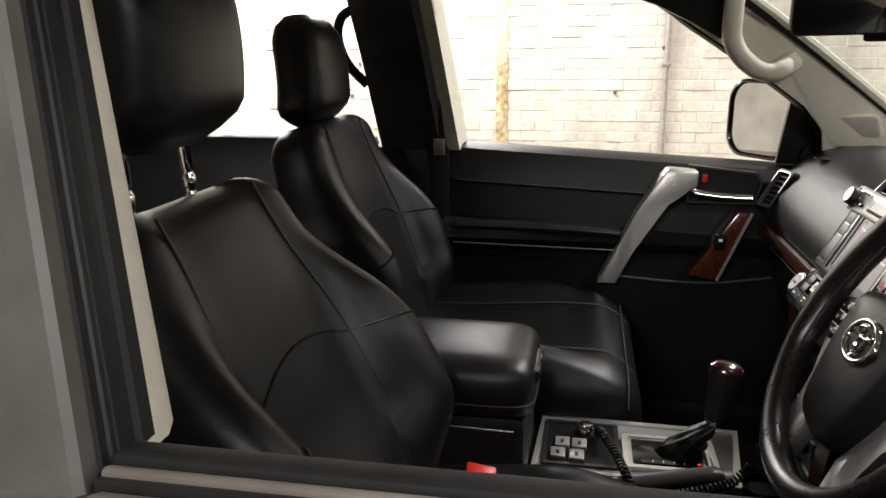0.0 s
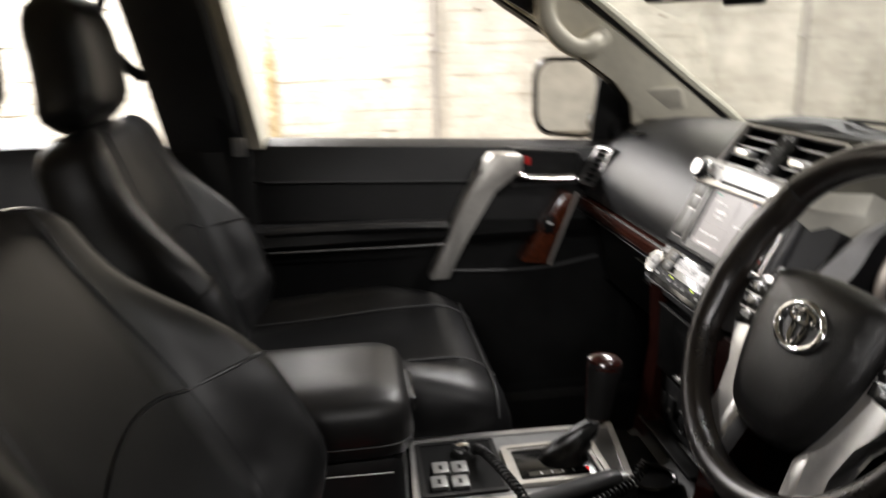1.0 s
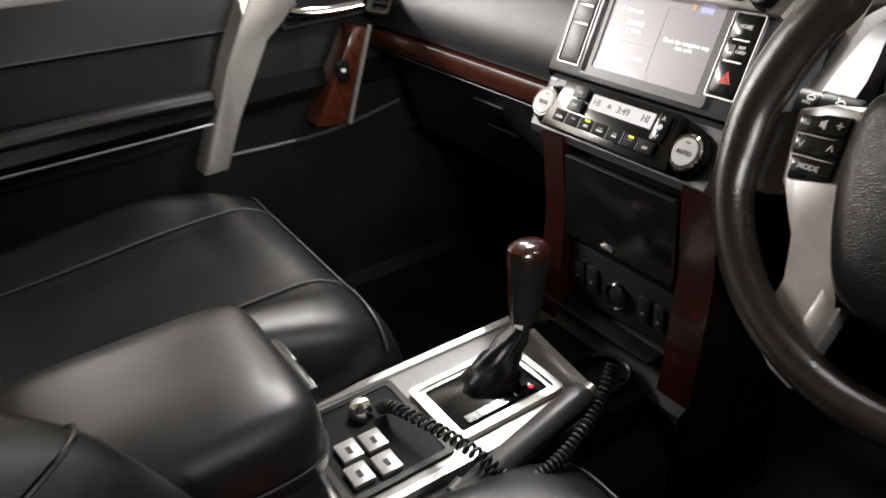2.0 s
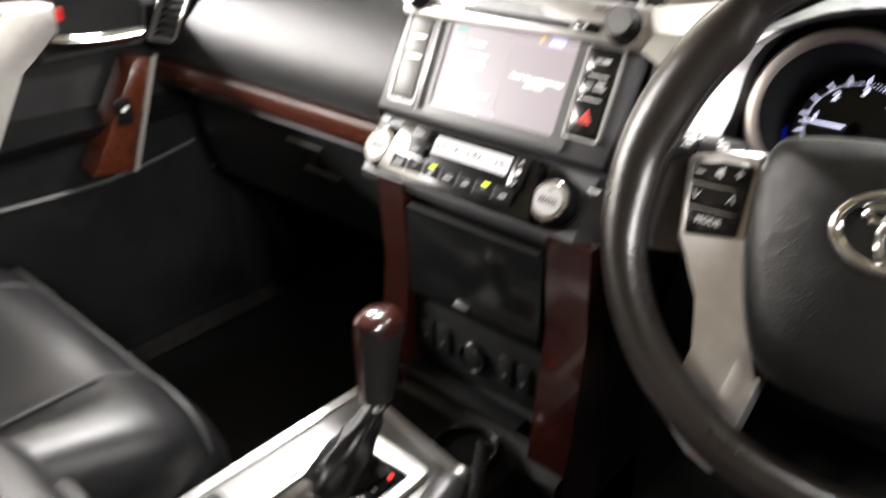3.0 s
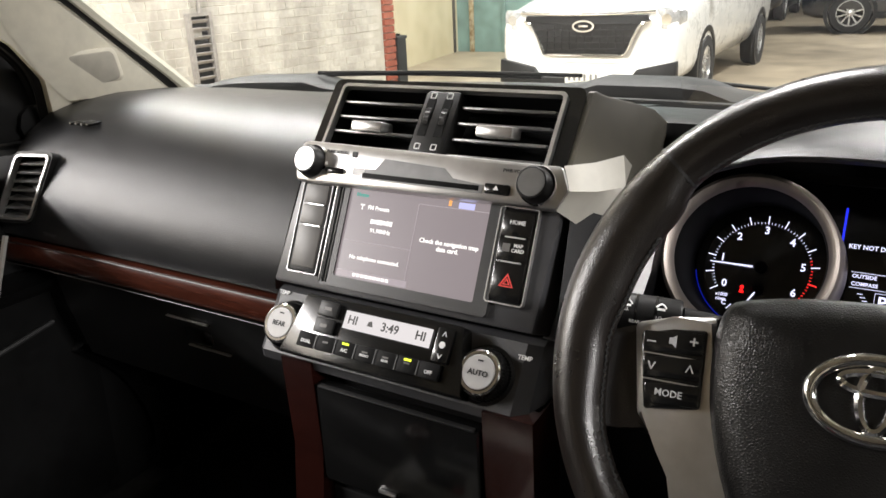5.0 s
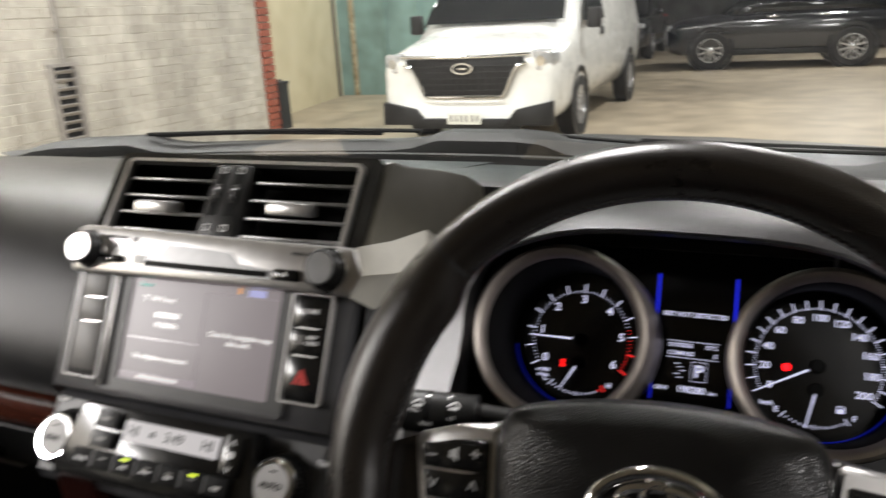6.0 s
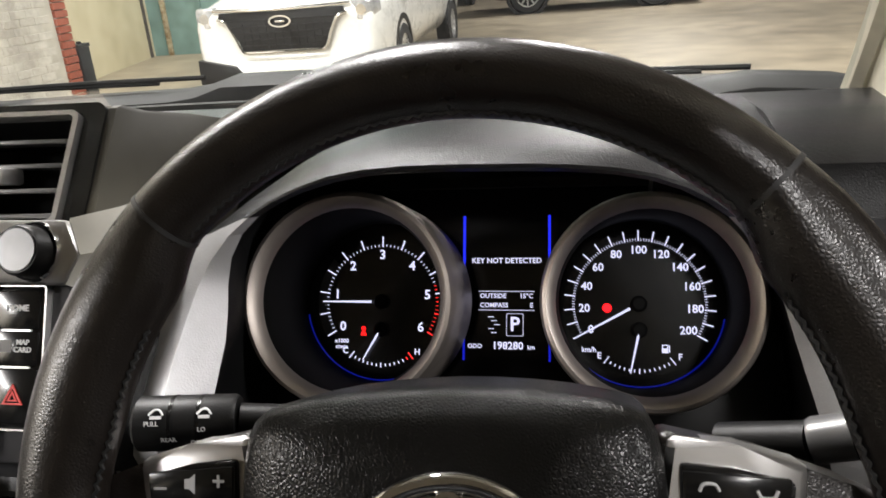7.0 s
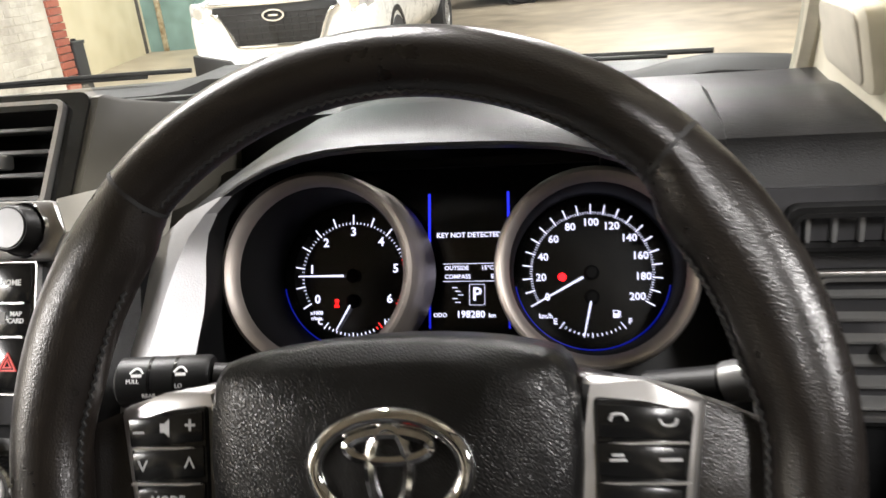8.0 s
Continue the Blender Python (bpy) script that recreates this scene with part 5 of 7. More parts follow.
# ---- head unit details ----
SCR = lambda x, y: Matrix.Translation((x, y, 0.0061))
SWHITE = glow("screen_white", (1.0, 0.96, 0.93), 1.5)
SDIM = glow("screen_grey_band", (0.55, 0.47, 0.50), 0.9)
SGREEN = glow("screen_teal", (0.1, 0.55, 0.45), 0.9)
def bar(x, y, w, h, m=SWHITE, n="text_bar"):
    return part(n, box(B(), (x, y, 0.0058), (w, h, 0.0004)), m, scr)
bar(0.003, -0.003, 0.0006, 0.076, SDIM, "pane_divider")
bar(-0.0345, -0.0078, 0.075, 0.0006, SDIM, "pane_divider")
bar(0.040, 0.0352, 0.074, 0.0006, SDIM, "pane_divider")
words("Home", 0.0055, SCR(-0.0610, 0.0368), SGREEN, scr)
words("FM Presets", 0.0055, SCR(-0.0400, 0.0255), SWHITE, scr)
bar(-0.0590, 0.0255, 0.0010, 0.0050)
bar(-0.0590, 0.0275, 0.0050, 0.0012)
for k in range(7):
    bar(-0.0450 + 0.0036 * k, 0.0128, 0.0029, 0.0044 - 0.0006 * (k % 3 == 1))
words("91.90MHz", 0.0055, SCR(-0.0335, 0.0042), SWHITE, scr)
words("No telephone connected.", 0.0055, SCR(-0.0340, -0.0230), SWHITE, scr)
bar(-0.0340, -0.0395, 0.080, 0.006, SDIM)
for k in range(9):
    bar(-0.0530 + 0.0047 * k, -0.0395, 0.0037, 0.0030)
bar(0.035, 0.0395, 0.003, 0.005, glow("screen_orange", (1.0, 0.45, 0.15), 1.2))
bar(0.052, 0.0385, 0.016, 0.0055, glow("screen_lilac", (0.55, 0.55, 0.9), 1.2))
words("Check the navigation map\ndata card.", 0.0058, SCR(0.0410, -0.0002), SWHITE, scr)
for y, h_ in ((0.0285, 0.0225), (0.0065, 0.0200), (-0.0205, 0.0310)):
    part("key", box(B(), (0.1045, y, 0.008), (0.0285, h_, 0.003), 0.001), GLOSS, hu)
words("HOME", 0.0052, Matrix.Translation((0.1050, 0.0295, 0.0097)), PRINT, hu)
words("MAP\nCARD", 0.0043, Matrix.Translation((0.1095, 0.0078, 0.0097)), PRINT, hu)
part("card_sign", box(B(), (0.0985, 0.0078, 0.0096), (0.0070, 0.0070, 0.0005), 0), WHITE_BTN, hu)
for y in (0.0168, -0.0042):
    part("key_gap", box(B(), (0.1050, y, 0.0092), (0.019, 0.0012, 0.0012), 0), SATIN, hu)
TRI = lambda r_: [(0.1049 + r_ * math.cos(radians(q)), -0.0215 + r_ * math.sin(radians(q))) for q in (210, 330, 90)]
HAZ = mat("hazard_red", (0.75, 0.06, 0.05), 0.4, var=0.03)
hz = part("hazard_sign", frame_prism(B(), TRI(0.0078), TRI(0.0058), 0.0094, 0.0102), HAZ, hu, "red triangle sign")
part("hazard_inner", frame_prism(B(), TRI(0.0040), TRI(0.0022), 0.0094, 0.0102), HAZ, hz)
for y, h_ in ((0.0315, 0.0190), (0.0105, 0.0190), (-0.0215, 0.0400)):
    part("key", box(B(), (-0.1145, y, 0.0075), (0.028, h_, 0.003), 0.001), WHITE_BTN, hu)
for y in (0.0210, 0.0000):
    part("key_gap", box(B(), (-0.1120, y, 0.009), (0.019, 0.0012, 0.0012), 0), SATIN, hu)
part("panel_edge", frame_prism(B(), rrect(0.0375, 0.0915, 0.003, cx=-0.1145, cy=-0.002), rrect(0.0352, 0.0892, 0.002, cx=-0.1145, cy=-0.002), 0.004, 0.0088), LOUVRE, hu)
part("panel_edge", frame_prism(B(), rrect(0.0365, 0.0835, 0.003, cx=0.1045, cy=0.0015), rrect(0.0342, 0.0812, 0.002, cx=0.1045, cy=0.0015), 0.004, 0.0088), SATIN, hu)
for k in range(3):
    part("bezel_groove", box(B(), (-0.0905 + 0.0035 * k, -0.002, 0.008 - 0.0006 * k), (0.0016, 0.1, 0.003), 0.0005), SATIN if k == 0 else DARK, hu)
words("▲", 0.005, Matrix.Translation((0.084, 0.0548, 0.0213)), PRINT, hu)
# flared cheek beside the fascia and vents
for s, mt in ((1, PALE),):
    bm = B()
    rings(bm, [[(0.1385, 0.043, 0.0140), (0.1470, 0.060, 0.0150), (0.1380, 0.081, 0.0130), (0.136, 0.083, -0.030), (0.140, 0.043, -0.030)], [(0.1500, 0.037, -0.004), (0.1630, 0.066, -0.006), (0.1560, 0.091, -0.009), (0.153, 0.091, -0.050), (0.150, 0.037, -0.050)], [(0.1580, 0.039, -0.022), (0.1755, 0.079, -0.040), (0.1680, 0.107, -0.042), (0.165, 0.107, -0.080), (0.155, 0.040, -0.080)]])
    part("fascia_cheek", bm, mt, hu, "pale silver flared end of the fascia", smooth=30)
# dark cheek beside the vents
bm = B()
rings(bm, [[(x, y0, h + 0.001), (x, (y0 + y1) / 2, h), (x, y1 - 0.004, h), (x, y1, h - 0.004), (x - 0.01, y1, h - 0.05), (x - 0.01, y0, h - 0.05)] for x, y0, y1, h in ((0.1392, -0.046, 0.0462, -0.003), (0.1440, -0.046, 0.0470, -0.004), (0.1495, -0.044, 0.0525, -0.022), (0.1600, -0.030, 0.0690, -0.058), (0.1700, 0.0, 0.0840, -0.096), (0.1760, 0.03, 0.0880, -0.125))])
part("side_cheek", bm, CHEEK, cv, "smooth grey-brown cheek beside the vents", smooth=28)
bm = B()
rings(bm, [[(-0.128, -0.046, -0.004), (-0.128, 0.046, -0.004), (-0.128, 0.046, -0.12), (-0.128, -0.046, -0.12)], [(-0.146, -0.046, -0.012), (-0.144, 0.045, -0.014), (-0.144, 0.045, -0.12), (-0.146, -0.046, -0.12)], [(-0.155, -0.046, -0.06), (-0.152, 0.038, -0.07), (-0.152, 0.038, -0.14), (-0.155, -0.046, -0.14)]])
part("side_cheek", bm, DARK, cv, smooth=30)
# side walls of the stack
for s in (-1, 1):
    bm = B()
    rings(bm, [[(s * 0.146, 0.05, 0.0), (s * 0.152, -0.06, 0.0), (s * 0.152, -0.06, -0.14), (s * 0.146, 0.05, -0.10)], [(s * 0.168, 0.05, -0.03), (s * 0.175, -0.07, -0.03), (s * 0.175, -0.07, -0.16), (s * 0.168, 0.05, -0.12)]])
    part("side_wall", bm, DASH, hu, smooth=30)

# climate details
CF = Matrix.Rotation(radians(-9), 4, "X")
CP = lambda x, y, h=0.0375: CF @ Matrix.Translation((x, y, h))
LCD = glow("climate_display", (0.85, 0.80, 0.80), 1.0)
part("display", box(B(), (0, 0, 0), (0.092, 0.0165, 0.0015), 0, CP(0.014, -0.0835)), LCD, hv, "pale lit climate display")
for t, x in (("HI", -0.0225), ("3:49", 0.0180), ("HI", 0.0500)):
    words(t, 0.0110, CP(x, -0.0835, 0.0384), GREY, hv)
part("display_sign", prism(B(), [(-0.003, -0.002), (0.003, -0.002), (0.001, 0.003), (-0.002, 0.002)], 0.0, 0.0006, CP(-0.0030, -0.0835, 0.0384)), GREY, hv)
for k in range(7):
    x = -0.0665 + k * 0.0222
    part("button", box(B(), (0, 0, 0), (0.0205, 0.014, 0.003), 0.001, CP(x, -0.110)), CONE, hv)
    if k:
        part("button_gap", box(B(), (0, 0, 0), (0.0012, 0.013, 0.004), 0, CP(x - 0.0111, -0.110, 0.0375)), GREY, hv)
for k, t, z_ in ((0, "DUAL", 0.0044), (2, "A/C", 0.0044), (6, "OFF", 0.0044), (3, "FRONT", 0.0030), (4, "REAR", 0.0030)):
    words(t, z_, CP(-0.0665 + k * 0.0222, -0.1115, 0.0393), PRINT, hv)
for k in (1, 3, 4, 5):
    part("button_sign", box(B(), (0, 0, 0), (0.006, 0.0016, 0.0006), 0, CP(-0.0665 + k * 0.0222, -0.1085, 0.0393)), WHITE_BTN, hv)
YEL = glow("yellow_led", (0.75, 0.9, 0.05), 2.5)
for k in (2, 5):
    part("indicator", box(B(), (0, 0, 0), (0.007, 0.0018, 0.0006), 0, CP(-0.0665 + k * 0.0222, -0.1055, 0.0393)), YEL, hv)
for y in (-0.078, -0.094):
    part("button", box(B(), (0, 0, 0), (0.022, 0.014, 0.003), 0.001, CP(-0.052, y)), DARK, hv)
    part("button_sign", box(B(), (0, 0, 0), (0.008, 0.003, 0.0006), 0, CP(-0.052, y, 0.0393)), WHITE_BTN, hv)
part("fan_rocker", box(B(), (0, 0, 0), (0.016, 0.030, 0.003), 0.001, CP(0.073, -0.0865)), GLOSS, hv)
for y, t in ((-0.077, "∧"), (-0.0965, "∨")):
    words(t, 0.007, CP(0.073, y, 0.0393), PRINT, hv)
part("button_sign", lathe(B(), [(0.003, 0), (0.003, 0.0006), (0.0005, 0.0006)], CP(0.073, -0.0865, 0.039), 8), PRINT, hv)
words("AUTO", 0.0066, Matrix.Translation((0.1085, 0, 0)) @ KN @ pose(0, -0.001, 0.0189), DARK, hv)
words("REAR", 0.0066, Matrix.Translation((-0.1085, 0, 0)) @ KN @ pose(0, -0.001, 0.0189), DARK, hv)
words("TEMP", 0.0055, Matrix.Translation((0.139, -0.076, 0.0292)) @ CF, PRINT, hv)
words("TEMP", 0.0055, Matrix.Translation((-0.127, -0.066, 0.0275)) @ CF, PRINT, hv)

# vents' wheel marks
for s in (-1, 1):
    for y in (0.0275, -0.027):
        part("wheel_mark", frame_prism(B(), rrect(0.006, 0.006, 0.0005, cx=-0.001 + s * 0.009, cy=y), rrect(0.0048, 0.0048, 0.0004, cx=-0.001 + s * 0.009, cy=y), 0.005, 0.0056), PRINT, cv)

# switches below the cubby
for x, w in ((-0.058, 0.022), (-0.032, 0.020), (0.056, 0.018), (0.080, 0.016)):
    sw_ = part("switch", box(B(), (x, 0.460, 0.848), (w, 0.006, 0.034), 0.002), DARK, ls)
    part("switch_mark", box(B(), (x, 0.4564, 0.844), (0.004, 0.0012, 0.003), 0), WHITE_BTN, sw_)
SK = pose(0.012, 0.462, 0.845, 90)
part("socket_ring", lathe(B(), [(0.019, 0), (0.019, 0.006), (0.0165, 0.008), (0.014, 0.006), (0.014, -0.01)], SK, 28, False), GLOSS, ls)
part("socket_cap", lathe(B(), [(0.014, -0.004), (0.014, 0.004), (0.011, 0.006), (0.001, 0.006)], SK, 24), DARK, ls)
part("tray_lip", box(B(), (-0.006, 0.447, 0.800), (0.190, 0.026, 0.006), 0.002), DARK, ls)
part("tray", box(B(), (0.0, 0.40, 0.777), (0.150, 0.05, 0.010), 0.004), CONE, ls)
part("cup_ring", lathe(B(), [(0.036, 0.0), (0.036, 0.010), (0.033, 0.012), (0.030, 0.010), (0.030, 0.0)], pose(0.055, 0.395, 0.778), 32, False), GLOSS, ls)

# ---- steering wheel details ----
for s in (-1, 1):
    for y, x0, x1, dy in ((0.0117, 0.0885, 0.1265, 0.0), (-0.004, 0.088, 0.1245, 0.0), (-0.0205, 0.0875, 0.1215, 0.0)):
        bm = B()
        prism(bm, [(s * a, b) for a, b in ((x0, y + 0.0075), (x1, y + 0.0045), (x1 - 0.0015, y - 0.0085), (x0, y - 0.0062))][::-s], 0.0095, 0.0132, bev=0.001)
        part("key", bm, GLOSS, sw)
    for y in (0.0037, -0.0125):
        part("key_gap", box(B(), (s * 0.107, y - 0.0012, 0.0118), (0.036, 0.0008, 0.002), 0, None), SATIN, sw)
SIGN = mat("grey_print", (0.45, 0.45, 0.45), 0.5, var=0.02)
WP = lambda x, y: Matrix.Translation((x + 0.0070, y + 0.0045, 0.0136))
words("–", 0.010, WP(-0.1275, 0.0060), SIGN, sw)
words("+", 0.010, WP(-0.1015, 0.0082), SIGN, sw)
part("key_sign", prism(B(), [(a + 0.0070, b + 0.0045) for a, b in ((-0.1165, 0.0055), (-0.1145, 0.0055), (-0.1120, 0.0035), (-0.1120, 0.0115), (-0.1145, 0.0095), (-0.1165, 0.0095))], 0.0133, 0.0138), SIGN, sw)
words("∨", 0.008, WP(-0.1255, -0.0095), SIGN, sw)
words("∧", 0.008, WP(-0.1020, -0.0080), SIGN, sw)
words("MODE", 0.0060, WP(-0.1130, -0.0255), SIGN, sw)


def handset_sign(x, y, flip):
    bm = B()
    tube(bm, smooth_path([(x - 0.0035, y - 0.001 * flip, 0.0136), (x - 0.002, y + 0.0015 * flip, 0.0136), (x + 0.002, y + 0.0015 * flip, 0.0136), (x + 0.0035, y - 0.001 * flip, 0.0136)], 4), 0.0007, 5)
    part("key_sign", bm, SIGN, sw)


handset_sign(0.0975, 0.013, 1)
handset_sign(0.1175, 0.0115, -1)
for x, y, w_, h_ in ((0.1035, -0.0085, 0.007, 0.0012), (0.1035, -0.0065, 0.005, 0.0012), (0.1245, -0.0085, 0.009, 0.0014), (0.1235, -0.0045, 0.004, 0.0008), (0.113, -0.0255, 0.010, 0.0014)):
    part("key_sign", box(B(), (x - 0.007, y + 0.0045, 0.0135), (w_, h_, 0.0006), 0.0002), SIGN, sw)
# stitched inner edge of the rim
for a0, a1 in ((46, 134), (150, 215), (325, 392)):
    bm = B()
    pts = []
    n_ = int((a1 - a0) * 1.2)
    for i in range(n_):
        a = radians(a0 + (a1 - a0) * i / (n_ - 1))
        r = rim_edges(a)[0] + 0.0006 + (0.0005 if i % 2 else -0.0005)
        pts.append(DISH + Vector((r * math.cos(a), r * math.sin(a), 0.0045 + (0.0010 if i % 2 else 0))))
    tube(bm, pts, 0.0011, 5)
    part("stitching", bm, SEAM, sw)
# faint embossed letters become bars on the pad
for y, w_ in ((-0.062, 0.020), (-0.070, 0.034), (-0.078, 0.014)):
    part("embossed_bar", box(B(), (0, y, 0.0288), (w_, 0.003, 0.0012), 0.0004), LEATHER, sw)

# stalks
def stalk(pts, r, label, rings_):
    st = thing("column_stalk", Matrix.Translation(pts[0]), label, "stalk", "column stalks")
    o = Vector(pts[0])
    p = [Vector(q) - o for q in pts]
    part("arm", tube(B(), smooth_path(p[:2], 4), 0.009, 12), DARK, st)
    part("barrel", tube(B(), [p[1], p[1] + (p[2] - p[1]) * 0.04, p[1] + (p[2] - p[1]) * 0.96, p[2]], [r * 0.9, r, r, r * 0.8], 20), DARK if rings_ else LOUVRE, st)
    for k in (0.35, 0.62):
        c = p[1] + (p[2] - p[1]) * k
        d = (p[2] - p[1]).normalized() * 0.0009
        part("ring_groove", tube(B(), [c - d, c + d], r * 1.02, 20), GLOSS, st)
    return st, p


def on_barrel(p, k, r, eye, base):
    """A place on the barrel's face that looks at a point, text running along it."""
    d = (p[2] - p[1]).normalized()
    xax = d if d.x > 0 else -d
    c = p[1] + (p[2] - p[1]) * k
    to = Vector(eye) - base - c
    n_ = (to - xax * to.dot(xax)).normalized()
    return lambda dy, lift=0.0: Matrix.Translation(c + (n_ * math.cos(dy) + n_.cross(xax) * math.sin(dy)) * (r + lift)) @ Matrix((xax, n_.cross(xax) * math.cos(dy) - n_ * math.sin(dy), n_ * math.cos(dy) + n_.cross(xax) * math.sin(dy))).transposed().to_4x4()


S0 = Vector((0.315, 0.50, 1.118))
st, p = stalk([S0, (0.255, 0.480, 1.131), (0.205, 0.470, 1.134)], 0.0138, "black wiper stalk with white marks", True)
for k, t, dy in ((0.30, "LO", -0.25), (0.36, "OFF", -0.75), (0.62, "REAR", -0.62), (0.78, "PULL", -0.02)):
    words(t, 0.0032, on_barrel(p, k, 0.0139, (0.43, 0.17, 1.344), S0)(dy), PRINT, st)
for k in (0.28, 0.74):
    part("stalk_sign", tube(B(), smooth_path([(-0.0035, 0, 0), (-0.001, 0.0025, 0), (0.0015, 0.0025, 0), (0.0035, 0, 0)], 4), 0.0006, 5), PRINT, st).matrix_local = on_barrel(p, k, 0.0141, (0.43, 0.17, 1.344), S0)(0.28)
    part("stalk_sign", box(B(), (0, 0, 0), (0.0055, 0.0016, 0.0006)), PRINT, st).matrix_local = on_barrel(p, k, 0.0139, (0.43, 0.17, 1.344), S0)(0.20)
S1 = Vector((0.490, 0.50, 1.116))
st, p = stalk([S1, (0.524, 0.482, 1.131), (0.572, 0.470, 1.150)], 0.0104, "black light stalk with white marks", False)
part("stalk_sign", lathe(B(), [(0.0030, 0), (0.0030, 0.0006), (0.0022, 0.0006), (0.0022, 0)], None, 14, False), PRINT, st).matrix_local = on_barrel(p, 0.86, 0.0105, (0.43, 0.17, 1.344), S1)(0.2)
part("stalk_sign", lathe(B(), [(0.0026, 0), (0.0026, 0.0006), (0.0018, 0.0006), (0.0018, 0)], None, 14, False), PRINT, st).matrix_local = on_barrel(p, 0.48, 0.0105, (0.43, 0.17, 1.344), S1)(0.0)

# driver side vents on the dash
RV = Matrix.Translation((0.668, 0.640, 1.060)) @ Matrix(((1, 0, 0, 0), (0, 0.12, -0.993, 0), (0, 0.993, 0.12, 0), (0, 0, 0, 1)))
v2 = thing("side_vent", RV, "black louvred air vent with a satin rim on the driver side", "air vent", "side air vents")
# slats paler than in the other vents, in place of light on them
vent(v2, 0.110, 0.10, 6, 2, slats=CPLATE)
part("top_line", box(B(), (0, 0.0555, 0.005), (0.124, 0.0045, 0.006), 0.0015), SATIN, v2, "satin silver line above the louvres")
DV = Matrix.Translation((0.645, 0.6445, 1.146)) @ Matrix(((1, 0, 0, 0), (0, 0.05, -0.9987, 0), (0, 0.9987, 0.05, 0), (0, 0, 0, 1)))
v3 = thing("demist_vent", DV, "small black demister vent with upright slats", "air vent")
vent(v3, 0.10, 0.020, 6, 0, True, DARK, slats=CPLATE)
# small demister slots on the passenger end
bm = B()
for k in range(4):
    box(bm, (-0.61 + 0.012 * k, 0.618, 1.199), (0.005, 0.035, 0.004), 0.001, None)
part("demist_slots", bm, GLOSS, dash)
part("passenger_lettering", box(B(), (-0.575, 0.5225, 1.066), (0.045, 0.002, 0.0035), 0), GREY, dash)

# ---- console details ----
sb = part("switch_bin", frame_prism(B(), rrect(0.145, 0.125, 0.006, cx=-0.008, cy=0.122), rrect(0.13, 0.11, 0.004, cx=-0.008, cy=0.122), 0.772, 0.7995, O), DARK, cc, "open console pocket with switches")
part("bin_floor", box(B(), (-0.008, 0.122, 0.797), (0.13, 0.11, 0.002), 0, O), CONE, sb)
for x, y in ((-0.002, 0.092), (0.034, 0.086), (0.000, 0.120), (0.037, 0.116)):
    k_ = part("rocker_switch", box(B(), (x + 0.002, y, 0.801), (0.030, 0.024, 0.008), 0.002, O), CPLATE, sb, "pale grey rocker switch")
    part("rocker_mark", box(B(), (x + 0.004, y, 0.8055), (0.010, 0.005, 0.0008), 0, O), DARK, k_)
part("lighter_plug", lathe(B(), [(0.014, 0.0), (0.014, 0.012), (0.011, 0.018), (0.001, 0.019)], O @ pose(-0.045, 0.13, 0.797), 24), CHROME, sb)
part("gate_scale", box(B(), (0.036, 0.262, 0.8), (0.012, 0.09, 0.002), 0, O), GLOSS, cc)
for k in range(4):
    part("gate_mark", box(B(), (0.036, 0.235 + 0.016 * k, 0.8014), (0.005, 0.0015, 0.0006), 0, O), PRINT, cc)
part("gate_led", box(B(), (0.036, 0.305, 0.8014), (0.004, 0.004, 0.001), 0, O), LITRED, cc, "red gear indicator light")

hb = thing("hand_brake", pose(0.118, 0.13, 0.76), "grey leather hand brake lever beside the seat", "hand brake")
part("grip", tube(B(), smooth_path([(0, 0.03, 0.035), (-0.006, 0.10, 0.048), (-0.014, 0.17, 0.058), (-0.018, 0.198, 0.060)], 4), [0.016] * 6 + [0.0165] * 5 + [0.014] * 2, 16), GREY, hb)
part("button", tube(B(), [(-0.018, 0.198, 0.060), (-0.0195, 0.21, 0.0605)], 0.009, 14), SATIN, hb)
part("collar", tube(B(), [(0.001, 0.022, 0.034), (-0.002, 0.036, 0.038)], 0.018, 14), GREY, hb)
bm = B()
random.seed(4)
rings(bm, [[(w * math.cos(a) * (1 + 0.12 * math.sin(5 * a + 3 * h)) , -0.03 + dy + w2 * math.sin(a) * (1 + 0.1 * math.sin(4 * a + 9 * dy)), h) for a in [2 * math.pi * k / 24 for k in range(24)]] for w, w2, dy, h in ((0.045, 0.075, -0.02, 0.0), (0.042, 0.07, -0.015, 0.012), (0.034, 0.055, 0.0, 0.022), (0.026, 0.038, 0.025, 0.03), (0.019, 0.022, 0.045, 0.036))])
part("boot", bm, LEATHER, hb, "wrinkled leather boot", smooth=70)


def coil(name, pts, r, turns, label):
    """A coiled cord along a curve."""
    path = smooth_path(pts, 24)
    k = len(path)
    out = []
    N_ = turns * 10
    for i in range(N_ + 1):
        f = i / N_ * (k - 1)
        j = min(k - 2, int(f))
        c = path[j].lerp(path[j + 1], f - j)
        d = (path[j + 1] - path[j]).normalized()
        a = d.cross(Vector((0, 0, 1))).normalized()
        b = a.cross(d)
        q = 2 * math.pi * i / 10
        out.append(c + r * (a * math.cos(q) + b * math.sin(q)))
    bm = B()
    tube(bm, out, 0.0021, 5)
    return solid(name, bm, RUBBER, label, "cord")


coil("coiled_cord", [(-0.035, 0.150, 0.806), (-0.008, 0.154, 0.822), (0.052, 0.170, 0.828), (0.110, 0.185, 0.826), (0.140, 0.200, 0.805)], 0.0058, 28, "black coiled cord lying over the console")
coil("coiled_cord", [(0.150, 0.205, 0.805), (0.152, 0.240, 0.812), (0.142, 0.285, 0.818), (0.118, 0.335, 0.822), (0.104, 0.365, 0.845)], 0.0058, 30, "black coiled cord hanging beside the hand brake")

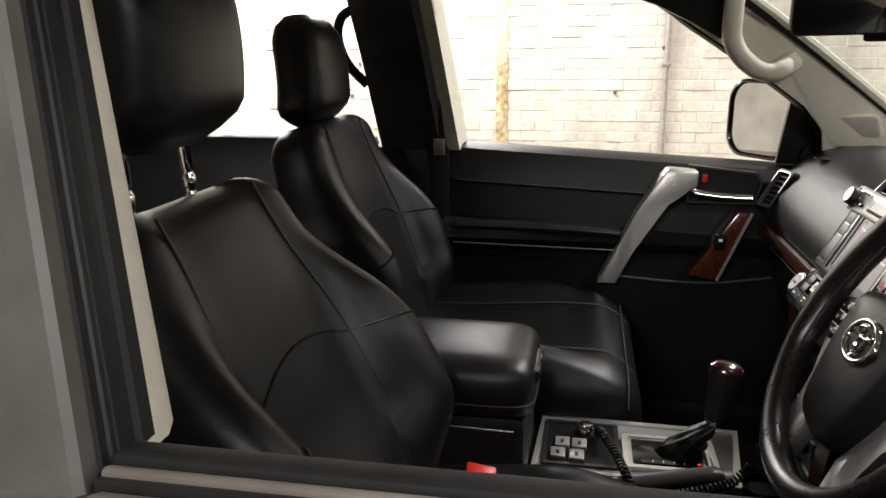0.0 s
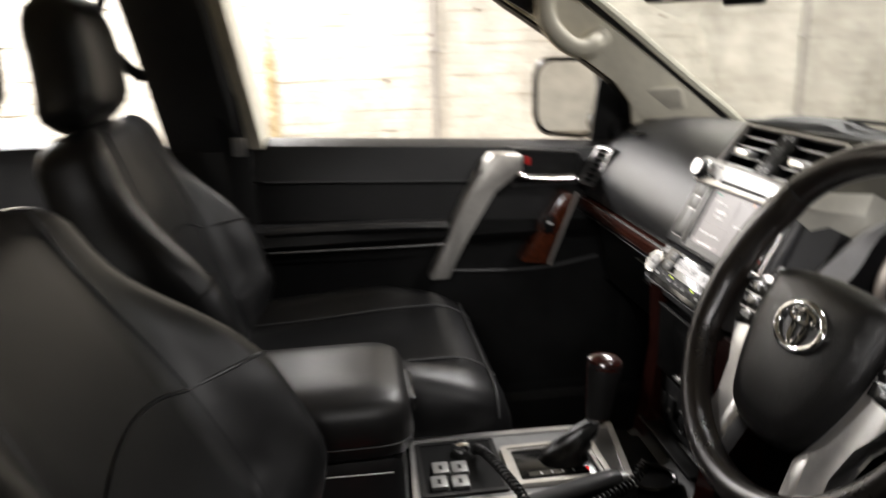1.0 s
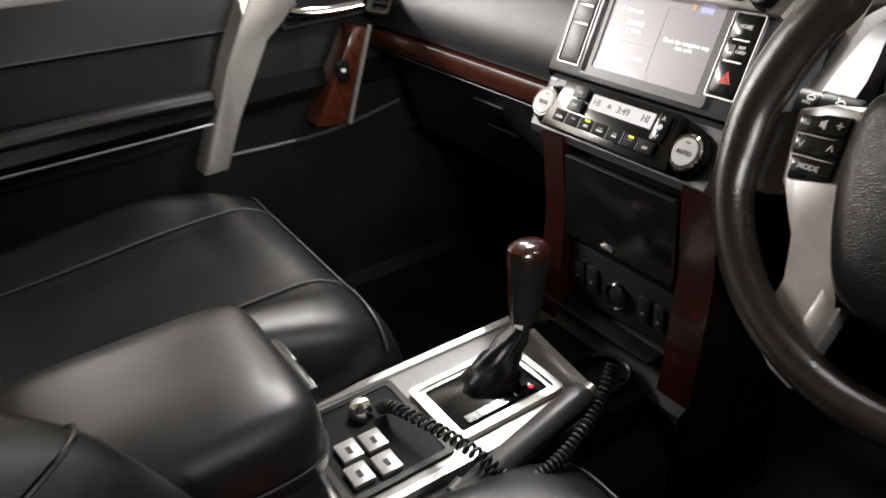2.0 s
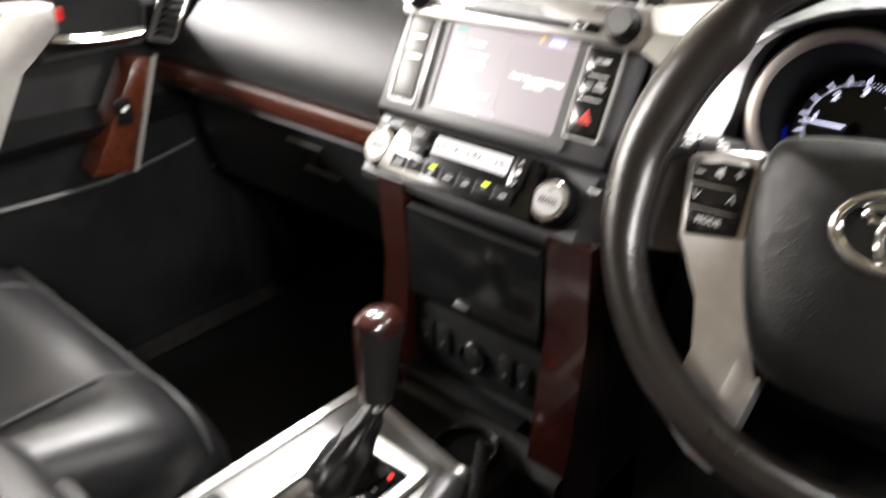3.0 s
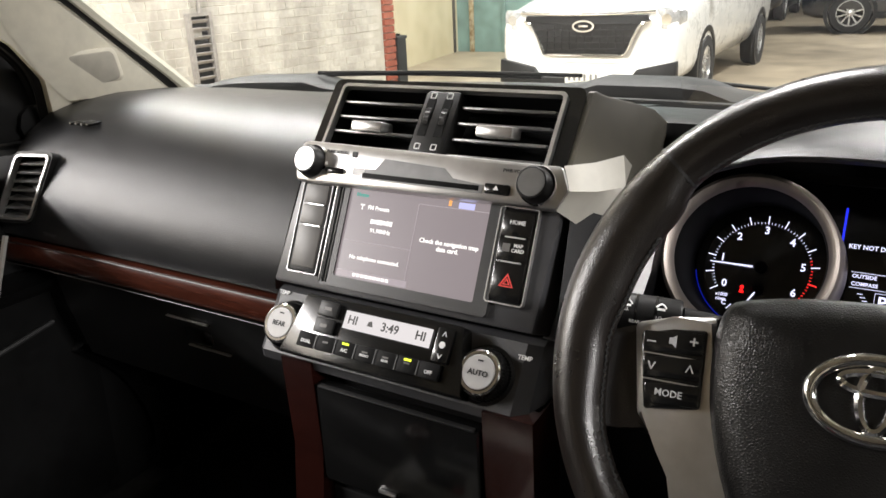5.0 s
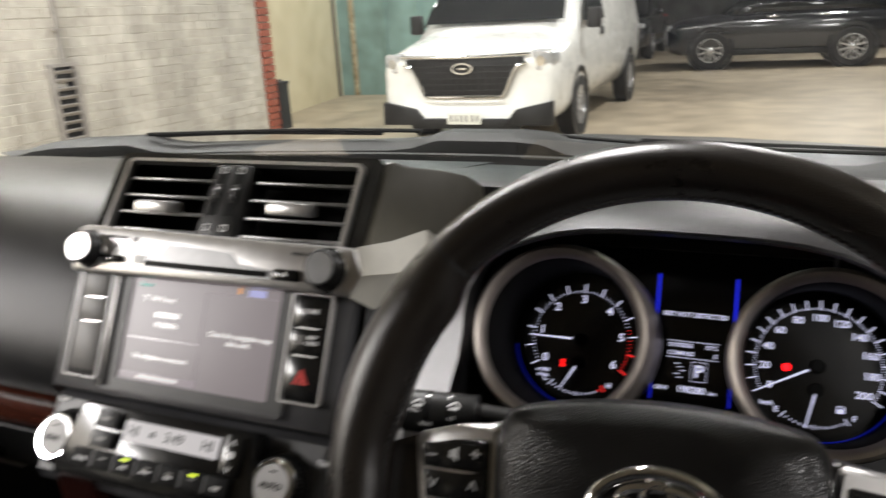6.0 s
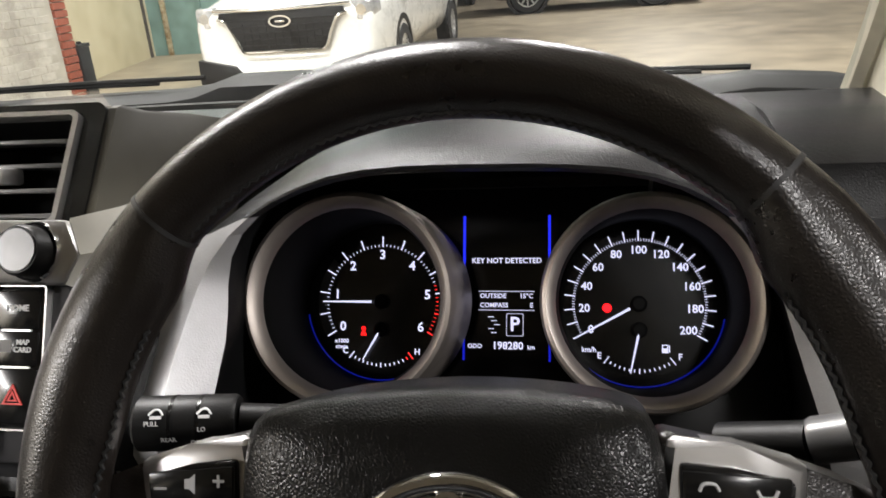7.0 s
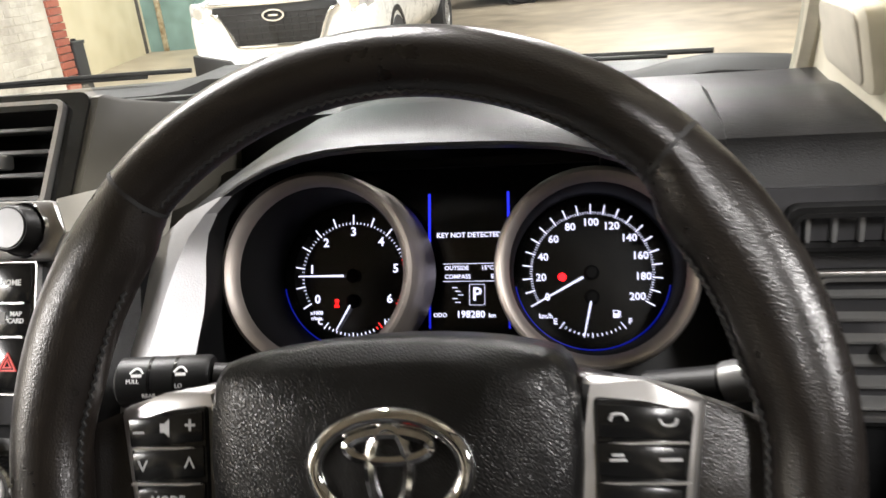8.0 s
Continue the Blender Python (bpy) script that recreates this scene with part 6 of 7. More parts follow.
bk = thing("belt_buckle", pose(0.139, -0.038, 0.712), "seat belt buckle with a red release button", "belt buckle")
part("stem", tube(B(), smooth_path([(-0.018, 0.005, 0.0), (0.005, 0.008, 0.06), (0.038, 0.014, 0.115)], 4), 0.014, 8, flat=0.6), DARK, bk)
bm = B()
box(bm, (0, 0, 0), (0.026, 0.044, 0.016), 0.004, pose(0.048, 0.018, 0.130, -12, 25, 0))
part("release_button", bm, RED, bk)

# passenger belt on the centre pillar
bl = thing("seat_belt", pose(-0.70, -0.25, 1.3), "black seat belt hanging on the centre pillar", "seat belt")
part("webbing", tube(B(), [(0.045, -0.045, 0.14), (0.02, -0.01, 0.0), (0.008, 0.005, -0.14), (0.005, 0.02, -0.45)], 0.024, 8, flat=0.06, up=(1, 0.2, 0)), DARK, bl)
part("anchor", box(B(), (0.04, -0.04, 0.13), (0.02, 0.06, 0.07), 0.008), DARK, bl)
part("tongue", box(B(), (0.016, 0.008, -0.10), (0.006, 0.028, 0.04), 0.002), SATIN, bl)
bm = B()
tube(bm, smooth_path([(-0.69, -0.44, 1.53), (-0.675, -0.475, 1.51), (-0.67, -0.485, 1.46), (-0.675, -0.465, 1.40), (-0.70, -0.425, 1.35)], 5), 0.012, 10)
solid("rear_grab_handle", bm, DARK, "dark grab handle on the centre pillar", "grab handle")

# inside mirror
im = thing("inside_mirror", pose(0.060, 0.490, 1.587), "black inside mirror below the headliner", "mirror")
IM = pose(0, -0.03, -0.105, 0, 0, 42)
ol = rrect(0.220, 0.07, 0.012, 5)
bm = B()
rings(bm, [[IM @ Vector((x * k, d, y * k)) for x, y in ol] for k, d in ((0.7, 0.035), (1.0, 0.012), (1.0, -0.006), (0.95, -0.009), (0.94, -0.004))])
part("shell", bm, DARK, im)
bm = B()
rings(bm, [[IM @ Vector((x * 0.935, d, y * 0.93)) for x, y in ol] for d in (-0.004, -0.0065)])
part("mirror_glass", bm, MIRROR, im)
part("stem", tube(B(), [(0, -0.02, -0.10), (0, -0.035, -0.05), (0, -0.05, -0.008)], 0.011, 10), DARK, im)
part("dimmer_button", box(B(), (0.02, 0.004, -0.0375), (0.05, 0.016, 0.012), 0.004, IM), DARK, im)

# rounded kick panel at the front of the passenger footwell
bm = B()
tube(bm, smooth_path([(-0.70, 0.60, 0.86), (-0.685, 0.665, 0.79), (-0.668, 0.70, 0.70), (-0.668, 0.71, 0.62), (-0.69, 0.70, 0.57)], 5), 0.030, 14)
solid("kick_panel", bm, GLOSS, "glossy black kick panel beside the passenger footwell", "trim panel", kind="structure")
# mat in the passenger footwell with raised rim
bm = B()
box(bm, (-0.42, 0.55, 0.555), (0.46, 0.62, 0.012), 0.004)
solid("floor_mat", bm, RUBBER, "black rubber mat in the passenger footwell", "floor mat")

# door card extras
part("armrest_pad", tube(B(), smooth_path([OD @ Vector(q) for q in ((-0.668, -0.2, 1.012), (-0.66, -0.05, 1.015), (-0.66, 0.1, 1.012), (-0.668, 0.2, 1.005))], 5), 0.022, 12, flat=0.55), LEATHER, pd)
part("armrest_line", tube(B(), [OD @ Vector(q) for q in ((-0.642, -0.2, 0.972), (-0.640, 0.1, 0.968), (-0.648, 0.21, 0.965))], 0.0022, 6), LOUVRE, pd)
part("panel_seam", tube(B(), [OD @ Vector(q) for q in ((-0.700, -0.2, 1.118), (-0.700, 0.28, 1.094))], 0.0018, 6), SEAM, pd)
part("pocket_edge", tube(B(), smooth_path([OD @ Vector(q) for q in ((-0.694, 0.20, 0.888), (-0.690, 0.40, 0.880), (-0.694, 0.56, 0.90))], 4), 0.004, 6), GREY, pd)
w_s = part("window_switch", box(B(), (-0.629, 0.425, 1.0), (0.008, 0.024, 0.040), 0.003, OD), GLOSS, pd)
part("switch_mark", box(B(), (-0.6245, 0.425, 1.004), (0.001, 0.008, 0.006), 0, OD), PRINT, w_s)
# ---- garage: bricks and fittings ----
def brick_material(name, a, b, joint=0.85):
    m = bpy.data.materials.new(name)
    m.use_nodes = True
    nt = m.node_tree
    n, l = nt.nodes, nt.links
    bs = n["Principled BSDF"]
    tc, oi, ge, add, mul = n.new("ShaderNodeTexCoord"), n.new("ShaderNodeObjectInfo"), n.new("ShaderNodeNewGeometry"), n.new("ShaderNodeVectorMath"), n.new("ShaderNodeMath")
    mul.operation, mul.inputs[1].default_value = "MULTIPLY", 40.0
    l.new(oi.outputs["Random"], mul.inputs[0])
    l.new(tc.outputs["Object"], add.inputs[0])
    l.new(mul.outputs[0], add.inputs[1])
    n1, n2 = n.new("ShaderNodeTexNoise"), n.new("ShaderNodeTexNoise")
    n1.inputs["Scale"].default_value, n2.inputs["Scale"].default_value = 2.2, 28.0
    n1.inputs["Detail"].default_value = n2.inputs["Detail"].default_value = 6
    l.new(add.outputs[0], n1.inputs["Vector"])
    l.new(add.outputs[0], n2.inputs["Vector"])
    s1, s2 = n.new("ShaderNodeMath"), n.new("ShaderNodeMath")
    s1.operation = s2.operation = "ADD"
    l.new(n1.outputs[0], s1.inputs[0])
    l.new(n2.outputs[0], s1.inputs[1])
    isl = n.new("ShaderNodeMath")
    isl.operation, isl.inputs[1].default_value = "MULTIPLY", 0.35
    l.new(ge.outputs["Random Per Island"], isl.inputs[0])
    l.new(s1.outputs[0], s2.inputs[0])
    l.new(isl.outputs[0], s2.inputs[1])
    rp = n.new("ShaderNodeValToRGB")
    mr = n.new("ShaderNodeMapRange")
    mr.inputs["From Min"].default_value, mr.inputs["From Max"].default_value = 0.75, 1.55
    l.new(s2.outputs[0], mr.inputs["Value"])
    l.new(mr.outputs[0], rp.inputs[0])
    rp.color_ramp.elements[0].color, rp.color_ramp.elements[1].color = (*a, 1), (*b, 1)
    st1, st2, sr, mx = n.new("ShaderNodeTexNoise"), n.new("ShaderNodeMapping"), n.new("ShaderNodeMapRange"), n.new("ShaderNodeMix")
    st2.inputs["Scale"].default_value = (1.0, 1.3, 0.55)
    l.new(ge.outputs["Position"], st2.inputs["Vector"])
    l.new(st2.outputs[0], st1.inputs["Vector"])
    st1.inputs["Scale"].default_value, st1.inputs["Detail"].default_value, st1.inputs["Roughness"].default_value = 1.1, 9, 0.68
    sr.inputs["From Min"].default_value, sr.inputs["From Max"].default_value = 0.42, 0.68
    sr.inputs["To Max"].default_value = 0.82
    l.new(st1.outputs[0], sr.inputs["Value"])
    mx.data_type = "RGBA"
    l.new(sr.outputs[0], mx.inputs[0])
    l.new(rp.outputs[0], mx.inputs[6])
    mx.inputs[7].default_value = (*[c * 0.55 for c in a], 1)
    l.new(mx.outputs[2], bs.inputs["Base Color"])
    bs.inputs["Roughness"].default_value = joint
    bp = n.new("ShaderNodeBump")
    bp.inputs["Distance"].default_value = 0.004
    l.new(n2.outputs[0], bp.inputs["Height"])
    l.new(bp.outputs[0], bs.inputs["Normal"])
    return m


PBRICK = brick_material("thick_pale_paint_on_brick", (0.43, 0.40, 0.345), (0.66, 0.63, 0.56))
RBRICK = brick_material("fired_red_brick", (0.26, 0.06, 0.035), (0.42, 0.13, 0.075))


def brick_mesh(l_, h_, d_, name):
    bm = B()
    box(bm, (0, 0, 0), (d_, l_, h_), 0.0035, None, 1)
    me = bpy.data.meshes.new(name)
    bm.to_mesh(me)
    bm.free()
    return me


wall = bpy.data.objects["wall_west"]
random.seed(11)
whole = [brick_mesh(0.234 + 0.002 * k, 0.0825, 0.05, "brick") for k in range(3)]
for me in whole:
    me.materials.append(PBRICK)
rest_v, rest_f = [], []
bmref = B()
box(bmref, (0, 0, 0), (0.05, 0.236, 0.0825), 0.0035, None, 1)
ref_v = [tuple(v.co) for v in bmref.verts]
ref_f = [[v.index for v in f.verts] for f in bmref.faces]
bmref.verts.ensure_lookup_table()
bmref.free()
count = 0
for row in range(42):
    z = 0.10 + row * 0.086
    for col in range(46):
        y = -2.6 + col * 0.241 + (0.12 if row % 2 else 0) + random.uniform(-0.004, 0.004)
        if y > 8.08:
            continue
        x = -5.4985 + random.choice((0.0, 0.0, 0.001, 0.003, 0.005)) + random.uniform(0, 0.002)
        if -0.75 < y < 2.15 and 0.62 < z < 2.75 and count < 300:
            ob = new("brick", random.choice(whole))
            ob.parent = wall
            ob.matrix_local = pose(x, y, z, random.uniform(-0.6, 0.6), 0, random.uniform(-0.6, 0.6))
            count += 1
        else:
            k = len(rest_v)
            rest_v += [(x + a, y + b * random.uniform(0.985, 1.0), z + c) for a, b, c in ref_v]
            rest_f += [[k + i for i in f] for f in ref_f]
me = bpy.data.meshes.new("brick_courses")
me.from_pydata(rest_v, [], rest_f)
me.materials.append(PBRICK)
ob = new("brick_courses", me)
ob.parent = wall
tagged(ob, kind="stuff")

pil = solid("brick_pilaster", box(B(), (-5.62, 8.33, 2.7), (0.28, 0.20, 5.4)), MORTAR, "red brick end of the painted wall", "pilaster", kind="structure")
rb = brick_mesh(0.218, 0.074, 0.05, "brick")
rb.materials.append(RBRICK)
for row in range(34):
    ob = new("brick", rb)
    ob.parent = pil
    ob.matrix_local = pose(-5.475, 8.33 + (0.006 if row % 2 else -0.006), 0.05 + row * 0.086)
rb2 = brick_mesh(0.25, 0.074, 0.05, "brick")
rb2.materials.append(RBRICK)
for row in range(34):
    ob = new("brick", rb2)
    ob.parent = pil
    ob.matrix_local = pose(-5.62, 8.44, 0.05 + row * 0.086, 0, 0, 90)

RUST = mat("rusty_yellow_paint", (0.42, 0.24, 0.05), 0.8, var=0.35, scale=22, second=(0.62, 0.56, 0.40), bump=0.002, bump_scale=80)
PIPEGREY = mat("dull_grey_conduit", (0.28, 0.26, 0.24), 0.6, metal=0.3, var=0.15)
bm = B()
box(bm, (-5.468, -0.60, 2.0), (0.012, 0.10, 4.0), 0.003)
solid("rust_strip", bm, RUST, "flaking rusty yellow strip on the wall", "wall strip")
for y in (0.745, 4.012, 5.22):
    z0 = 1.12 if y > 5 else 0.0
    cpipe = thing("conduit", pose(-5.45, y, z0), "grey conduit pipe fixed up the wall", "pipe", "wall conduits")
    part("pipe", lathe(B(), [(0.022, 0), (0.022, 4.0 - z0)], None, 10), PIPEGREY, cpipe)
    for k in range(3):
        part("clip", box(B(), (0, 0, 0.3 + k * 1.0), (0.05, 0.07, 0.025), 0.004), PIPEGREY, cpipe)
gr = thing("wall_grille", pose(-5.45, 5.19, 0.15), "grey louvred metal grille on the wall", "grille")
part("frame", frame_prism(B(), rrect(0.30, 0.98, 0.01, cy=0.49), rrect(0.22, 0.92, 0.01, cy=0.49), -0.02, 0.03, YZ), PIPEGREY, gr)
part("backing", box(B(), (-0.02, 0, 0.49), (0.006, 0.24, 0.94)), DARK, gr)
for k in range(12):
    part("slat", box(B(), (0, 0, 0), (0.012, 0.22, 0.035), 0.002, pose(0.005, 0, 0.08 + k * 0.075, 0, 35, 0)), PIPEGREY, gr)
random.seed(5)
for k in range(9):
    yy, zz = random.uniform(-2, 3), random.uniform(0.8, 1.9)
    bm = B()
    lathe(bm, [(0.016, 0), (0.014, 0.01), (0.004, 0.012)], pose(-5.468, yy, zz, 0, 90, 0), 8)
    solid("wall_bolt", bm, mat("rusty_bolt", (0.10, 0.06, 0.04), 0.8, var=0.3), "small rusty bolt in the wall", "bolt", "wall bolts")

BIN = mat("black_bin_plastic", (0.02, 0.022, 0.024), 0.5, var=0.1)
bn = thing("rubbish_bin", pose(-5.66, 8.75, 0), "slim black rubbish bin beside the brick pilaster", "bin")
part("body", prism(B(), rrect(0.20, 0.22, 0.02), 0.0, 0.58, None), BIN, bn)
part("lid", prism(B(), rrect(0.23, 0.25, 0.03), 0.58, 0.62, None, bev=0.006), BIN, bn)
part("lid_handle", box(B(), (0.04, 0, 0.635), (0.06, 0.03, 0.03), 0.008), BIN, bn)
solid("door_post", box(B(), (-7.0, 12.5, 1.5), (0.16, 0.12, 3.0), 0.01), mat("dark_timber_post", (0.07, 0.06, 0.05), 0.8, var=0.2), "dark timber post at the teal partition", "post")
for x in (-6.65, -6.0, -5.35, -4.7, -4.05):
    solid("partition_batten", box(B(), (x, 12.675, 2.0), (0.09, 0.04, 4.0), 0.006), TEAL if x != -6.65 else RUST, "painted upright batten on the partition", "batten", "partition battens")

# ---- vehicles ----
TYRE = mat("tyre_rubber", (0.018, 0.018, 0.018), 0.8, var=0.2, bump=0.002, bump_scale=120)
ALLOY = mat("alloy_wheel", (0.62, 0.62, 0.62), 0.28, metal=0.9, var=0.06)
WHITEPAINT = mat("white_van_paint", (0.78, 0.78, 0.75), 0.28, var=0.02, coat=0.7)
BLACKPAINT = mat("black_car_paint", (0.012, 0.013, 0.016), 0.2, var=0.05, coat=1.0)
BLUEPAINT = mat("dark_blue_car_paint", (0.03, 0.045, 0.075), 0.25, metal=0.3, var=0.05, coat=1.0)
TINT = mat("tinted_car_glass", (0.012, 0.014, 0.015), 0.06, var=0.0, rvar=0.02)
LENS = mat("clear_lamp_lens", (0.62, 0.63, 0.64), 0.12, metal=0.5, var=0.2, scale=25)
PLATE = mat("number_plate", (0.75, 0.75, 0.68), 0.4, var=0.04)


def wheel(parent, x, y, r, w, out, spokes=10):
    """A wheel whose outer face looks along out (+1 or -1 in x)."""
    m = pose(x, y, r, 0, 90 * out, 0)
    t = part("wheel", lathe(B(), [(r * 0.62, -w / 2), (r * 0.93, -w / 2), (r, -w * 0.3), (r, w * 0.3), (r * 0.93, w / 2), (r * 0.64, w / 2), (r * 0.62, w * 0.2)], m, 36, False), TYRE, parent)
    part("rim", lathe(B(), [(r * 0.66, w * 0.36), (r * 0.66, w * 0.46), (r * 0.60, w * 0.46), (r * 0.58, w * 0.1), (r * 0.58, -w * 0.3)], m, 36, False), ALLOY, t)
    part("rim_back", lathe(B(), [(r * 0.58, w * 0.02), (r * 0.58, w * 0.04), (0.001, w * 0.04)], m, 24), DARK, t)
    for k in range(spokes):
        a = 2 * math.pi * k / spokes
        part("spoke", box(B(), (r * 0.36, 0, w * 0.32), (r * 0.5, r * 0.085, w * 0.14), r * 0.012, m @ Matrix.Rotation(a, 4, "Z"), 1), ALLOY, t)
    part("hub", lathe(B(), [(r * 0.14, w * 0.2), (r * 0.14, w * 0.4), (r * 0.1, w * 0.43), (0.001, w * 0.43)], m, 18), ALLOY, t)


def hull(stations, n=36, ex=0.42):
    """Skin over rounded sections: (y, half width, bottom, top, shoulder) from front to rear."""
    bm = B()
    loops = []
    for y, w, z0, z1, sh in stations:
        zc, hz = (z0 + z1) / 2, (z1 - z0) / 2
        lp = []
        for k in range(n):
            a = 2 * math.pi * k / n
            c, s_ = math.cos(a), math.sin(a)
            z = zc + hz * math.copysign(abs(s_) ** ex, s_)
            x = w * math.copysign(abs(c) ** ex, c)
            up = max(0.0, (z - sh) / max(0.01, z1 - sh)) if z1 > sh else 0.0
            x *= 1 - 0.16 * up
            lp.append((x, y, z))
        loops.append(lp)
    return rings(bm, loops)


van = thing("delivery_van", pose(-2.46, 7.42, 0), "white delivery van facing the windscreen", "van")
bmv = hull([(0.02, 0.80, 0.30, 0.86, 2), (0.0, 0.86, 0.28, 0.92, 2), (0.05, 0.92, 0.24, 0.99, 2), (0.22, 0.95, 0.22, 1.05, 2), (0.55, 0.955, 0.22, 1.12, 1.1), (0.95, 0.955, 0.22, 1.22, 1.1), (1.5, 0.955, 0.22, 1.72, 1.1), (1.85, 0.955, 0.22, 1.90, 1.1), (2.4, 0.955, 0.22, 1.94, 1.1), (4.9, 0.955, 0.24, 1.93, 1.1), (5.1, 0.93, 0.3, 1.88, 1.1), (5.14, 0.88, 0.36, 1.8, 1.1)])
part("body", bmv, WHITEPAINT, van, smooth=60)
ws_v = B()
loft_profile(ws_v, [[(x * w_, y - 0.03 - 0.05 * (1 - x * x), z + 0.02) for x in (-1, -0.6, 0, 0.6, 1)] for w_, y, z in ((0.80, 0.98, 1.235), (0.76, 1.22, 1.47), (0.72, 1.50, 1.73))])
part("windscreen", ws_v, TINT, van)
for s in (-1, 1):
    bm = B()
    rings(bm, [[(s * (x + o), y, z) for x, y, z in ((0.955, 1.25, 1.22), (0.955, 2.3, 1.22), (0.86, 2.25, 1.66), (0.87, 1.75, 1.66), (0.93, 1.4, 1.4))] for o in (-0.02, 0.012)])
    part("side_window", bm, TINT, van)
    part("door_mirror", box(B(), (s * 1.06, 1.25, 1.25), (0.16, 0.10, 0.22), 0.03), DARK, van)
    part("door_handle", box(B(), (s * 0.965, 2.15, 1.08), (0.02, 0.16, 0.09), 0.008), DARK, van)
    hl = part("headlight", hull([(0.0, 0.02, 0.80, 0.98, 9), (0.06, 0.12, 0.78, 0.99, 9), (0.22, 0.15, 0.80, 0.98, 9)], 20), LENS, van, "clear wrap-round headlight")
    hl.location = (s * 0.79, 0.0, 0.0)
    part("lamp_bowl", lathe(B(), [(0.05, 0), (0.04, -0.02), (0.012, -0.03)], pose(s * 0.80, -0.005, 0.885, 90), 18), CHROME, hl).location = (-s * 0.79, 0, 0)
    part("fog_pocket", prism(B(), [(s * x, z) for x, z in ((0.55, 0.42), (0.92, 0.50), (0.93, 0.26), (0.42, 0.26))][::s], -0.06, 0.05, pose(0, 0.0, 0, 90, 0, 0), bev=0.008), DARK, van, "dark lower corner of the bumper")
    for y in (1.05, 4.25):
        wheel(van, s * 0.86, y, 0.335, 0.21, s, 6)
        part("wheel_arch", lathe(B(), [(0.40, -0.05), (0.40, 0.012), (0.34, 0.012), (0.34, -0.05)], pose(s * 0.95, y, 0.36, 0, 90 * s, 0), 30, False), DARK, van)
gv = part("grille", prism(B(), [(-0.63, 0.93), (0.63, 0.93), (0.64, 0.875), (0.55, 0.83), (0.49, 0.72), (0.42, 0.56), (-0.42, 0.56), (-0.49, 0.72), (-0.55, 0.83), (-0.64, 0.875)], 0.0, 0.05, pose(0, 0.02, 0, 90, 0, 0), bev=0.006), DARK, van, "dark mesh grille")
for k in range(5):
    z = 0.61 + 0.06 * k
    w_ = 0.44 + 0.16 * (z - 0.56) / 0.37
    part("grille_slat", box(B(), (0, -0.035, z), (2 * w_, 0.012, 0.012), 0.003), DARK, gv)
for k in range(11):
    part("grille_bar", box(B(), (-0.4 + 0.08 * k, -0.032, 0.70), (0.012, 0.01, 0.24), 0.003), DARK, gv)
part("chrome_strip", tube(B(), smooth_path([(-0.70, 0.0, 0.955), (-0.35, -0.045, 0.945), (0, -0.055, 0.942), (0.35, -0.045, 0.945), (0.70, 0.0, 0.955)], 5), 0.016, 8), CHROME, van)
for s in (-1, 1):
    part("grille_edge", tube(B(), smooth_path([(s * 0.66, -0.015, 0.875), (s * 0.57, -0.035, 0.84), (s * 0.50, -0.042, 0.72), (s * 0.44, -0.044, 0.585), (s * 0.36, -0.046, 0.548), (0, -0.05, 0.545)], 5), 0.013, 6), CHROME, van)
el = [(0.115 * math.cos(2 * math.pi * i / 32), 0.058 * math.sin(2 * math.pi * i / 32)) for i in range(32)]
em2 = [(0.095 * math.cos(2 * math.pi * i / 32), 0.042 * math.sin(2 * math.pi * i / 32)) for i in range(32)]
part("badge", frame_prism(B(), el, em2, 0, 0.02, pose(0, -0.045, 0.83, 90)), CHROME, van, "plain oval chrome badge")
part("badge_bar", box(B(), (0, -0.055, 0.83), (0.10, 0.012, 0.022), 0.004, None), CHROME, van)
pl = part("number_plate", box(B(), (0, -0.060, 0.335), (0.37, 0.012, 0.125), 0.004), PLATE, van, "pale number plate")
for k in range(6):
    part("plate_bar", box(B(), (-0.135 + 0.054 * k + (0.012 if k > 3 else 0), -0.0672, 0.335), (0.024, 0.002, 0.066), 0), LOUVRE, pl)
part("lower_grille", box(B(), (0, -0.01, 0.275), (1.2, 0.07, 0.10), 0.01), DARK, van)


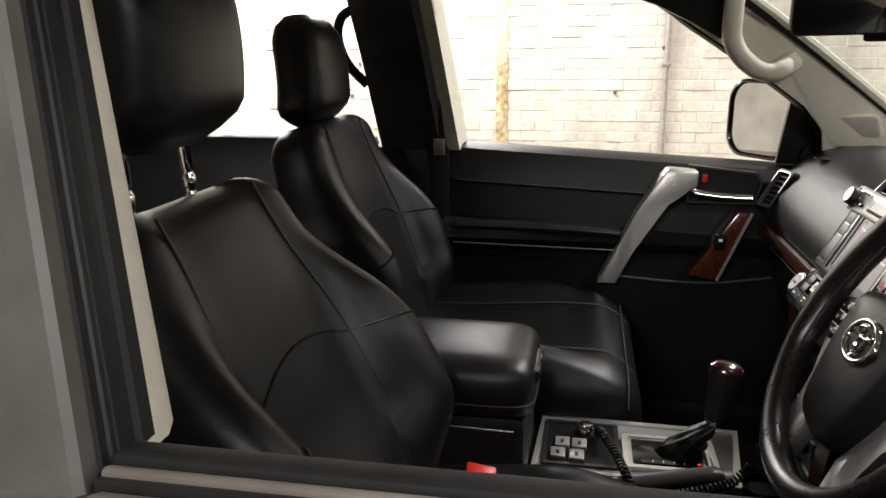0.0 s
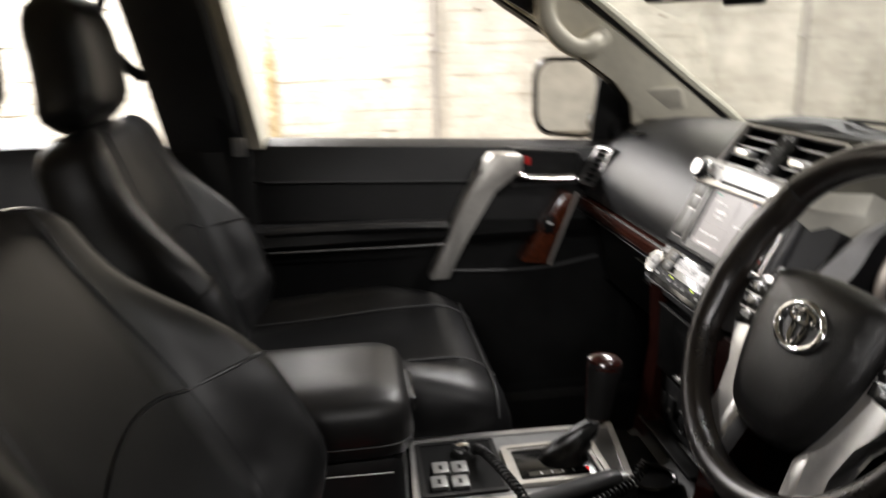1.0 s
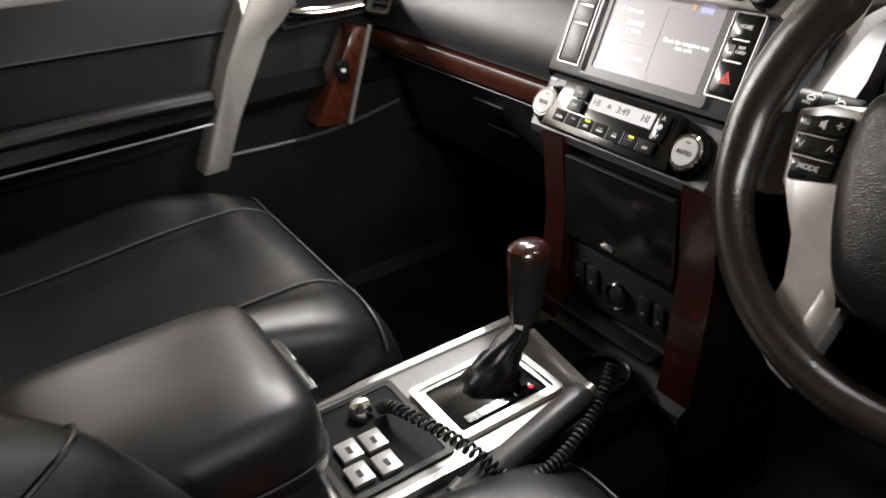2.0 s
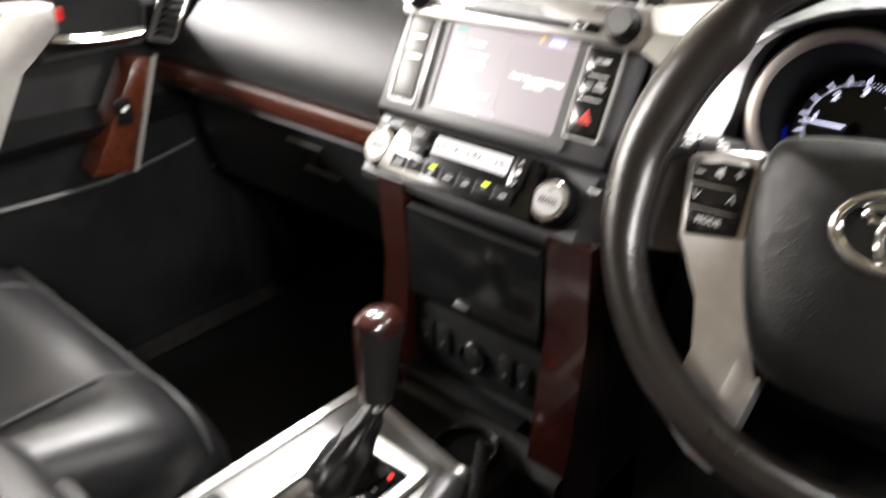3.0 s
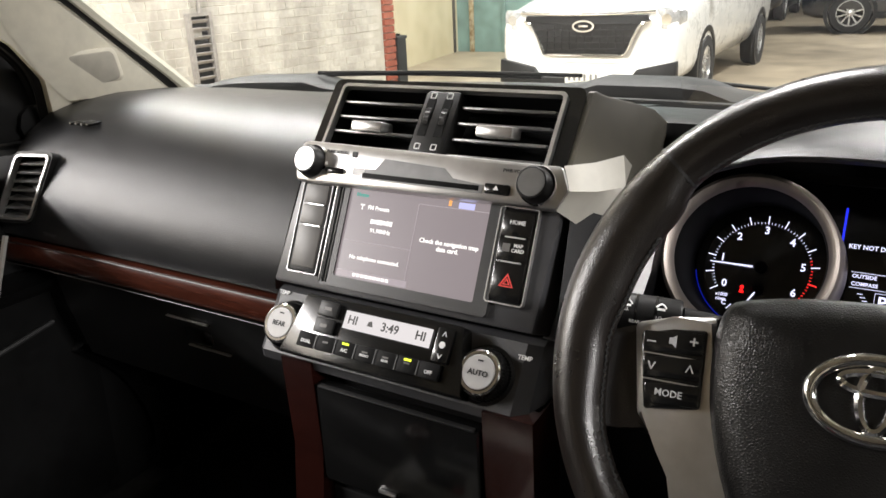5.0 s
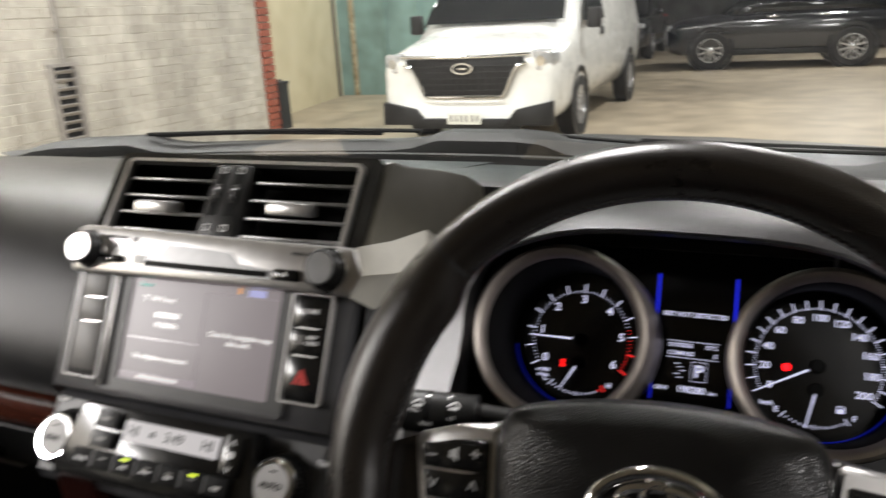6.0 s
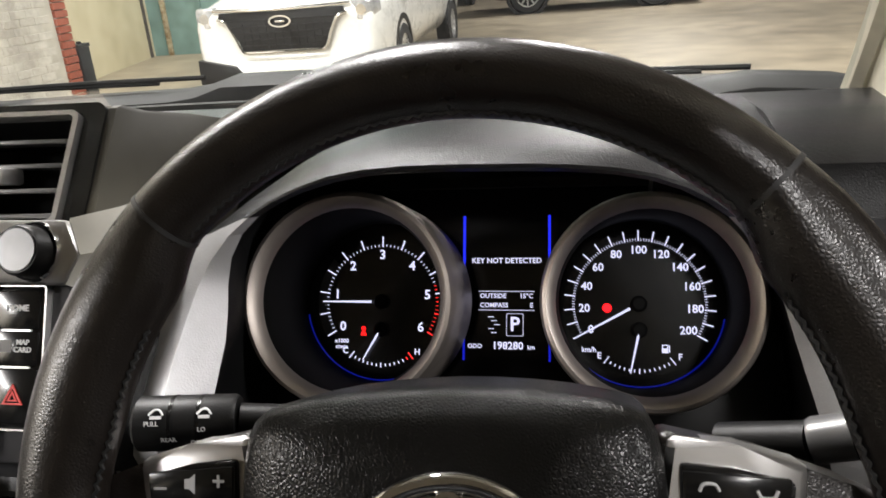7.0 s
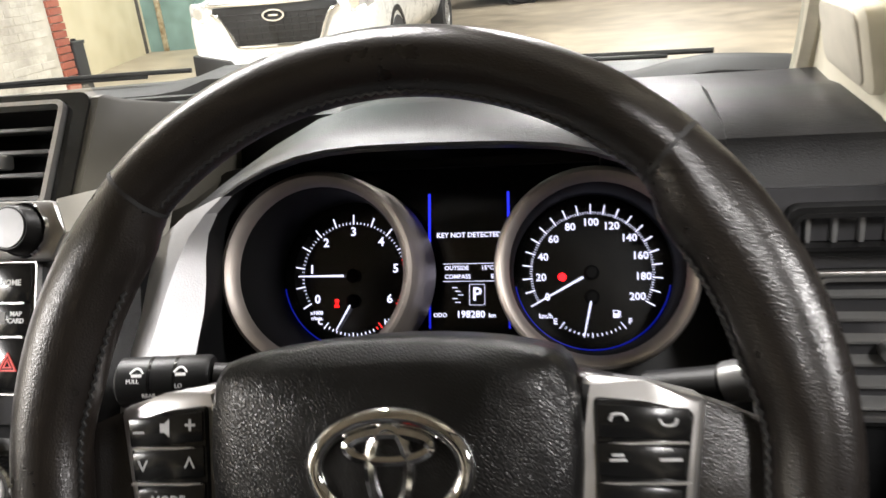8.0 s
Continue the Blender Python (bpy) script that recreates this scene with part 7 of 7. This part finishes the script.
def passenger_car(name, m, paint, label, L_=4.7, W_=0.92, H_=1.72, spokes=10, group="parked cars"):
    """A parked car with its nose at local y = 0."""
    c = thing(name, m, label, "car", group)
    k = L_ / 4.7
    part("body", hull([(0.0, W_ * 0.8, 0.45, 0.80, 2), (0.06 * k, W_ * 0.93, 0.32, 0.92, 2), (0.3 * k, W_, 0.26, 1.0, 2), (1.2 * k, W_, 0.24, 1.08, 2), (3.6 * k, W_, 0.24, 1.08, 2), (4.5 * k, W_ * 0.98, 0.28, 1.05, 2), (4.66 * k, W_ * 0.9, 0.35, 0.98, 2), (4.7 * k, W_ * 0.8, 0.45, 0.9, 2)], 36, 0.4), paint, c, smooth=60)
    part("cabin", hull([(1.15 * k, W_ * 0.75, 0.95, 1.1, 9), (1.3 * k, W_ * 0.88, 0.95, 1.2, 1.0), (2.0 * k, W_ * 0.9, 0.95, H_ - 0.05, 1.0), (2.6 * k, W_ * 0.9, 0.95, H_, 1.0), (3.9 * k, W_ * 0.9, 0.95, H_ - 0.04, 1.0), (4.5 * k, W_ * 0.85, 0.95, 1.3, 1.0), (4.6 * k, W_ * 0.75, 0.95, 1.1, 9)], 32, 0.42), TINT, c, smooth=60)
    part("roof", hull([(1.95 * k, W_ * 0.62, H_ - 0.07, H_ - 0.01, 9), (2.3 * k, W_ * 0.70, H_ - 0.08, H_ + 0.02, 9), (3.9 * k, W_ * 0.70, H_ - 0.10, H_ + 0.0, 9), (4.05 * k, W_ * 0.62, H_ - 0.14, H_ - 0.05, 9)], 24, 0.5), paint, c, smooth=60)
    for s in (-1, 1):
        for y in (0.95 * k, 3.78 * k):
            wheel(c, s * (W_ - 0.10), y, 0.37, 0.24, s, spokes)
            part("wheel_arch", lathe(B(), [(0.45, -0.06), (0.45, 0.012), (0.385, 0.012), (0.385, -0.06)], pose(s * W_ * 0.985, y, 0.38, 0, 90 * s, 0), 30, False), DARK, c)
        part("sill_trim", box(B(), (s * W_ * 0.985, 2.36 * k, 0.32), (0.03, 1.9 * k, 0.10), 0.01), DARK, c)
        part("headlight", box(B(), (s * W_ * 0.72, 0.06, 0.82), (0.34, 0.12, 0.12), 0.04), LENS, c)
        part("tail_lamp", box(B(), (s * W_ * 0.80, 4.62 * k, 0.92), (0.24, 0.14, 0.16), 0.04), RED, c)
        for y in (2.2 * k, 3.2 * k):
            part("door_handle", box(B(), (s * W_ * 1.0, y, 0.98), (0.02, 0.18, 0.03), 0.008), CHROME if paint is BLACKPAINT else paint, c)
        part("door_mirror", box(B(), (s * (W_ + 0.08), 1.45 * k, 1.12), (0.2, 0.1, 0.14), 0.04), paint, c)
    part("grille", box(B(), (0, 0.02, 0.68), (0.8, 0.06, 0.26), 0.02), DARK, c)
    return c


passenger_car("black_suv", pose(-1.64, 17.35, 0, 0, 0, -87), BLACKPAINT, "black parked off-roader seen from the side", L_=4.2)
passenger_car("dark_blue_car", pose(-3.6, 13.9, 0, 0, 0, 1), BLUEPAINT, "dark blue car parked behind the van")
passenger_car("dark_blue_car", pose(-3.3, 19.4, 0, 0, 0, 1), BLACKPAINT, "dark car parked in the row behind the van")
passenger_car("white_car", pose(8.3, 18.1, 0, 0, 0, 90), WHITEPAINT, "white car parked with its tail towards the lane")
passenger_car("dark_far_car", pose(2.9, 21.6, 0, 0, 0, -87), BLACKPAINT, "dark car parked beside the off-roader")
